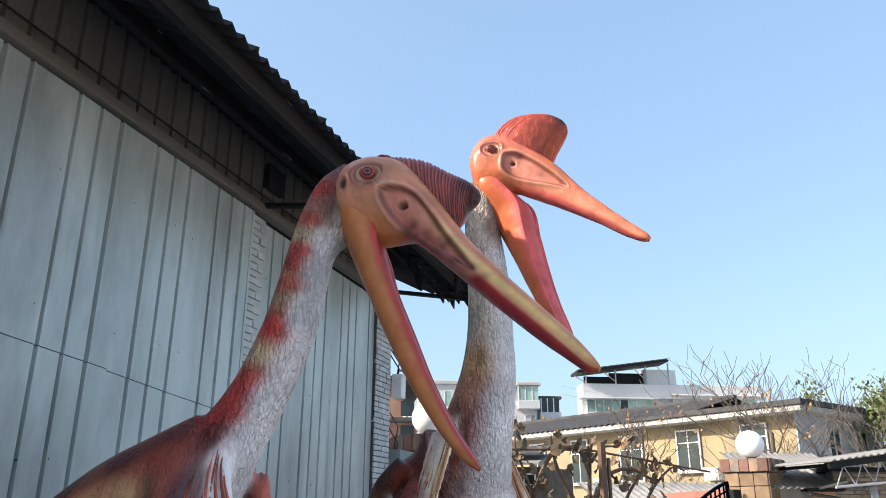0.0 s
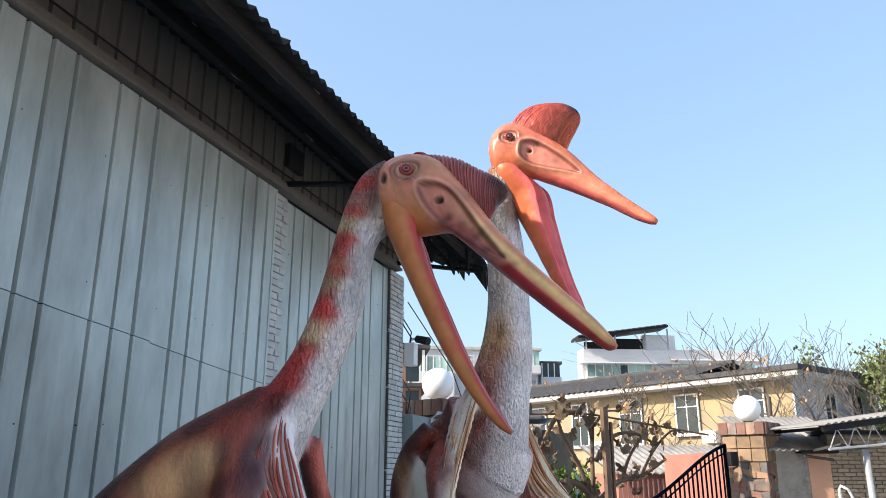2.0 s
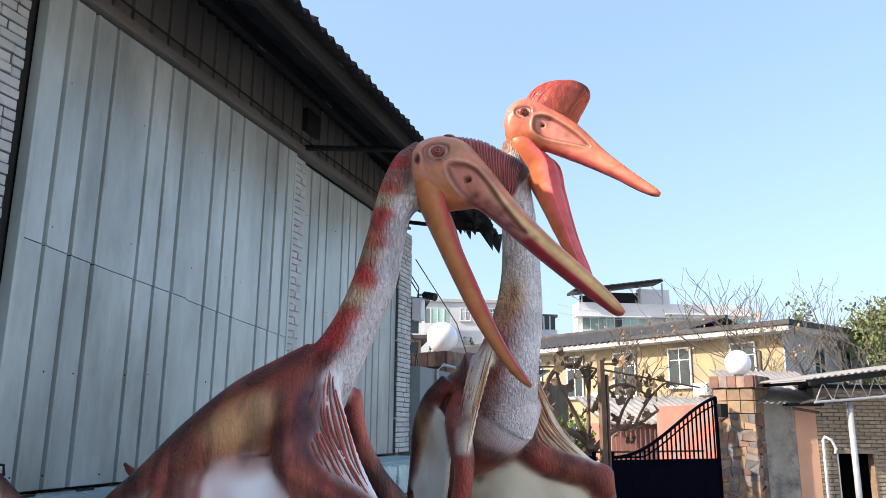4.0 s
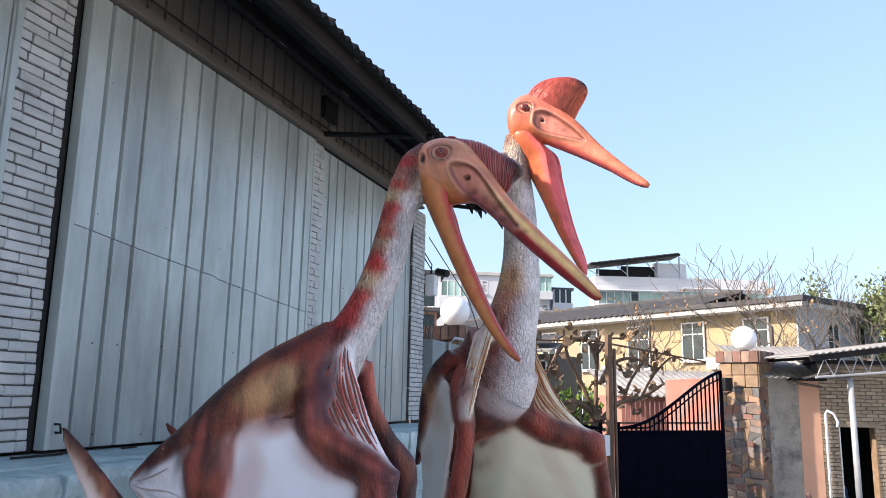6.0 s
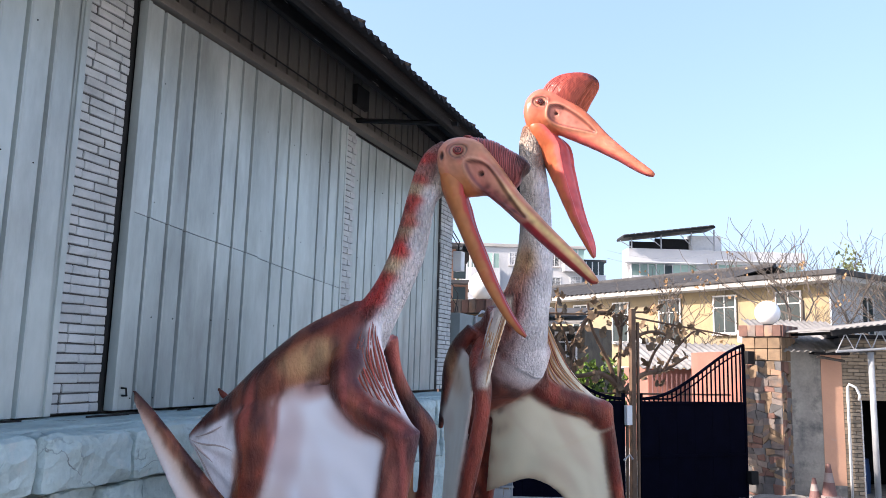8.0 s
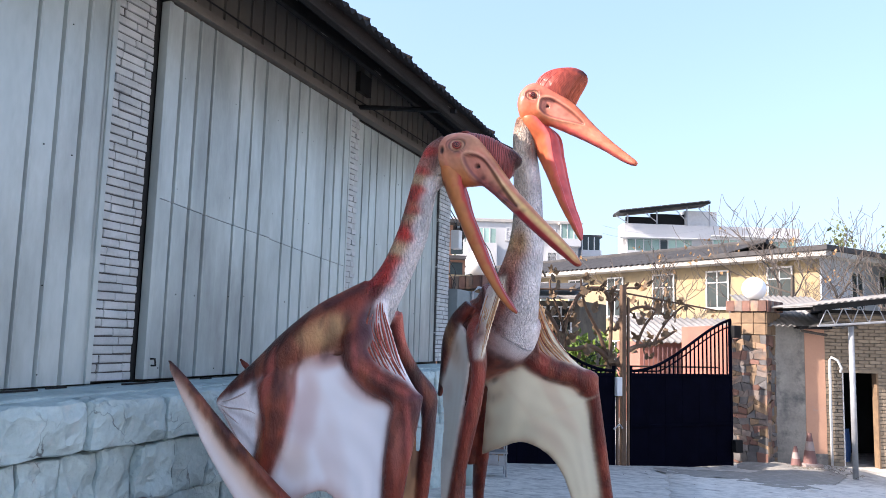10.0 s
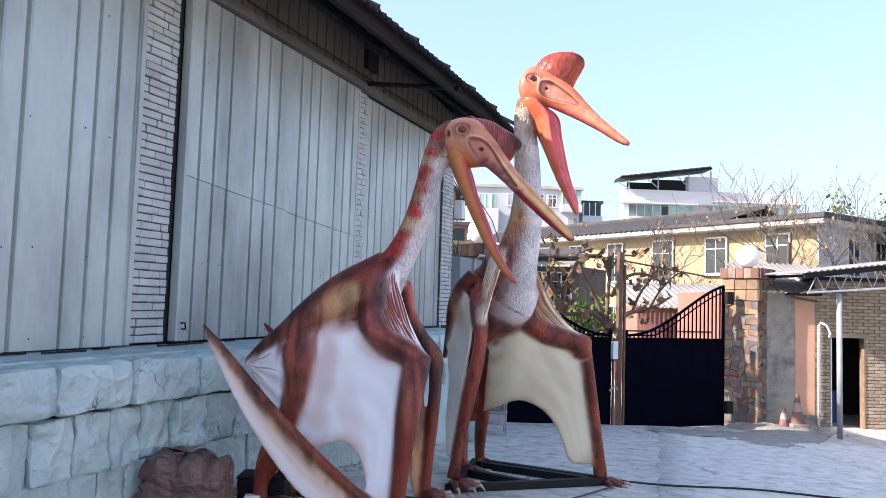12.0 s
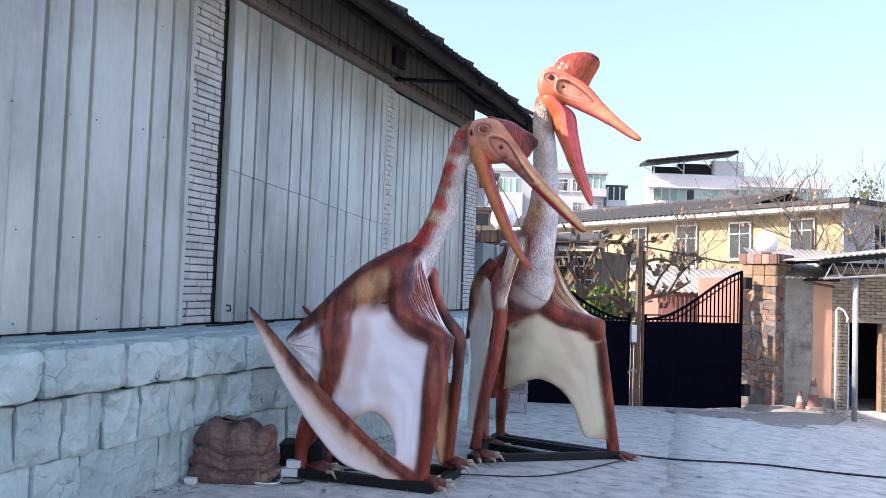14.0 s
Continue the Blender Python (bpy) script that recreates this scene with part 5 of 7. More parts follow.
NEAR_AT = pose(-2.605, 1.940, 0, 0, 0, 22.62)
FAR_AT = pose(-1.804, 4.073, 0, 0, 0, 22.62)
NEAR_LIMBS = {
    "torso": ((-0.67, 1.019, -0.664, 0.988, 0, 0.012, "dk", "dk"), (-0.563, 1.149, -0.523, 1.06, 0, 0.05, "dk", "br"), (-0.424, 1.284, -0.313, 1.099, 0, 0.11, "dk", "br"), (-0.26, 1.461, -0.113, 1.173, 0, 0.17, "dk", "br2"), (-0.05, 1.645, 0.075, 1.225, 0, 0.2, "br", "tan"), (0.149, 1.761, 0.271, 1.299, 0, 0.2, "br", "br2"), (0.278, 1.829, 0.427, 1.471, 0, 0.165, "br", "pk"), ),
    "neck": ((0.204, 1.744, 0.439, 1.508, 0, 0.15, "br", "wh"), (0.305, 1.829, 0.493, 1.655, 0, 0.135, "red", "wh"), (0.379, 1.937, 0.577, 1.852, 0, 0.115, "rd2", "wh"), (0.429, 2.043, 0.627, 1.977, 0, 0.108, "yel", "wh"), (0.475, 2.168, 0.672, 2.106, 0, 0.102, "rd2", "wh"), (0.507, 2.283, 0.695, 2.23, 0, 0.098, "yel", "wh"), (0.535, 2.398, 0.714, 2.354, 0, 0.097, "rd2", "wh"), (0.559, 2.504, 0.738, 2.447, 0, 0.096, "yel", "wh"), (0.595, 2.63, 0.791, 2.499, 0, 0.095, "pkb", "gy"), (0.655, 2.756, 0.844, 2.569, 0, 0.1, "pkb", "gy"), (0.757, 2.829, 0.913, 2.637, -0.02, 0.1, "pkb", "or"), ),
    "arm": ((0.16, 1.595, 0.364, 1.567, -0.13, 0.05, "br", "pur"), (0.153, 1.432, 0.371, 1.44, -0.2, 0.085, "br", "pur"), (0.188, 1.269, 0.341, 1.361, -0.24, 0.085, "br", "pur"), (0.317, 1.126, 0.424, 1.267, -0.3, 0.08, "br", "br"), (0.471, 1.06, 0.577, 1.182, -0.37, 0.075, "br", "br"), (0.521, 0.972, 0.676, 1.103, -0.4, 0.08, "br", "pur"), ),
    "forearm": ((0.492, 1.063, 0.68, 1.112, -0.4, 0.08, "br", "pur"), (0.465, 0.877, 0.642, 0.891, -0.39, 0.07, "br", "pur"), (0.451, 0.665, 0.603, 0.67, -0.37, 0.06, "br", "br"), (0.439, 0.41, 0.565, 0.427, -0.35, 0.055, "br", "br"), (0.421, 0.175, 0.532, 0.158, -0.33, 0.055, "br", "br"), (0.405, 0.017, 0.508, -0.013, -0.32, 0.05, "br", "br"), ),
    "far_arm": ((0.419, 1.609, 0.525, 1.626, 0.12, 0.06, "dk", "pk"), (0.472, 1.393, 0.555, 1.428, 0.2, 0.05, "dk", "pk"), (0.554, 1.174, 0.646, 1.252, 0.26, 0.05, "dk", "dk"), (0.649, 1.02, 0.775, 1.085, 0.3, 0.06, "dk", "pur"), (0.678, 0.856, 0.777, 0.86, 0.3, 0.055, "dk", "pur"), (0.66, 0.574, 0.759, 0.568, 0.3, 0.05, "br", "br"), (0.641, 0.294, 0.731, 0.273, 0.3, 0.05, "br", "br"), (0.619, -0.009, 0.709, -0.039, 0.3, 0.045, "br", "br"), ),
    "thigh": ((-0.298, 1.214, -0.121, 1.256, -0.04, 0.08, "br", "br2"), (-0.383, 1.116, -0.124, 1.068, -0.1, 0.12, "br", "br2"), (-0.344, 0.886, -0.165, 0.835, -0.12, 0.1, "br", "br2"), (-0.388, 0.651, -0.245, 0.594, -0.11, 0.085, "br", "br"), (-0.502, 0.425, -0.334, 0.325, -0.09, 0.07, "br", "br"), (-0.542, 0.202, -0.435, 0.167, -0.08, 0.06, "br", "br"), (-0.538, 0.03, -0.431, 0.017, -0.09, 0.06, "br", "br"), ),
    "foot": ((-0.526, -0.03, -0.509, 0.075, -0.09, 0.06, "br", "br"), (-0.427, -0.046, -0.418, 0.054, -0.1, 0.07, "dk", "br"), (-0.305, -0.041, -0.299, 0.011, -0.12, 0.06, "dk", "br"), ),
    "far_leg": ((-0.437, 0.597, -0.287, 0.547, 0.2, 0.08, "dk", "br"), (-0.47, 0.209, -0.334, 0.204, 0.3, 0.065, "br", "br"), (-0.419, 0.03, -0.302, 0.043, 0.32, 0.055, "dk", "br"), (-0.369, -0.066, -0.279, 0.006, 0.3, 0.05, "dk", "br"), (-0.272, -0.095, -0.246, -0.03, 0.28, 0.05, "dk", "br"), ),
    "finger": ((-0.9, 1.286, -0.879, 1.287, -0.33, 0.012, "dk", "dk"), (-0.789, 1.146, -0.765, 1.185, -0.34, 0.022, "br", "dk"), (-0.593, 0.904, -0.553, 0.952, -0.35, 0.028, "br", "dk"), (-0.364, 0.648, -0.316, 0.704, -0.36, 0.032, "br", "dk"), (-0.118, 0.405, -0.074, 0.469, -0.36, 0.034, "br", "br"), (0.144, 0.185, 0.184, 0.244, -0.36, 0.036, "br", "br"), (0.374, -0.021, 0.434, 0.065, -0.34, 0.04, "br", "br"), ),
    "far_finger": ((-0.628, 1.265, -0.605, 1.28, 0.4, 0.01, "dk", "dk"), (-0.564, 1.187, -0.532, 1.226, 0.38, 0.018, "br", "br"), (-0.286, 0.912, -0.25, 0.96, 0.36, 0.03, "br", "br"), ),
}
NEAR_WEBS = {
    "belly_web": ("lil", "lil",
        ((-0.622, -0.01, 1.008), (-0.342, -0.12, 1.15), (-0.055, -0.17, 1.293), (0.189, -0.22, 1.325), (0.401, -0.3, 1.172), (0.565, -0.37, 0.92), (0.526, -0.35, 0.58), (0.482, -0.33, 0.24), (0.435, -0.31, 0.003), ),
        ((-0.456, -0.02, 0.627), (-0.304, -0.1, 0.503), (-0.117, -0.16, 0.411), (-0.019, -0.2, 0.473), (0.091, -0.23, 0.499), (0.196, -0.27, 0.416), (0.25, -0.3, 0.276), (0.246, -0.3, 0.162), (0.232, -0.3, 0.09), )),
    "tail_web": ("lil", "lil",
        ((-0.66, 0, 1.002), (-0.506, -0.05, 1.082), (-0.345, -0.1, 1.17), ),
        ((-0.628, 0, 0.985), (-0.523, -0.06, 0.785), (-0.388, -0.1, 0.597), )),
    "finger_web": ("tan", "lil",
        ((-0.885, -0.335, 1.27), (-0.686, -0.345, 1.052), (-0.46, -0.355, 0.782), (-0.215, -0.36, 0.527), (0.025, -0.36, 0.306), (0.264, -0.35, 0.103), (0.428, -0.33, -0.021), ),
        ((-0.87, -0.335, 1.224), (-0.709, -0.345, 0.908), (-0.524, -0.355, 0.604), (-0.326, -0.36, 0.335), (-0.124, -0.36, 0.134), (0.118, -0.35, 0.056), (0.395, -0.33, -0.048), )),
    "shoulder_web": ("lil", "str",
        ((0.419, -0.08, 1.739), (0.434, -0.14, 1.596), (0.505, -0.24, 1.38), (0.575, -0.32, 1.23), (0.651, -0.38, 1.109), ),
        ((0.319, -0.16, 1.636), (0.284, -0.22, 1.459), (0.366, -0.28, 1.298), (0.466, -0.35, 1.19), (0.575, -0.39, 1.099), )),
    "far_shoulder_web": ("pk", "dk",
        ((0.474, 0.1, 1.647), (0.518, 0.2, 1.418), (0.633, 0.27, 1.209), (0.766, 0.3, 1.076), ),
        ((0.421, 0.1, 1.59), (0.452, 0.2, 1.425), (0.538, 0.26, 1.23), (0.672, 0.3, 1.044), )),
    "far_web": ("tan", "tan",
        ((0.642, 0.3, 0.949), (0.641, 0.3, 0.574), (0.635, 0.3, 0.2), ),
        ((0.561, 0.26, 0.577), (0.55, 0.26, 0.205), (0.595, 0.28, -0.005), )),
}
NEAR_HEAD = {
    "skull": ((0.728, 2.711, 0.746, 2.638, 0, 0.05, "pkb", "or"), (0.753, 2.791, 0.781, 2.54, -0.01, 0.105, "pkb", "or"), (0.807, 2.829, 0.881, 2.475, -0.03, 0.125, "tn2", "or"), (0.9, 2.835, 0.958, 2.47, -0.07, 0.125, "tn2", "or"), (1.008, 2.782, 1.032, 2.464, -0.12, 0.11, "tan", "orr"), (1.113, 2.631, 1.09, 2.409, -0.17, 0.095, "pk", "yel2"), (1.227, 2.452, 1.179, 2.318, -0.22, 0.082, "pk", "yel2"), (1.353, 2.29, 1.302, 2.189, -0.29, 0.068, "pk", "yel2"), (1.474, 2.143, 1.427, 2.059, -0.37, 0.055, "tn2", "yel2"), (1.557, 2.038, 1.521, 1.97, -0.43, 0.044, "tn2", "yel2"), (1.6, 1.969, 1.575, 1.921, -0.47, 0.03, "orr", "or"), (1.616, 1.935, 1.605, 1.92, -0.485, 0.012, "br", "br"), ),
    "jaw": ((0.725, 2.678, 0.788, 2.709, 0, 0.07, "or", "pk"), (0.744, 2.561, 0.919, 2.588, -0.02, 0.12, "or", "pk"), (0.793, 2.436, 0.975, 2.475, -0.05, 0.115, "or", "orr"), (0.859, 2.28, 1.031, 2.318, -0.09, 0.085, "or", "red"), (0.938, 2.095, 1.092, 2.136, -0.14, 0.068, "or", "red"), (1.022, 1.914, 1.144, 1.957, -0.2, 0.055, "or", "red"), (1.118, 1.75, 1.193, 1.794, -0.26, 0.042, "or", "red"), (1.191, 1.657, 1.235, 1.696, -0.3, 0.03, "or", "red"), (1.241, 1.621, 1.252, 1.639, -0.32, 0.012, "br", "br"), ),
    "crest": ((0.933, 2.818, 0.869, 2.828, -0.06, 0.035, "crn", "crn"), (1.021, 2.709, 0.946, 2.835, -0.09, 0.05, "crn", "crn"), (1.107, 2.584, 1.062, 2.806, -0.13, 0.055, "crn", "crn"), (1.174, 2.499, 1.157, 2.743, -0.17, 0.052, "crn", "crn"), (1.209, 2.518, 1.232, 2.692, -0.2, 0.045, "crn", "crd"), (1.23, 2.564, 1.267, 2.655, -0.21, 0.035, "crd", "crd"), (1.259, 2.59, 1.277, 2.626, -0.22, 0.015, "crd", "crd"), ),
}
def slimmer(rows, k):
    """The same jaw with its mouth edge drawn towards the chin."""
    res = []
    for i, r in enumerate(rows):
        q = k * min(1.0, max(0.0, (i - 1) / 2)) * (1 - 0.5 * max(0, i - 5) / 3)
        res.append((r[0], r[1], r[2] + (r[0] - r[2]) * q, r[3] + (r[1] - r[3]) * q, *r[4:]))
    return res


NEAR_JAW = slimmer(NEAR_HEAD["jaw"], 0.26)
FAR_LIMBS = {
    "torso": ((-0.439, 0.247, -0.322, 0.219, 1, 0.05, "br", "br"), (-0.592, 1.155, -0.209, 0.919, 0.7, 0.16, "br", "br"), (-0.602, 1.59, -0.122, 1.124, 0.4, 0.24, "br", "br2"), (-0.504, 1.754, 0.019, 1.259, 0.12, 0.25, "br", "br2"), (-0.423, 1.819, 0.1, 1.411, -0.1, 0.2, "br", "wh"), (-0.378, 1.929, 0.137, 1.582, -0.2, 0.17, "br", "wh"), ),
    "neck": ((-0.345, 1.711, 0.087, 1.369, -0.12, 0.16, "br", "wh"), (-0.328, 1.859, 0.101, 1.621, -0.22, 0.16, "br", "wh"), (-0.277, 1.982, 0.102, 1.869, -0.28, 0.155, "rd3", "wh"), (-0.217, 2.133, 0.12, 2.069, -0.3, 0.15, "tn2", "wh"), (-0.171, 2.285, 0.127, 2.26, -0.3, 0.135, "yel2", "wh"), (-0.144, 2.463, 0.119, 2.447, -0.3, 0.13, "gy", "wh"), (-0.138, 2.666, 0.11, 2.66, -0.3, 0.125, "gy", "wh"), (-0.143, 2.871, 0.091, 2.854, -0.3, 0.12, "gy", "wh"), (-0.152, 3.076, 0.062, 3.043, -0.3, 0.115, "gy", "gyd"), (-0.151, 3.256, 0.039, 3.212, -0.3, 0.11, "gy", "gyd"), (-0.123, 3.387, 0.021, 3.341, -0.3, 0.1, "or", "or"), ),
    "left_arm": ((-0.424, 1.677, -0.323, 1.697, -0.1, 0.05, "br", "br"), (-0.519, 1.52, -0.365, 1.536, -0.32, 0.085, "br", "br"), (-0.508, 1.316, -0.357, 1.295, -0.5, 0.08, "br", "br"), (-0.484, 1.158, -0.363, 1.205, -0.54, 0.075, "rd3", "rd3"), (-0.529, 0.891, -0.401, 0.895, -0.54, 0.065, "rd3", "br"), (-0.591, 0.517, -0.485, 0.51, -0.53, 0.055, "br", "br"), (-0.644, 0.197, -0.548, 0.189, -0.52, 0.05, "br", "br"), (-0.689, -0.046, -0.572, -0.042, -0.5, 0.05, "br", "br"), ),
    "right_arm": ((-0.011, 1.768, 0.104, 1.795, 0, 0.05, "br", "br"), (-0.038, 1.548, 0.175, 1.585, 0.05, 0.09, "br", "br"), (-0.016, 1.288, 0.156, 1.392, 0.08, 0.09, "br", "br"), (0.198, 1.137, 0.28, 1.326, 0.12, 0.09, "rd3", "rd3"), (0.468, 1.069, 0.533, 1.241, 0.15, 0.09, "br", "rd3"), (0.567, 0.984, 0.703, 1.175, 0.17, 0.09, "br", "br"), (0.618, 0.926, 0.72, 1.047, 0.18, 0.075, "br", "rd3"), (0.688, 0.57, 0.806, 0.586, 0.25, 0.065, "br", "rd3"), (0.767, 0.146, 0.886, 0.162, 0.35, 0.06, "br", "br"), (0.821, -0.222, 0.959, -0.205, 0.42, 0.06, "br", "br"), ),
    "hind": ((-0.389, 1.201, -0.156, 1.178, 0.5, 0.12, "br", "br"), (-0.344, 0.852, -0.163, 0.846, 0.7, 0.11, "br", "br"), (-0.332, 0.449, -0.165, 0.442, 0.95, 0.09, "br", "br"), (-0.324, 0.033, -0.193, 0.038, 1.15, 0.075, "br", "br"), (-0.303, -0.212, -0.191, -0.208, 1.25, 0.07, "br", "br"), (-0.29, -0.32, -0.128, -0.229, 1.2, 0.07, "br", "br"), ),
    "hind2": ((-0.615, 0.905, -0.427, 0.88, 0.7, 0.11, "br", "br"), (-0.558, 0.272, -0.413, 0.264, 0.8, 0.09, "br", "br"), (-0.532, -0.114, -0.42, -0.11, 0.7, 0.07, "br", "br"), (-0.521, -0.234, -0.388, -0.169, 0.6, 0.07, "br", "br"), ),
    "left_finger": ((-0.735, 0.944, -0.689, 0.945, 0.1, 0.02, "dk", "br"), (-0.719, 1.238, -0.644, 1.223, 0, 0.04, "dk", "br"), (-0.706, 1.468, -0.607, 1.437, -0.05, 0.05, "dk", "br"), (-0.64, 1.652, -0.513, 1.6, -0.1, 0.06, "dk", "br"), (-0.521, 1.786, -0.406, 1.705, -0.14, 0.07, "dk", "br"), ),
}
FAR_WEBS = {
    "right_web": ("cr2", "cr3",
        ((-0.255, 0.3, 1.243), (-0.016, 0.08, 1.288), (0.197, 0.12, 1.178), (0.468, 0.15, 1.069), (0.651, 0.17, 0.928), (0.712, 0.25, 0.571), (0.779, 0.33, 0.209), (0.838, 0.4, -0.086), ),
        ((-0.264, 0.8, 0.344), (-0.081, 0.6, 0.452), (0.059, 0.5, 0.512), (0.201, 0.42, 0.485), (0.339, 0.4, 0.39), (0.458, 0.4, 0.216), (0.555, 0.4, -0.037), (0.636, 0.41, -0.084), )),
    "right_shoulder_web": ("cr2", "str",
        ((0.044, -0.1, 2.006), (0.113, -0.05, 1.839), (0.258, 0.02, 1.558), (0.452, 0.1, 1.321), (0.593, 0.15, 1.208), ),
        ((0.091, -0.08, 1.838), (0.109, 0, 1.611), (0.141, 0.06, 1.41), (0.278, 0.1, 1.28), (0.523, 0.15, 1.182), )),
    "left_shoulder_web": ("cr2", "str",
        ((-0.192, -0.38, 1.981), (-0.268, -0.44, 1.757), (-0.337, -0.5, 1.537), (-0.396, -0.58, 1.296), ),
        ((-0.326, -0.26, 1.9), (-0.395, -0.36, 1.7), (-0.446, -0.46, 1.479), (-0.458, -0.56, 1.293), )),
    "left_web": ("gyw", "gyw",
        ((-0.643, -0.05, 1.642), (-0.517, -0.2, 1.531), (-0.501, -0.42, 1.26), (-0.548, -0.5, 0.887), (-0.609, -0.5, 0.459), (-0.652, -0.5, 0.14), ),
        ((-0.698, 0.05, 1.179), (-0.681, 0, 0.953), (-0.667, -0.1, 0.736), (-0.686, -0.25, 0.475), (-0.698, -0.4, 0.334), (-0.694, -0.48, 0.135), )),
}
FAR_HEAD = {
    "skull": ((-0.115, 3.502, -0.103, 3.43, -0.3, 0.05, "sk", "or2"), (-0.093, 3.604, -0.056, 3.309, -0.31, 0.11, "sk", "or2"), (-0.026, 3.668, 0.053, 3.293, -0.33, 0.135, "sk", "or2"), (0.09, 3.671, 0.147, 3.296, -0.37, 0.13, "sk", "sk2"), (0.237, 3.566, 0.206, 3.267, -0.41, 0.11, "sk", "sk2"), (0.379, 3.444, 0.312, 3.208, -0.46, 0.09, "or2", "sk2"), (0.507, 3.275, 0.435, 3.137, -0.52, 0.07, "or2", "sk2"), (0.637, 3.115, 0.574, 3.043, -0.6, 0.055, "or2", "sk2"), (0.744, 3.006, 0.696, 2.95, -0.66, 0.042, "or2", "sk2"), (0.801, 2.946, 0.767, 2.905, -0.7, 0.03, "or2", "sk2"), (0.822, 2.915, 0.808, 2.895, -0.71, 0.012, "br", "br"), ),
    "jaw": ((-0.109, 3.45, -0.038, 3.484, -0.3, 0.07, "or2", "or2"), (-0.078, 3.306, 0.104, 3.38, -0.32, 0.125, "or2", "or2"), (0, 3.129, 0.272, 3.222, -0.36, 0.1, "or2", "red"), (0.098, 2.92, 0.292, 3.008, -0.4, 0.085, "rd3", "red"), (0.182, 2.712, 0.32, 2.782, -0.45, 0.072, "rd3", "red"), (0.261, 2.534, 0.354, 2.592, -0.49, 0.06, "rd3", "red"), (0.331, 2.399, 0.394, 2.45, -0.52, 0.05, "rd3", "red"), (0.372, 2.314, 0.41, 2.36, -0.54, 0.035, "rd3", "red"), (0.394, 2.285, 0.409, 2.3, -0.55, 0.015, "br", "br"), ),
    "crest": ((0.0, 3.600, 0.355, 3.430, -0.39, 0.09, "cr", "cr4"), (0.022, 3.667, 0.375, 3.480, -0.39, 0.085, "cr", "cr4"), (0.065, 3.730, 0.405, 3.550, -0.4, 0.08, "cr", "cr4"), (0.130, 3.775, 0.445, 3.625, -0.41, 0.072, "cr", "cr4"), (0.212, 3.800, 0.472, 3.690, -0.415, 0.06, "cr", "cr4"), (0.300, 3.808, 0.462, 3.742, -0.42, 0.042, "cr", "crd"), (0.370, 3.802, 0.420, 3.780, -0.42, 0.015, "cr", "cr"), ),
}

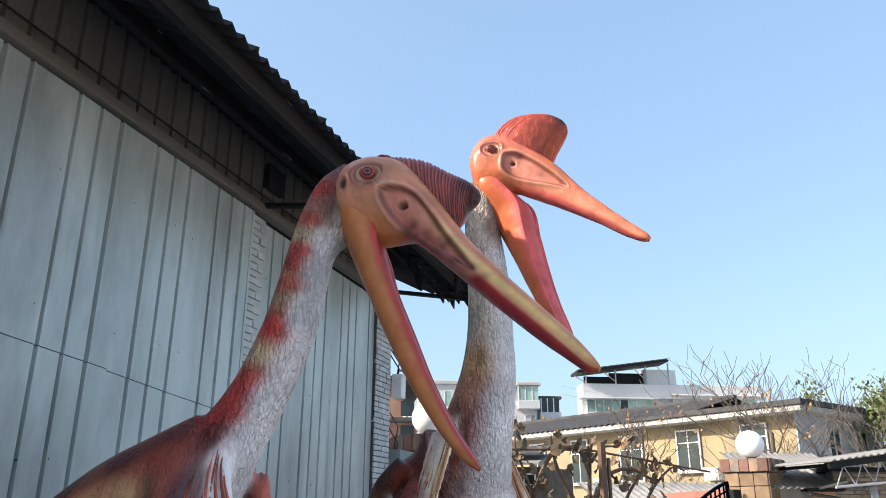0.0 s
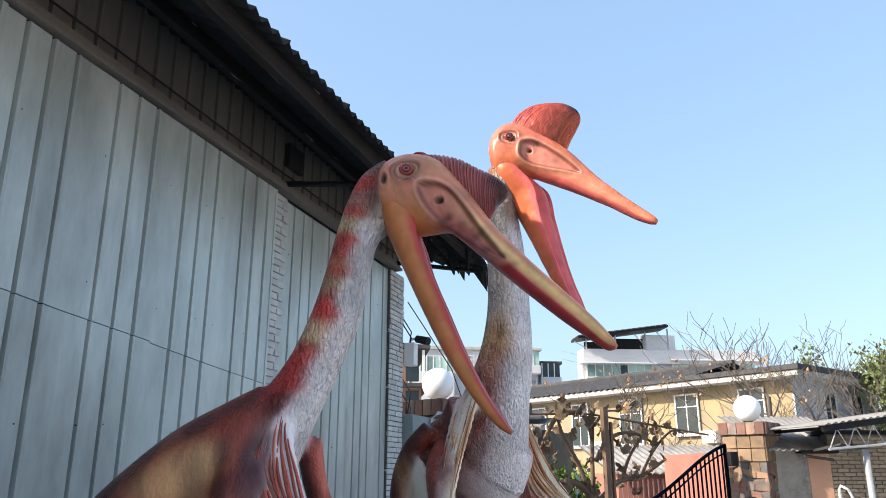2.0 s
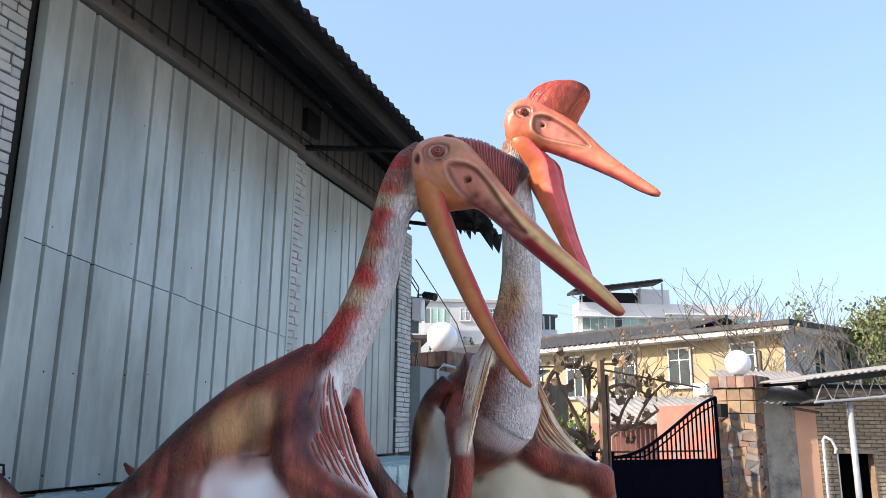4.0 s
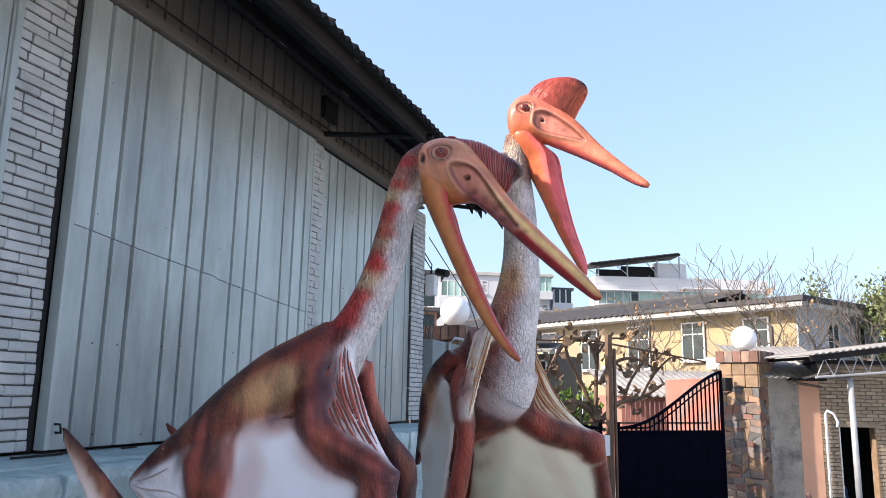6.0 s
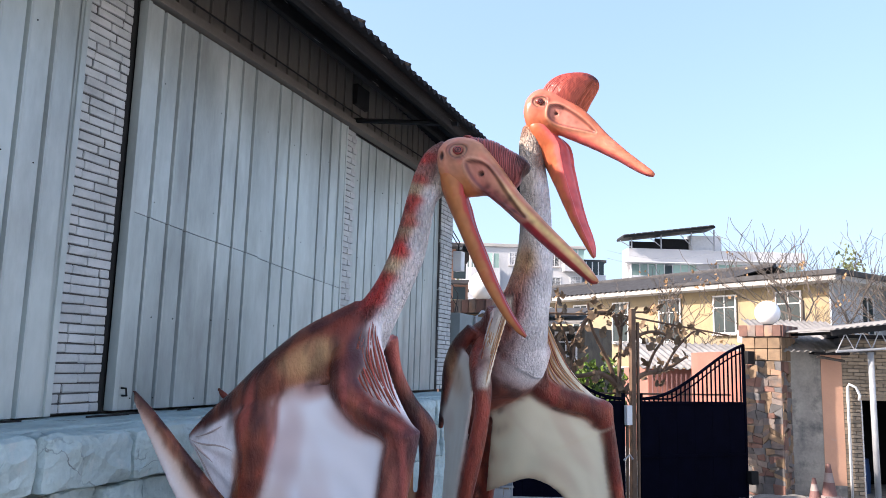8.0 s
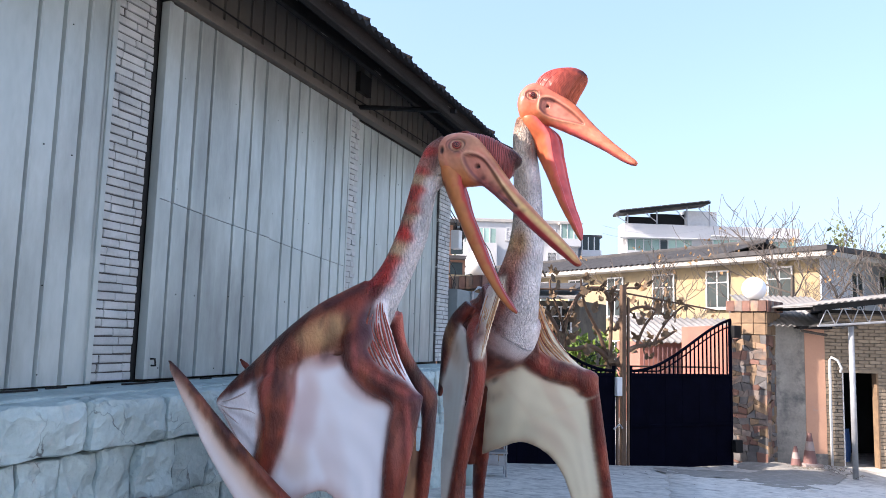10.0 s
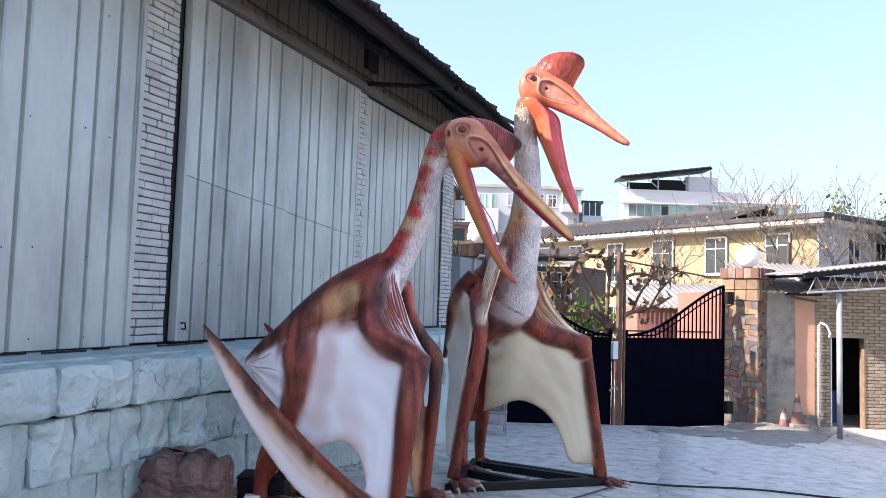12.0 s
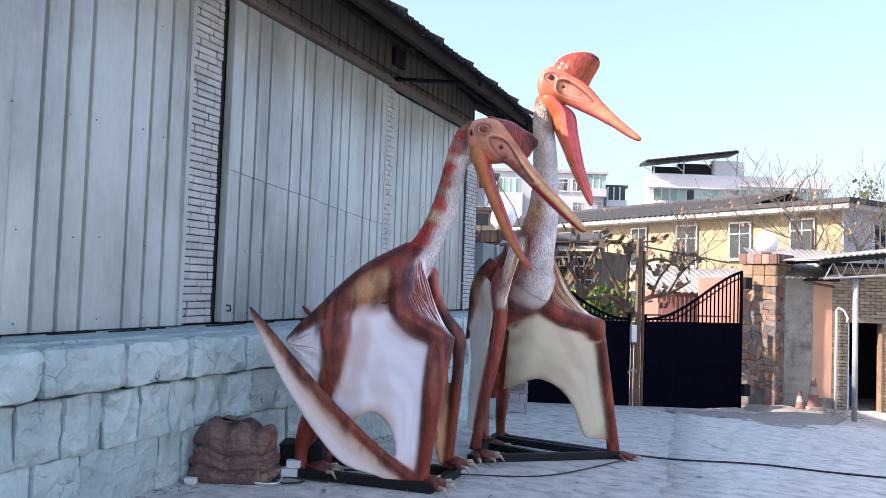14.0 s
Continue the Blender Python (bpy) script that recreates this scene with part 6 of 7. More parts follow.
def skin_material(name, bump=0.5, rough=0.5, stretch=(1, 1, 0.22), scale=42.0):
    m = bpy.data.materials.new(name)
    m.use_nodes = True
    nt = m.node_tree
    n, link = nt.nodes, nt.links.new
    bsdf = n["Principled BSDF"]
    at = n.new("ShaderNodeAttribute")
    at.attribute_name = "paint"
    co = n.new("ShaderNodeTexCoord")
    mp = n.new("ShaderNodeMapping")
    mp.inputs["Scale"].default_value = stretch
    link(co.outputs["Object"], mp.inputs[0])
    crease = n.new("ShaderNodeTexNoise")
    crease.inputs["Scale"].default_value, crease.inputs["Detail"].default_value, crease.inputs["Distortion"].default_value = scale * 0.3, 4, 1.2
    link(mp.outputs[0], crease.inputs["Vector"])
    warp = n.new("ShaderNodeVectorMath")
    warp.operation = "MULTIPLY_ADD"
    link(crease.outputs["Color"], warp.inputs[0])
    warp.inputs[1].default_value = (0.035, 0.035, 0.035)
    link(mp.outputs[0], warp.inputs[2])
    flake = n.new("ShaderNodeTexVoronoi")
    flake.inputs["Scale"].default_value = scale * 0.62
    link(warp.outputs[0], flake.inputs["Vector"])
    both = n.new("ShaderNodeMath")
    both.operation = "MULTIPLY_ADD"
    link(flake.outputs["Distance"], both.inputs[0])
    both.inputs[1].default_value = -0.9
    link(crease.outputs[0], both.inputs[2])
    blot = n.new("ShaderNodeTexNoise")
    blot.inputs["Scale"].default_value, blot.inputs["Detail"].default_value = 5.0, 5
    link(co.outputs["Object"], blot.inputs["Vector"])
    r1 = n.new("ShaderNodeMapRange")
    r1.inputs[1].default_value, r1.inputs[2].default_value, r1.inputs[3].default_value, r1.inputs[4].default_value = 0.40, 0.85, 1.03, 0.74
    link(flake.outputs["Distance"], r1.inputs[0])
    r2 = n.new("ShaderNodeMapRange")
    r2.inputs[1].default_value, r2.inputs[2].default_value, r2.inputs[3].default_value, r2.inputs[4].default_value = 0.32, 0.68, 0.72, 1.18
    link(blot.outputs[0], r2.inputs[0])
    keep = n.new("ShaderNodeMix")
    link(at.outputs["Alpha"], keep.inputs["Factor"])
    keep.inputs["A"].default_value = 1.0
    link(r1.outputs[0], keep.inputs["B"])
    mul = n.new("ShaderNodeMath")
    mul.operation = "MULTIPLY"
    link(keep.outputs[0], mul.inputs[0])
    calm = n.new("ShaderNodeMix")
    link(at.outputs["Alpha"], calm.inputs["Factor"])
    calm.inputs["A"].default_value = 1.0
    link(r2.outputs[0], calm.inputs["B"])
    link(calm.outputs[0], mul.inputs[1])
    hs = n.new("ShaderNodeHueSaturation")
    link(at.outputs["Color"], hs.inputs["Color"])
    link(mul.outputs[0], hs.inputs["Value"])
    link(hs.outputs[0], bsdf.inputs["Base Color"])
    bp = n.new("ShaderNodeBump")
    bp.inputs["Strength"].default_value, bp.inputs["Distance"].default_value = bump, 0.022
    link(both.outputs[0], bp.inputs["Height"])
    bs = n.new("ShaderNodeMath")
    bs.operation = "MULTIPLY"
    link(at.outputs["Alpha"], bs.inputs[0])
    bs.inputs[1].default_value = bump
    link(bs.outputs[0], bp.inputs["Strength"])
    link(bp.outputs[0], bsdf.inputs["Normal"])
    bsdf.inputs["Roughness"].default_value = rough
    bsdf.inputs["Specular IOR Level"].default_value = 0.3
    return m


M_SKIN = skin_material("furrowed_statue_skin", 1.0, 0.34, (1, 1, 0.42), scale=112.0)
M_BEAK = skin_material("smooth_painted_beak", 0.45, 0.36, (1, 1, 0.6), 34.0)
M_CLAW = mat("pale_claw", (0.50, 0.40, 0.33), (0.34, 0.25, 0.20), 0.4)
M_EYE = mat("painted_eye", (0.30, 0.06, 0.05), (0.20, 0.04, 0.035), 0.15)
M_PUPIL = mat("dark_pupil", (0.02, 0.015, 0.015), (0.015, 0.01, 0.01), 0.15)


def catmull(rows, t):
    i = min(int(t), len(rows) - 2)
    u = t - i
    p0, p1, p2, p3 = rows[max(i - 1, 0)], rows[i], rows[i + 1], rows[min(i + 2, len(rows) - 1)]
    return 0.5 * (2 * p1 + (p2 - p0) * u + (2 * p0 - 5 * p1 + 4 * p2 - p3) * u * u + (3 * p1 - p0 - 3 * p2 + p3) * u ** 3)


class Shell:
    """Collects vertices, faces, paint and material numbers of one statue."""
    def __init__(self):
        self.v, self.f, self.c, self.m = [], [], [], []
        self.par = []

    def loft(self, rows, steps=10, sides=26, square=1.0, ridges=0, slot=0, flat_b=1.0, sharp=0.5, fur=0.7, bias=0.0, flutes=0, twist=0.0, trough=0.0, cut=0.07):
        """A tube whose outline passes through the two edge points of every station."""
        num = np.array([r[:6] for r in rows], float)
        col = np.array([SKIN[r[6]] + SKIN[r[7]] for r in rows], float)
        n = (len(rows) - 1) * steps + 1
        base = len(self.v)
        mids = []
        st = []
        t_of = []
        for k in range(n):
            t = k / steps
            t_of.append(t)
            a = catmull(num, t)
            i = min(int(t), len(rows) - 2)
            u = t - i
            u = u * u * (3 - 2 * u)
            c = col[i] * (1 - u) + col[i + 1] * u
            st.append((a, c))
            mids.append(Vector(((a[0] + a[2]) / 2, a[4], (a[1] + a[3]) / 2)))
        for k, (a, c) in enumerate(st):
            ax = (mids[min(k + 1, n - 1)] - mids[max(k - 1, 0)]).normalized()
            h = Vector((a[0] - a[2], 0, a[1] - a[3])) / 2
            lat = ax.cross(h)
            lat = lat.normalized() if lat.length > 1e-6 else Vector((0, 1, 0))
            w = max(a[5], 0.004)
            if twist:
                tw = radians(twist) * min(1.0, k / (n * 0.3))
                lw = h.length
                h, lat = h * math.cos(tw) + lat * lw * math.sin(tw), lat * math.cos(tw) - h / max(lw, 1e-6) * math.sin(tw)
            groove = 0.0
            if ridges:
                groove = 0.5 + 0.5 * math.cos(2 * math.pi * ridges * k / (n - 1) + 0.6 * math.sin(k * 0.37))
            for q in range(sides):
                th = 2 * math.pi * q / sides
                cs, sn = math.cos(th), math.sin(th)
                if flutes:
                    groove = (0.5 + 0.5 * math.cos(2 * math.pi * flutes * (0.5 + 0.5 * cs) + 0.5 * math.sin(k * 0.11))) * min(1.0, 3 * abs(sn))
                cs2 = math.copysign(abs(cs) ** (square if cs > 0 else square * flat_b), cs)
                sn2 = math.copysign(abs(sn) ** square, sn)
                g = 1 - cut * groove
                if trough and cs < -0.5:
                    dip = min(1.0, (-0.5 - cs) / 0.4)
                    cs2 += trough * dip * dip * (3 - 2 * dip)
                self.v.append(mids[k] + h * cs2 * g + lat * w * sn2 * (1 - 0.10 * groove))
                self.par.append((t_of[k], cs, sn, *lat))
                s = min(max((0.5 + 0.5 * cs + bias - 0.5 + sharp + 0.08 * noise.noise(mids[k] * 9)) / (2 * sharp), 0), 1)
                s = s * s * (3 - 2 * s)
                cc = c[:3] * s + c[3:] * (1 - s)
                self.c.append((*(cc * (1 - (0.30 if cut < 0.1 else 0.62) * groove)), fur))
        for k in range(n - 1):
            for q in range(sides):
                q2 = (q + 1) % sides
                self.f.append((base + k * sides + q, base + k * sides + q2, base + (k + 1) * sides + q2, base + (k + 1) * sides + q))
                self.m.append(slot)
        self.f.append(tuple(range(base, base + sides))[::-1])
        self.f.append(tuple(range(base + (n - 1) * sides, base + n * sides)))
        self.m += [slot, slot]

    def web(self, ca, cb, up, lo, thick=0.017, folds=0.0, steps=8, across=22, slot=0, edge=None):
        """A skin sheet ruled between two edge curves."""
        up, lo = np.array(up, float), np.array(lo, float)
        n = (len(up) - 1) * steps + 1
        a, b = np.array(SKIN[ca]), np.array(SKIN[cb])
        pts = []
        for k in range(n):
            p, q = catmull(up, k / steps), catmull(lo, k / steps)
            pts.append([p + (q - p) * (j / across) for j in range(across + 1)])
        pts = np.array(pts)
        du = np.gradient(pts, axis=0)
        dv = np.gradient(pts, axis=1)
        nn = np.cross(du, dv)
        ln = np.linalg.norm(nn, axis=2, keepdims=True)
        nn = nn / np.maximum(ln, 1e-6)
        base = len(self.v)
        for side in (1, -1):
            for k in range(n):
                for j in range(across + 1):
                    e = math.sin(math.pi * min(max(j / across, 0.0), 1.0)) ** 0.5
                    wob = folds * math.sin(j * 1.15 + 0.8 * math.sin(k * 0.2)) * e + folds * 0.7 * noise.noise(Vector((k * 0.21, j * 0.16, 3.1)))
                    self.v.append(Vector(pts[k, j] + nn[k, j] * (side * thick + wob)))
                    s = j / across
                    cc = a * (1 - s) + b * s
                    if edge is not None:
                        d = min(j / across, 1 - j / across, k / (n - 1), 1 - k / (n - 1))
                        d = max(0.0, 1 - d / 0.12 + 0.5 * noise.noise(Vector((k * 0.3, j * 0.3, 7))))
                        d = min(d, 1.0) * edge[1]
                        cc = cc * (1 - d) + np.array(SKIN[edge[0]]) * d
                    self.c.append((*cc, 0.0 if folds < 0.0036 else (0.05 if folds < 0.01 else 0.25)))
        m = across + 1
        off = n * m
        for k in range(n - 1):
            for j in range(across):
                i = base + k * m + j
                self.f.append((i, i + 1, i + m + 1, i + m))
                self.f.append((i + off, i + off + m, i + off + m + 1, i + off + 1))
                self.m += [slot, slot]
        rim = [base + k * m for k in range(n)] + [base + (n - 1) * m + j for j in range(1, m)] + [base + k * m + across for k in range(n - 2, -1, -1)] + [base + j for j in range(across - 1, 0, -1)]
        for i, j in zip(rim, rim[1:] + rim[:1]):
            self.f.append((i, i + off, j + off, j))
            self.m.append(slot)

    def strands(self, up, lo, n, paint, r=0.006, off=-0.027):
        """Pleats that run along a web."""
        up, lo = np.array(up, float), np.array(lo, float)
        m = (len(up) - 1) * 6
        for i in range(n):
            q = 0.08 + 0.84 * (i + random.uniform(-0.2, 0.2)) / max(n - 1, 1)
            a, b = sorted((random.uniform(0, 0.25), random.uniform(0.65, 1.0)))
            pts = []
            for k in range(int(a * m), int(b * m) + 1):
                p, w = catmull(up, k / 6), catmull(lo, k / 6)
                v = Vector(p + (w - p) * min(max(q + 0.03 * math.sin(k * 0.5 + i), 0), 1))
                pts.append(v + Vector((0, off + 0.004 * math.sin(k * 0.9 + i), 0)))
            c = len(pts)
            self.rod(pts, [0.001 + r * math.sin(math.pi * min(max(k / (c - 1), 0.03), 0.97)) for k in range(c)], paint, 0, 6)

    def rod(self, pts, radii, paint, slot=1, sides=10):
        bm = bmesh.new()
        tube(bm, pts, radii, sides)
        self.take(bm, paint, slot)

    def blob(self, c, r, squash, paint, slot=1, seg=18):
        bm = bmesh.new()
        ball(bm, c, r, seg, 12, squash)
        self.take(bm, paint, slot)

    def take(self, bm, paint, slot):
        base = len(self.v)
        bm.verts.index_update()
        for v in bm.verts:
            self.v.append(v.co.copy())
            self.c.append((*(SKIN.get(paint, (0.5, 0.5, 0.5)) if isinstance(paint, str) else paint), 0.3))
        for f in bm.faces:
            self.f.append(tuple(base + v.index for v in f.verts))
            self.m.append(slot)
        bm.free()

    def fused(self, voxel=0.014, spots=()):
        """The same skin as one welded, softened surface, the paint carried over."""
        me = bpy.data.meshes.new("raw")
        me.from_pydata(self.v, [], self.f)
        bm = bmesh.new()
        bm.from_mesh(me)
        bmesh.ops.recalc_face_normals(bm, faces=bm.faces)
        bm.to_mesh(me)
        bm.free()
        ob = new("raw", me)
        rm = ob.modifiers.new("weld", "REMESH")
        rm.mode, rm.voxel_size, rm.adaptivity = "VOXEL", voxel, 0.0
        sm = ob.modifiers.new("soft", "SMOOTH")
        sm.iterations, sm.factor = 4, 0.5
        res = bpy.data.meshes.new_from_object(ob.evaluated_get(bpy.context.evaluated_depsgraph_get()))
        tree = kdtree.KDTree(len(self.v))
        for i, v in enumerate(self.v):
            tree.insert(v, i)
        tree.balance()
        out = Shell()
        out.v = [v.co.copy() for v in res.vertices]
        for v in out.v:
            acc, tot = Vector((0, 0, 0, 0)), 0.0
            for _, i, d in tree.find_n(v, 6):
                w = 1 / (d + 0.004) ** 2
                acc += Vector(self.c[i]) * w
                tot += w
            out.c.append(tuple(acc / tot))
        ed = np.empty(len(res.edges) * 2, np.int32)
        res.edges.foreach_get("vertices", ed)
        ed = ed.reshape(-1, 2)
        arr = np.array(out.c)
        deg = np.bincount(ed.ravel(), minlength=len(arr))[:, None]
        for _ in range(3):
            acc = np.zeros_like(arr)
            np.add.at(acc, ed[:, 0], arr[ed[:, 1]])
            np.add.at(acc, ed[:, 1], arr[ed[:, 0]])
            arr = 0.35 * arr + 0.65 * acc / np.maximum(deg, 1)
        pos = np.array([tuple(v) for v in out.v])
        for x, z, rx, rz, tilt, name, amount in spots:
            c, s_ = math.cos(radians(tilt)), math.sin(radians(tilt))
            u, v = pos[:, 0] - x, pos[:, 2] - z
            d = ((u * c + v * s_) / rx) ** 2 + ((-u * s_ + v * c) / rz) ** 2
            wgt = (np.exp(-d * d) * amount)[:, None]
            arr[:, :3] = arr[:, :3] * (1 - wgt) + np.array(SKIN[name]) * wgt
        # airbrushed mottling on the coloured hide, faint stains on the pale skins
        pale = soft_step(arr[:, :3].min(axis=1), 0.22, 0.5)
        for sc, amount, low, paint in ((4.5, 0.62, -0.05, "dk"), (9.0, 0.30, 0.06, "orr"), (17.0, 0.40, 0.02, "dk")):
            g = np.array([noise.noise(Vector((v.x * sc * 1.3, v.y * sc, v.z * sc * 0.45))) for v in out.v])
            wgt = (soft_step(g, low, 0.45) * amount * (1 - pale))[:, None]
            arr[:, :3] = arr[:, :3] * (1 - wgt) + np.array(SKIN[paint]) * wgt
        g = np.array([noise.noise(Vector((v.x * 5 + v.z * 3, v.y * 4, v.z * 2.0))) for v in out.v])
        wgt = (soft_step(g, 0.1, 0.6) * 0.22 * pale)[:, None]
        arr[:, :3] = arr[:, :3] * (1 - wgt) + np.array(SKIN["tn2"]) * wgt
        out.c = [tuple(q) for q in arr]
        out.f = [tuple(p.vertices) for p in res.polygons]
        out.m = [0] * len(out.f)
        bpy.data.objects.remove(ob)
        bpy.data.meshes.remove(me)
        bpy.data.meshes.remove(res)
        return out

    def add(self, other):
        base = len(self.v)
        self.v += other.v
        self.c += other.c
        self.f += [tuple(base + i for i in f) for f in other.f]
        self.m += other.m

    def build(self, name, at, materials):
        me = bpy.data.meshes.new(name)
        me.from_pydata(self.v, [], self.f)
        col = me.color_attributes.new("paint", "FLOAT_COLOR", "POINT")
        col.data.foreach_set("color", np.array(self.c, np.float32).ravel())
        me.polygons.foreach_set("material_index", self.m)
        me.polygons.foreach_set("use_smooth", [True] * len(self.f))
        for m in materials:
            me.materials.append(m)
        me.validate()
        ob = new(name, me)
        ob.matrix_world = at
        return ob


def claw_foot(s, c, out, size, n=3, spread=0.9):
    """Toes with curved claws round c, pointing along the angle out (radians in plan)."""
    for i in range(n):
        a = out + (i - (n - 1) / 2) * spread
        d = Vector((math.cos(a), math.sin(a), 0))
        p = Vector(c)
        s.rod([p + Vector((0, 0, 0.05)), p + d * size * 0.55 + Vector((0, 0, 0.055)), p + d * size + Vector((0, 0, 0.03))], [0.034, 0.03, 0.022], (0.125, 0.034, 0.024), 0)
        q = p + d * size + Vector((0, 0, 0.035))
        s.rod([q, q + d * 0.05 + Vector((0, 0, 0.006)), q + d * 0.09 + Vector((0, 0, -0.04))], [0.02, 0.014, 0.003], "wh", 2, 8)


def soft_step(x, a, b):
    q = np.clip((x - a) / (b - a), 0, 1)
    return q * q * (3 - 2 * q)


def carve_head(s, eye, oval, hole, ear, spots, paint):
    """Sinks the eye socket, the snout's long oval and the small openings into a lofted skull, and paints it."""
    pos = np.array([tuple(v) for v in s.v])
    par = np.array(s.par)
    col = np.array(s.c)
    t, cs, sn, lat = par[:, 0], par[:, 1], par[:, 2], par[:, 3:6]
    x, z = pos[:, 0], pos[:, 2]
    flank = soft_step(np.abs(sn), 0.25, 0.6)
    out = np.zeros(len(pos))
    grain = np.array([noise.noise(Vector(v) * 14) for v in s.v])
    fine = np.array([noise.noise(Vector((v[0] * 46, v[1] * 46, v[2] * 46))) for v in s.v])
    def tint(w, c, amount=1.0):
        k = np.clip(w * amount, 0, 1)[:, None]
        col[:, :3] = col[:, :3] * (1 - k) + np.array(SKIN[c] if isinstance(c, str) else c) * k
    paint(tint, t, cs, sn, grain)
    # the long oval
    arr = np.array([(a, b, c) for a, b, c in oval + oval[:3]], float)
    loop = np.array([catmull(arr, 1 + k / 8) for k in range(len(oval) * 8)])[:, (0, 2)]
    near = np.full(len(pos), 9.0)
    inside = np.zeros(len(pos), bool)
    for (ax, az), (bx, bz) in zip(loop, np.roll(loop, -1, 0)):
        ln = max((bx - ax) ** 2 + (bz - az) ** 2, 1e-12)
        q = np.clip(((x - ax) * (bx - ax) + (z - az) * (bz - az)) / ln, 0, 1)
        near = np.minimum(near, np.hypot(x - ax - q * (bx - ax), z - az - q * (bz - az)))
        span = (az > z) != (bz > z)
        inside ^= span & (x < (bx - ax) * (z - az) / ((bz - az) if abs(bz - az) > 1e-9 else 1e-9) + ax)
    d = np.where(inside, near, -near)
    out += flank * (-0.021 * soft_step(d, -0.004, 0.022) + 0.008 * np.exp(-((d + 0.008) / 0.009) ** 2))
    tint(flank * soft_step(d, 0.0, 0.03), "fen", 0.75)
    # Dark wash in the hollows: paint, with recess shade tinted in as well.
    tint(flank * np.exp(-((d - 0.006) / 0.010) ** 2), "lid", 0.85)
    tint(flank * np.exp(-((d + 0.012) / 0.010) ** 2), "rim", 0.45)
    # eye
    r = np.hypot((x - eye[0]) / 1.15, z - eye[1])
    a = np.arctan2(z - eye[1], x - eye[0])
    out += flank * (-0.020 * np.exp(-(r / 0.046) ** 4) + 0.007 * np.exp(-((r - 0.036) / 0.006) ** 2) + 0.006 * np.exp(-((r - 0.053 - 0.006 * np.sin(a * 3)) / 0.008) ** 2))
    tint(flank * np.exp(-(r / 0.062) ** 4), "lid", 0.45)
    tint(flank * np.exp(-((r - 0.043) / 0.006) ** 2), "ink", 0.75)
    tint(flank * np.exp(-((r - 0.058) / 0.005) ** 2) * (0.5 + grain), "ink", 0.6)
    tint(flank * np.exp(-((r - 0.033) / 0.006) ** 2), "rim", 0.7)
    # nostril, ear and soft spots
    for (hx, hz), rx, rz, deep in [(hole, 0.017, 0.013, 0.022)] + ([(ear, 0.012, 0.024, 0.012)] if ear else []):
        q = np.hypot((x - hx) / rx, (z - hz) / rz)
        out += flank * (-deep * np.exp(-q ** 4) + 0.004 * np.exp(-((q - 1.5) / 0.4) ** 2))
        tint(flank * np.exp(-(q / 1.05) ** 4), "ink")
    for hx, hz, rr, am in spots:
        q = np.hypot((x - hx) / rr, (z - hz) / (rr * 0.75)) + 0.5 * grain
        tint(flank * np.exp(-q ** 2), "ink", am)
    out += 0.0035 * grain + 0.0012 * fine
    col[:, :3] *= (1 + 0.30 * grain + 0.12 * fine)[:, None]
    pos += lat * (np.sign(sn) * out)[:, None]
    s.v = [Vector(v) for v in pos]
    s.c = [tuple(np.clip(q, 0, 1)) for q in col]


def eye_ball(s, e):
    c = Vector(e)
    s.blob(c, 0.028, (1.1, 0.55, 0.95), "pkb", 3)
    ring = [c + Vector((0.017 * math.cos(a), -0.0125, 0.015 * math.sin(a))) for a in [2 * math.pi * k / 20 for k in range(21)]]
    s.rod(ring, 0.0028, "dk", 4, 6)
    s.blob(c + Vector((0, -0.0145, 0)), 0.007, (1, 0.3, 1), "dk", 4)


def paint_jaw(s, outer, lip, deep, corner):
    """Airbrushes a jaw: mottled outside, a red lip along the mouth, crimson within."""
    par = np.array(s.par)
    col = np.array(s.c)
    cs = par[:, 1]
    grain = np.array([noise.noise(Vector(v) * 12) + 0.5 * noise.noise(Vector(v) * 31) for v in s.v])
    def tint(w, c, amount=1.0):
        k = np.clip(w * amount, 0, 1)[:, None]
        col[:, :3] = col[:, :3] * (1 - k) + np.array(SKIN[c]) * k
    tint(np.ones(len(col)), outer)
    tint(soft_step(grain, 0.05, 0.5), corner, 0.45)
    tint(soft_step(cs, 0.35, 0.95), corner, 0.4)
    tint(soft_step(-cs + 0.10 * grain, 0.05, 0.42), lip, 0.85)
    tint(soft_step(-cs, 0.62, 0.80), deep)
    tint(soft_step(par[:, 0], par[:, 0].max() - 1.2, par[:, 0].max()), corner, 0.6)
    col[:, :3] *= (1 + 0.24 * grain)[:, None]
    s.v = [v + Vector(p[3:6]) * float(p[2]) * 0.0035 * float(g) for v, p, g in zip(s.v, s.par, grain)]
    s.c = [tuple(np.clip(q, 0, 1)) for q in col]


def on_side(s, p, reach=0.3):
    """The place where the statue's near side lies in front of p."""
    best = min((v for v in s.v if (v.x - p[0]) ** 2 + (v.z - p[2]) ** 2 < 0.0009), key=lambda v: v.y, default=None)
    return (p[0], best.y, p[2]) if best is not None else p


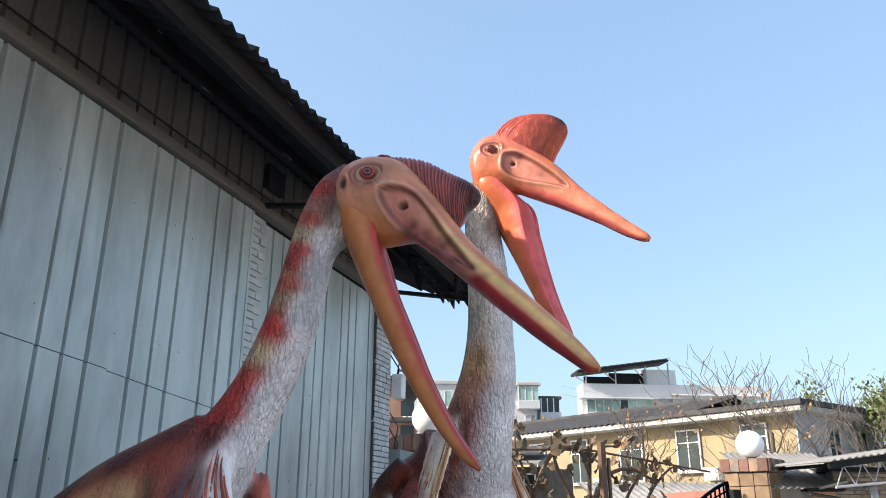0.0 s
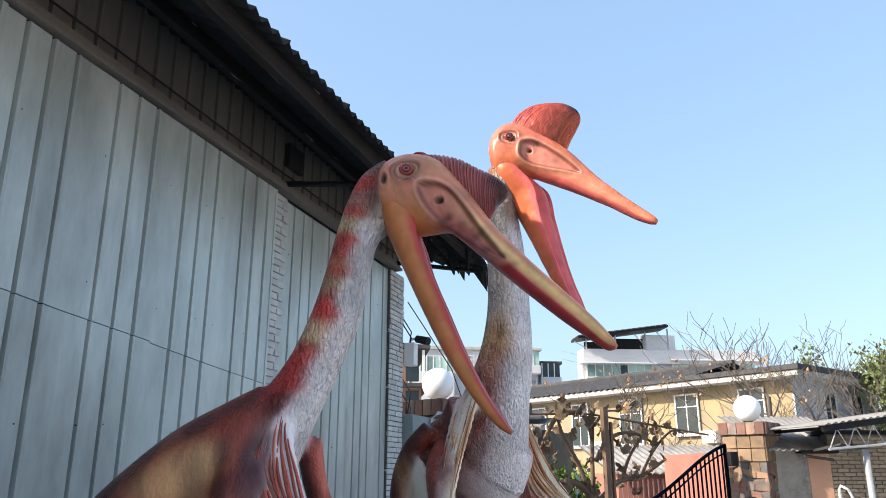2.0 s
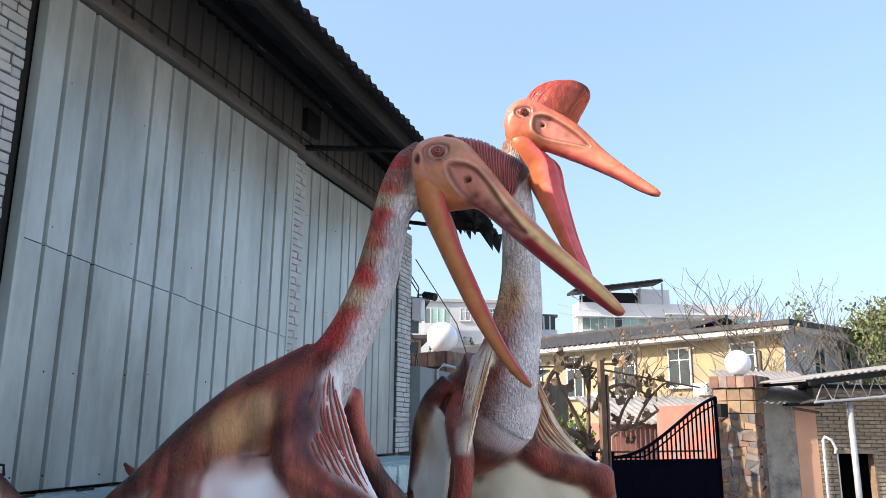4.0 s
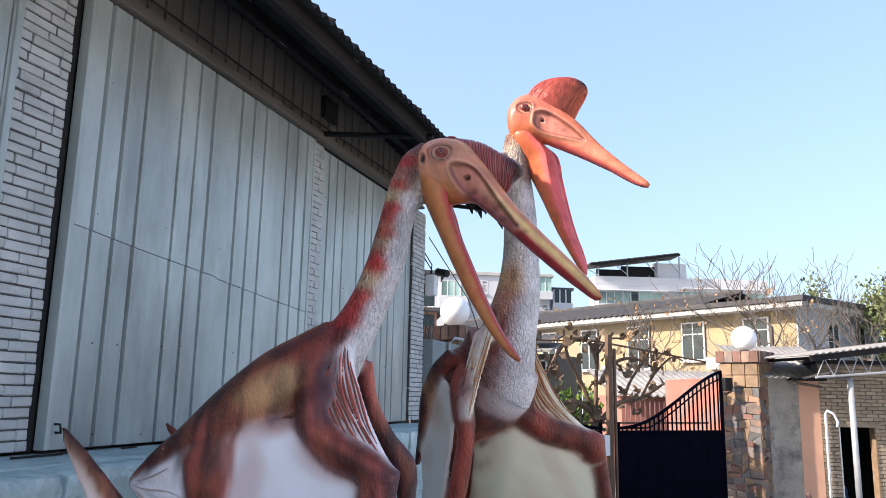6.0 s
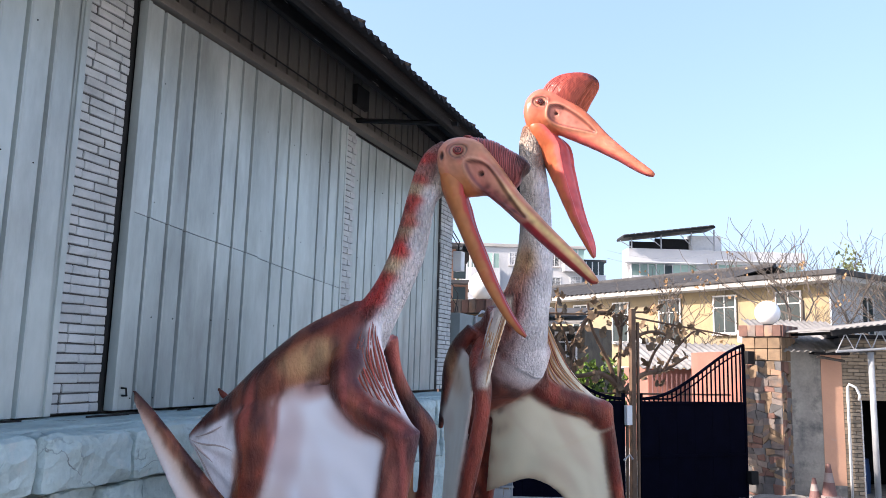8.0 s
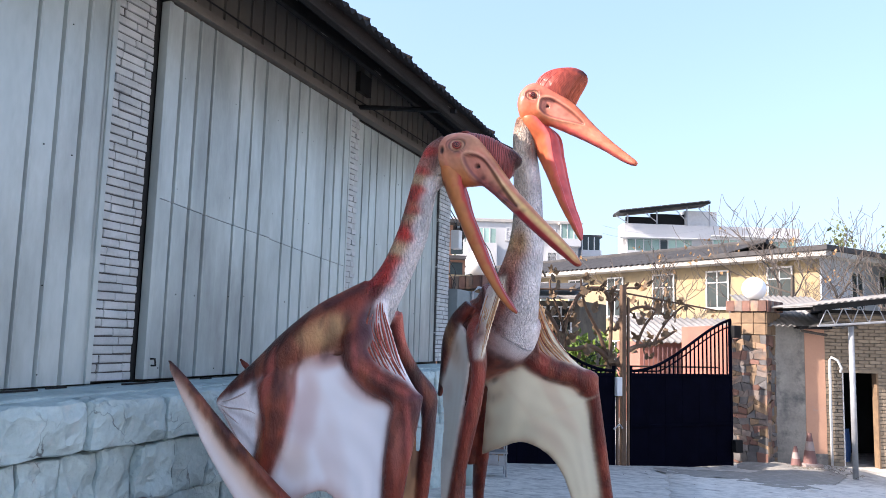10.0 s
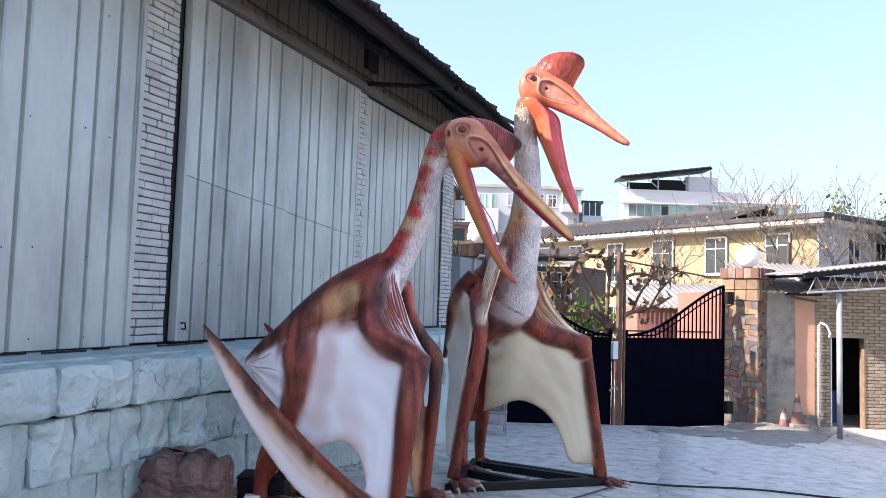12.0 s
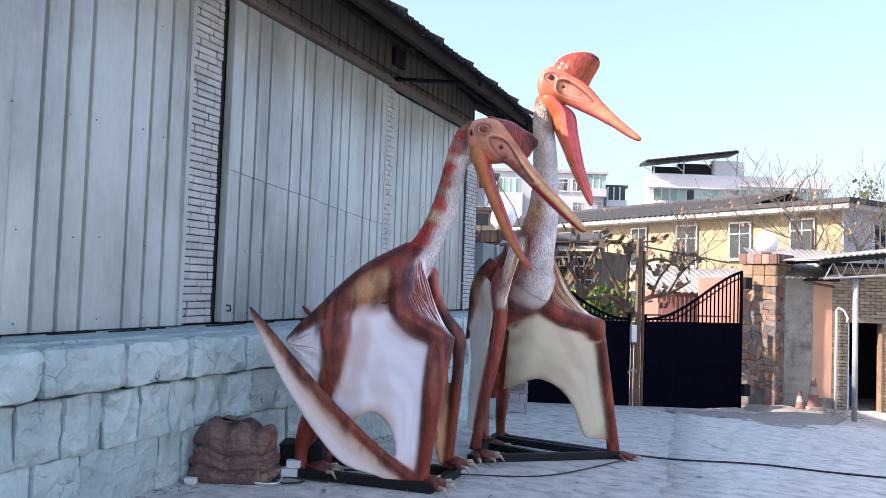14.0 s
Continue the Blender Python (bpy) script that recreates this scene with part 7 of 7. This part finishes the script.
def build_near():
    soft = Shell()
    for k, rows in NEAR_LIMBS.items():
        soft.loft(rows, sharp=0.16 if k == "neck" else 0.5, fur=1.0 if k == "neck" else 0.30)
    for k, (ca, cb, up, lo) in NEAR_WEBS.items():
        fold = {"belly_web": 0.0035, "tail_web": 0.014, "shoulder_web": 0.016, "far_shoulder_web": 0.014}.get(k, 0.003)
        soft.web(ca, cb, up, lo, 0.016, fold, edge={"belly_web": ("tn2", 0.6), "finger_web": ("or", 0.6)}.get(k))
    # Airbrushed markings; limb highlights and fold shading are painted in with them.
    back_paint = [(0.024, 1.477, 0.165, 0.089, 30, "yel2", 0.9), (-0.026, 1.602, 0.210, 0.029, 27, "dk", 0.75), (-0.238, 1.235, 0.044, 0.211, -4, "dk", 0.8), (-0.388, 1.207, 0.029, 0.167, -8, "dk", 0.7), (-0.306, 1.167, 0.029, 0.210, -5, "pk", 0.45), (-0.146, 1.106, 0.029, 0.188, -4, "pk", 0.55), (-0.234, 0.926, 0.067, 0.078, 0, "dk", 0.6), (-0.347, 0.811, 0.028, 0.133, 8, "or", 0.55), (-0.245, 0.793, 0.031, 0.110, 15, "dk", 0.6)]
    arm_paint = [(0.309, 1.543, 0.057, 0.133, 0, "pur", 0.75), (0.196, 1.473, 0.029, 0.164, 5, "dk", 0.6), (0.244, 1.3, 0.026, 0.130, 8, "pk", 0.5), (0.405, 1.158, 0.193, 0.023, -27, "dk", 0.6), (0.436, 1.191, 0.193, 0.019, -27, "pk", 0.4), (0.666, 1.024, 0.030, 0.116, 0, "pur", 0.8), (0.598, 0.852, 0.021, 0.253, 5, "pk", 0.45), (0.651, 0.684, 0.021, 0.253, 5, "dk", 0.55)]
    web_paint = [(-0.057, 0.978, 0.084, 0.264, -5, "pkb", 0.42), (0.099, 1.315, 0.131, 0.062, 20, "pkb", 0.55), (0.517, 0.847, 0.043, 0.232, 4, "pkb", 0.5), (-0.112, 0.667, 0.088, 0.131, 20, "tan", 0.3), (0.285, 1.129, 0.152, 0.065, -30, "pkb", 0.4), (-0.539, 1.085, 0.135, 0.022, 50, "dk", 0.5), (0.115, 1.696, 0.250, 0.023, 28, "pur", 0.6)]
    bands = [(0.345, 1.84, 0.12, 0.050), (0.425, 1.965, 0.095, 0.040), (0.500, 2.135, 0.095, 0.044), (0.545, 2.300, 0.090, 0.038), (0.580, 2.440, 0.080, 0.036), (0.610, 2.570, 0.080, 0.030), (0.655, 2.700, 0.080, 0.040)]
    neck_paint = [(x, z, rx, rz, -14 + 9 * math.sin(i * 2.3), "rd2", 0.72 if i % 2 else 0.85) for i, (x, z, rx, rz) in enumerate(bands)]
    s = soft.fused(spots=back_paint + arm_paint + web_paint + neck_paint)
    h = Shell()
    h.loft(NEAR_HEAD["skull"], 24, 112, 0.85, 0, 1, 1.0, 0.25, 0.2)
    eye, hole, ear = (0.846, 2.728), (0.973, 2.579), (0.752, 2.700)
    ball_at = on_side(h, (eye[0], 0, eye[1]))
    oval = [(0.889, 0, 2.644), (0.942, 0, 2.661), (1.03, 0, 2.616), (1.144, 0, 2.44), (1.235, 0, 2.30), (1.164, 0, 2.345), (1.033, 0, 2.45), (0.93, 0, 2.552)]
    spots = []
    for i in range(11):
        q = random.uniform(0.1, 1.0)
        spots.append((0.97 + 0.3 * q + random.uniform(-0.03, 0.05), 2.56 - 0.30 * q + random.uniform(-0.05, 0.03), random.uniform(0.010, 0.022), random.uniform(0.3, 0.6)))
    def paint(tint, t, cs, sn, grain):
        beak = soft_step(t, 3.2, 5.0)
        tint(1 - beak, "tn2", 0.7)
        tint((1 - beak) * soft_step(-cs, 0.05, 0.6), "org", 0.85)
        tint((1 - beak) * soft_step(grain, 0.05, 0.4), "rose", 0.5)
        tint(beak, "rose", 0.9)
        tint(beak * soft_step(cs, 0.45, 0.8), "tan", 0.55)
        tint(beak * np.exp(-((cs - 0.0 - 0.06 * (t - 5)) / 0.34) ** 2) * soft_step(t, 3.8, 6.0), "ylw", 0.95)
        tint(soft_step(t, 7.6, 9.4) * soft_step(-cs, -0.8, 0.2), "ylw", 0.55)
        tint(beak * soft_step(-cs + 0.06 * grain, 0.20, 0.46), "crim", 0.95)
        tint(soft_step(t, 9.4, 11), "orb", 0.7)
    carve_head(h, eye, oval, hole, ear, spots, paint)
    jaw = Shell()
    jaw.loft(NEAR_JAW, 20, 72, 0.85, 0, 1, 1.0, 0.10, 0.2, 0.33, twist=16, trough=0.42)
    paint_jaw(jaw, "org", "lip", "crim", "orb")
    h.add(jaw)
    h.loft(NEAR_HEAD["crest"], 60, 30, 1.0, 40, 1, cut=0.12)
    eye_ball(h, (ball_at[0], ball_at[1] + 0.011, ball_at[2]))
    s.add(h)
    s.strands(NEAR_WEBS["shoulder_web"][2], NEAR_WEBS["shoulder_web"][3], 9, "br2", 0.005)
    s.strands(NEAR_WEBS["shoulder_web"][2], NEAR_WEBS["shoulder_web"][3], 5, "pk", 0.005)
    s.strands(NEAR_WEBS["tail_web"][2], NEAR_WEBS["tail_web"][3], 4, "str", 0.005)
    claw_foot(s, (0.471, -0.33, -0.03), 0.1, 0.18, 4, 0.6)
    claw_foot(s, (0.655, 0.30, -0.02), 0.1, 0.18, 4, 0.6)
    claw_foot(s, (-0.42, -0.11, 0.0), 0.0, 0.19, 4, 0.38)
    claw_foot(s, (-0.27, 0.28, -0.02), 0.0, 0.17, 4, 0.38)
    tagged(s.build("pterosaur_statue", NEAR_AT, [M_SKIN, M_BEAK, M_CLAW, M_EYE, M_PUPIL]), "life-size pterosaur statue, reddish brown with white wing skin, beak agape", "statue", "pterosaur statues")


def build_far():
    soft = Shell()
    for k, rows in FAR_LIMBS.items():
        soft.loft(rows, sharp=0.2 if k == "neck" else 0.5, fur=1.0 if k == "neck" else 0.40)
    for k, (ca, cb, up, lo) in FAR_WEBS.items():
        fold = {"right_shoulder_web": 0.016, "left_shoulder_web": 0.016}.get(k, 0.0015)
        soft.web(ca, cb, up, lo, 0.016, fold, edge={"right_web": ("tan", 0.55)}.get(k))
    s = soft.fused(spots=[(-0.45, 1.55, 0.08, 0.16, 20, "rd3", 0.6), (-0.62, 1.40, 0.06, 0.2, 15, "tan", 0.5), (0.15, 1.62, 0.06, 0.16, 0, "rd3", 0.5), (0.3, 0.8, 0.4, 0.02, 25, "cr3", 0.7)])
    h = Shell()
    h.loft(FAR_HEAD["skull"], 24, 112, 0.85, 0, 1, 1.0, 0.25, 0.2)
    eye, hole = (-0.013, 3.54), (0.106, 3.441)
    ball_at = on_side(h, (eye[0], 0, eye[1]))
    oval = [(0.05, 0, 3.47), (0.072, 0, 3.505), (0.16, 0, 3.495), (0.305, 0, 3.39), (0.41, 0, 3.27), (0.331, 0, 3.285), (0.138, 0, 3.345), (0.056, 0, 3.404)]
    def paint(tint, t, cs, sn, grain):
        beak = soft_step(t, 3.0, 5.0)
        tint(np.ones(len(t)), "salm", 0.45)
        tint((1 - beak) * soft_step(-cs, 0.1, 0.5), "or2", 0.9)
        tint(soft_step(grain, 0.0, 0.45), "sk", 0.5)
        tint(beak * soft_step(cs, 0.5, 0.9), "or2", 0.6)
        tint(beak * soft_step(-cs, 0.6, 0.85), "gum", 0.8)
        tint(soft_step(t, 8.6, 10.2), "or2", 0.7)
    carve_head(h, eye, oval, hole, None, [(0.2, 3.41, 0.02, 0.25), (0.26, 3.36, 0.016, 0.25)], paint)
    jaw = Shell()
    jaw.loft(FAR_HEAD["jaw"], 20, 72, 0.85, 0, 1, 1.0, 0.15, 0.2, twist=50, trough=0.38)
    paint_jaw(jaw, "or2", "gum", "gum", "rd3")
    h.add(jaw)
    h.loft(FAR_HEAD["crest"], 20, 150, 0.9, 0, 1, flutes=24, cut=0.10)
    eye_ball(h, (ball_at[0], ball_at[1] + 0.011, ball_at[2]))
    s.add(h)
    for k in ("right_shoulder_web", "left_shoulder_web"):
        s.strands(FAR_WEBS[k][2], FAR_WEBS[k][3], 7, "tan", 0.006)
        s.strands(FAR_WEBS[k][2], FAR_WEBS[k][3], 4, "br2", 0.004)
    claw_foot(s, (-0.635, -0.52, -0.13), -0.5, 0.20, 4, 0.6)
    claw_foot(s, (0.90, 0.42, -0.30), -0.4, 0.22, 4, 0.6)
    claw_foot(s, (-0.20, 1.18, -0.33), -0.6, 0.20, 3, 0.5)
    claw_foot(s, (-0.45, 0.6, -0.25), -0.6, 0.20, 3, 0.5)
    tagged(s.build("pterosaur_statue", FAR_AT, [M_SKIN, M_BEAK, M_CLAW, M_EYE, M_PUPIL]), "taller pterosaur statue with a red crest and cream wing skin", "statue", "pterosaur statues")


from mathutils import kdtree

build_near()
build_far()


# ---- loose things in the yard ----
def beam_frame(at, pairs, label):
    g = thing("base_frame", label, "frame", at, "statue base frames")
    for (x0, y0), (x1, y1) in pairs:
        p, q = at @ Vector((x0, y0, 0)), at @ Vector((x1, y1, 0))
        p.z, q.z = gz(p.x, p.y) + 0.055, gz(q.x, q.y) + 0.055
        p, q = at.inverted() @ p, at.inverted() @ q
        d = q - p
        m = Matrix.Translation(p) @ d.to_track_quat("X", "Z").to_matrix().to_4x4()
        part("beam", B(-0.03, d.length + 0.03, -0.035, 0.035, -0.05, 0.022, 0.005), M_STEEL_DARK, g, m=m)


beam_frame(NEAR_AT, [((-0.52, -0.12), (0.52, -0.42)), ((0.52, -0.42), (0.74, 0.36)), ((0.74, 0.36), (-0.30, 0.55)), ((-0.30, 0.55), (-0.52, -0.12)), ((0.1, -0.3), (0.2, 0.45))], "black steel base frame under the reddish statue")
beam_frame(FAR_AT, [((-0.66, -0.55), (0.90, 0.36)), ((-0.22, 1.22), (0.90, 0.42)), ((-0.30, 1.06), (0.72, 0.36)), ((-0.66, -0.55), (-0.30, 1.25)), ((-0.55, 0.55), (0.1, -0.1))], "black steel base frame under the taller statue")


def build_rock():
    bm = bmesh.new()
    prof = ((0.0, 1.02), (0.03, 1.08), (0.075, 1.09), (0.095, 1.04), (0.105, 0.99), (0.12, 1.0), (0.14, 1.06), (0.165, 1.06), (0.18, 1.0), (0.195, 0.97), (0.215, 1.01), (0.232, 1.0), (0.24, 0.94), (0.255, 0.94), (0.265, 1.0), (0.29, 1.03), (0.33, 1.02), (0.37, 1.0), (0.40, 0.96), (0.425, 0.88), (0.44, 0.76), (0.445, 0.6), (0.45, 0.35), (0.452, 0.1))
    rings = []
    sides = 72
    for z, k in prof:
        ring = []
        for i in range(sides):
            a = 2 * math.pi * i / sides
            c, s = math.cos(a), math.sin(a)
            r = 1 / (abs(c) ** 4 + abs(s) ** 4) ** 0.25
            u = Vector((c, s, 0))
            kk = 1 + (k - 1) * (0.5 + 1.1 * (0.5 + noise.noise(u * 2.3 + Vector((0, 0, z * 5)))))
            kk += 0.07 * noise.noise(u * 1.7 + Vector((3, 1, z * 2.5))) + 0.05 * noise.noise(u * 5 + Vector((0, 0, z * 16))) + 0.02 * noise.noise(u * 15 + Vector((0, 0, z * 40)))
            x, y = 0.30 * r * c * kk, 0.215 * r * s * kk
            if x < 0 and z < 0.25:
                x *= 1.18 - 0.6 * z
            zz = z + 0.05 * noise.noise(Vector((x * 5, y * 5, z * 2))) * min(1, z * 8) + 0.012 * noise.noise(Vector((x * 17, y * 17, z * 9)))
            if z > 0.24:
                y += math.copysign(0.026, y) * (abs(math.sin(x * 14.5 + 0.5)) ** 0.6 - 0.7)
            if z > 0.25:
                zz += (z - 0.25) * 0.36 * (abs(math.sin(x * 14.5 + 0.5)) - 0.6)
            ring.append(bm.verts.new((x, y, zz)))
        rings.append(ring)
    for r0, r1 in zip(rings, rings[1:]):
        for i in range(sides):
            bm.faces.new((r0[i], r0[(i + 1) % sides], r1[(i + 1) % sides], r1[i]))
    bm.faces.new(rings[-1])
    bm.faces.new(rings[0][::-1])
    tagged(part("decorative_rock", bm, M_FAKE_ROCK, smooth=True, m=pose(-3.36, 1.30, -0.01, 0, 0, 20) @ Matrix.Diagonal((0.93, 0.95, 0.93, 1))), "brown fibreglass boulder with flat layers beside the plinth", "rock")


build_rock()


def build_box():
    c = thing("control_box", "low black control box with a plastic bag on top", "box", pose(-3.12, 1.86, -0.05, 0, 0, 22))
    part("body", B(-0.17, 0.17, -0.12, 0.12, 0.0, 0.22, 0.01), M_STEEL_DARK, c)
    part("lid", B(-0.175, 0.175, -0.125, 0.125, 0.221, 0.24, 0.006), M_STEEL_DARK, c)
    bm = bmesh.new()
    bmesh.ops.create_icosphere(bm, subdivisions=3, radius=0.09)
    for v in bm.verts:
        v.co *= 1 + 0.45 * noise.noise(v.co * 18)
        v.co.z = v.co.z * 0.75 + 0.30
    tagged(part("plastic_bag", bm, M_PLASTIC_WHITE, m=pose(-3.10, 1.86, -0.06)), "crumpled pale plastic bag on the control box", "bag")
    a = thing("power_adapter", "two white power adapters on the ground beside the rock", "adapter", pose(-3.07, 1.60, -0.03, 0, 0, 30))
    part("adapter", B(-0.07, 0.06, -0.05, 0.05, 0.0, 0.07, 0.01), M_PLASTIC_WHITE, a)
    part("adapter", B(-0.03, 0.08, -0.04, 0.04, 0.071, 0.13, 0.01), M_PLASTIC_WHITE, a)
    b = thing("small_box", "small white plastic box on the ground by the rock", "box", pose(-3.50, 0.98, 0.0, 0, 0, 15))
    part("body", B(-0.04, 0.04, -0.03, 0.03, 0, 0.045, 0.006), M_PLASTIC_WHITE, b)
    for i, pts in enumerate((((-3.0, 1.6), (-2.85, 1.45), (-2.9, 1.3), (-3.05, 1.35), (-3.0, 1.5), (-2.7, 1.55)), ((-3.1, 1.55), (-2.95, 1.25), (-3.1, 1.18), (-3.2, 1.3)), ((-3.05, 1.85), (-2.6, 2.3), (-2.0, 2.6), (-1.4, 3.1), (-1.0, 4.6)))):
        arr = np.array(pts, float)
        q = [catmull(arr, k / 8) for k in range((len(pts) - 1) * 8 + 1)]
        tagged(part("cable", T([(x, y, gz(x, y) + 0.018) for x, y in q], 0.007, 6), M_CABLE if i != 1 else M_PLASTIC_WHITE, smooth=True), "thin cable lying on the concrete" if i != 1 else "thin white cable coiled by the rock", "cable", "cables")
    arr = np.array(((-2.2, 4.9), (-0.9, 4.95), (0.04, 5.30), (0.8, 5.42), (1.5, 5.50), (3.0, 5.3), (7.5, 5.6)), float)
    q = [catmull(arr, k / 10) for k in range(61)]
    tagged(part("cable", T([(x, y + 0.03 * math.sin(x * 4), gz(x, y) + 0.030) for x, y in q], 0.011, 6), M_CABLE, smooth=True), "long black power cable across the yard", "cable", "cables")


build_box()
random.seed(11)
bm = bmesh.new()
for i in range(260):
    y = random.uniform(-0.5, 4.5)
    x = -3.56 + abs(random.gauss(0, 0.10))
    ln, a = random.uniform(0.02, 0.07), random.uniform(0, 6.28)
    tube(bm, [(x, y, gz(x, y) + 0.012), (x + ln * math.cos(a), y + ln * math.sin(a), gz(x, y) + 0.02)], 0.0025, 3)
for i in range(160):
    s, d = random.uniform(0.6, 1.8), random.gauss(-0.9, 0.4)
    p = HUT @ Vector((s - 0.6, d, 0.1))
    ln, a = random.uniform(0.03, 0.12), random.uniform(0, 6.28)
    p.z = gz(p.x, p.y) + 0.02
    tube(bm, [p, p + Vector((ln * math.cos(a), ln * math.sin(a), 0.02))], 0.004, 3)
tagged(part("litter", bm, M_EARTH), "dry straw and twigs swept against the walls", "litter", kind="stuff")


def build_leftovers():
    t = thing("teal_board", "pale teal rounded board leaning by the plinth", "board", pose(-3.42, 7.3, gz(-3.42, 7.3), 8, 0, 22))
    bm = bmesh.new()
    tube(bm, [(0, 0, 0), (0, 0, 0.1), (0, 0, 0.5), (0.02, 0, 0.72), (0.05, 0, 0.80)], [0.10, 0.13, 0.14, 0.10, 0.02], 14)
    bmesh.ops.scale(bm, vec=(1, 0.35, 1), verts=bm.verts)
    part("board", bm, mat("pale_teal_paint", (0.30, 0.42, 0.42), (0.22, 0.32, 0.33), 0.6), t, smooth=True)
    r = thing("metal_rack", "small grey steel rack with panels behind the statues", "rack", pose(-3.52, 8.62, gz(-3.4, 8.64), 0, 0, 22))
    for x in (0, 0.3):
        for y in (0, 0.3):
            part("leg", T([(x, y, 0), (x, y, 0.5)], 0.012, 8), M_STEEL_GREY, r)
    for z in (0.16, 0.34, 0.48):
        part("shelf", B(-0.02, 0.32, -0.02, 0.32, z, z + 0.02, 0.004), M_STEEL_GREY, r)
    part("panel", B(0.03, 0.18, 0.0, 0.02, 0.185, 0.32), M_STEEL_GREY, r)
    part("panel", B(0.19, 0.29, 0.0, 0.02, 0.18, 0.31), M_STEEL_GREY, r)


build_leftovers()


# ---- brick piers of the shed ----
def brick_pier(y0, y1, z0, z1, x, toothed=False):
    wall = bpy.data.objects["wall_shed"]
    shared = {}
    z, row = z0, 0
    part("pier_core", B(x - 0.14, x - (0.024 if toothed else 0.012), y0, y1, z0, z1), M_BRICK_WHITE if toothed else M_JOINT, wall)
    while z < z1 - 0.03:
        cuts = [y0]
        step = (0.235, 0.12)[row % 3 == 1] if not toothed else (y1 - y0)
        a = y0 + (step if row % 2 else step * 0.5)
        while a < y1 - 0.06:
            cuts.append(a + random.uniform(-0.012, 0.012))
            a += 0.235
        cuts.append(y1 - (0.10 if toothed and row % 2 else 0))
        for a, b in zip(cuts, cuts[1:]):
            w = round((b - a - 0.009) * 50) / 50
            key = (w, random.randrange(3))
            if key not in shared:
                shared[key] = to_mesh("brick", B(-0.05, 0.0, -w / 2, w / 2, 0, 0.053, 0.007, 0.0025), M_BRICK_WHITE)
            out = random.uniform(-0.006, 0.005)
            part("brick", shared[key], None, wall, m=pose(x + out, (a + b) / 2, z + 0.005, random.uniform(-0.8, 0.8), 0, random.uniform(-0.8, 0.8)))
        z += 0.0635
        row += 1


brick_pier(1.578, 2.015, 1.085, 4.04, WX - 0.015)
brick_pier(5.20, 5.44, 1.10, 4.03, WX + 0.03, True)
brick_pier(8.17, 8.66, 1.10, 4.03, WX + 0.02)
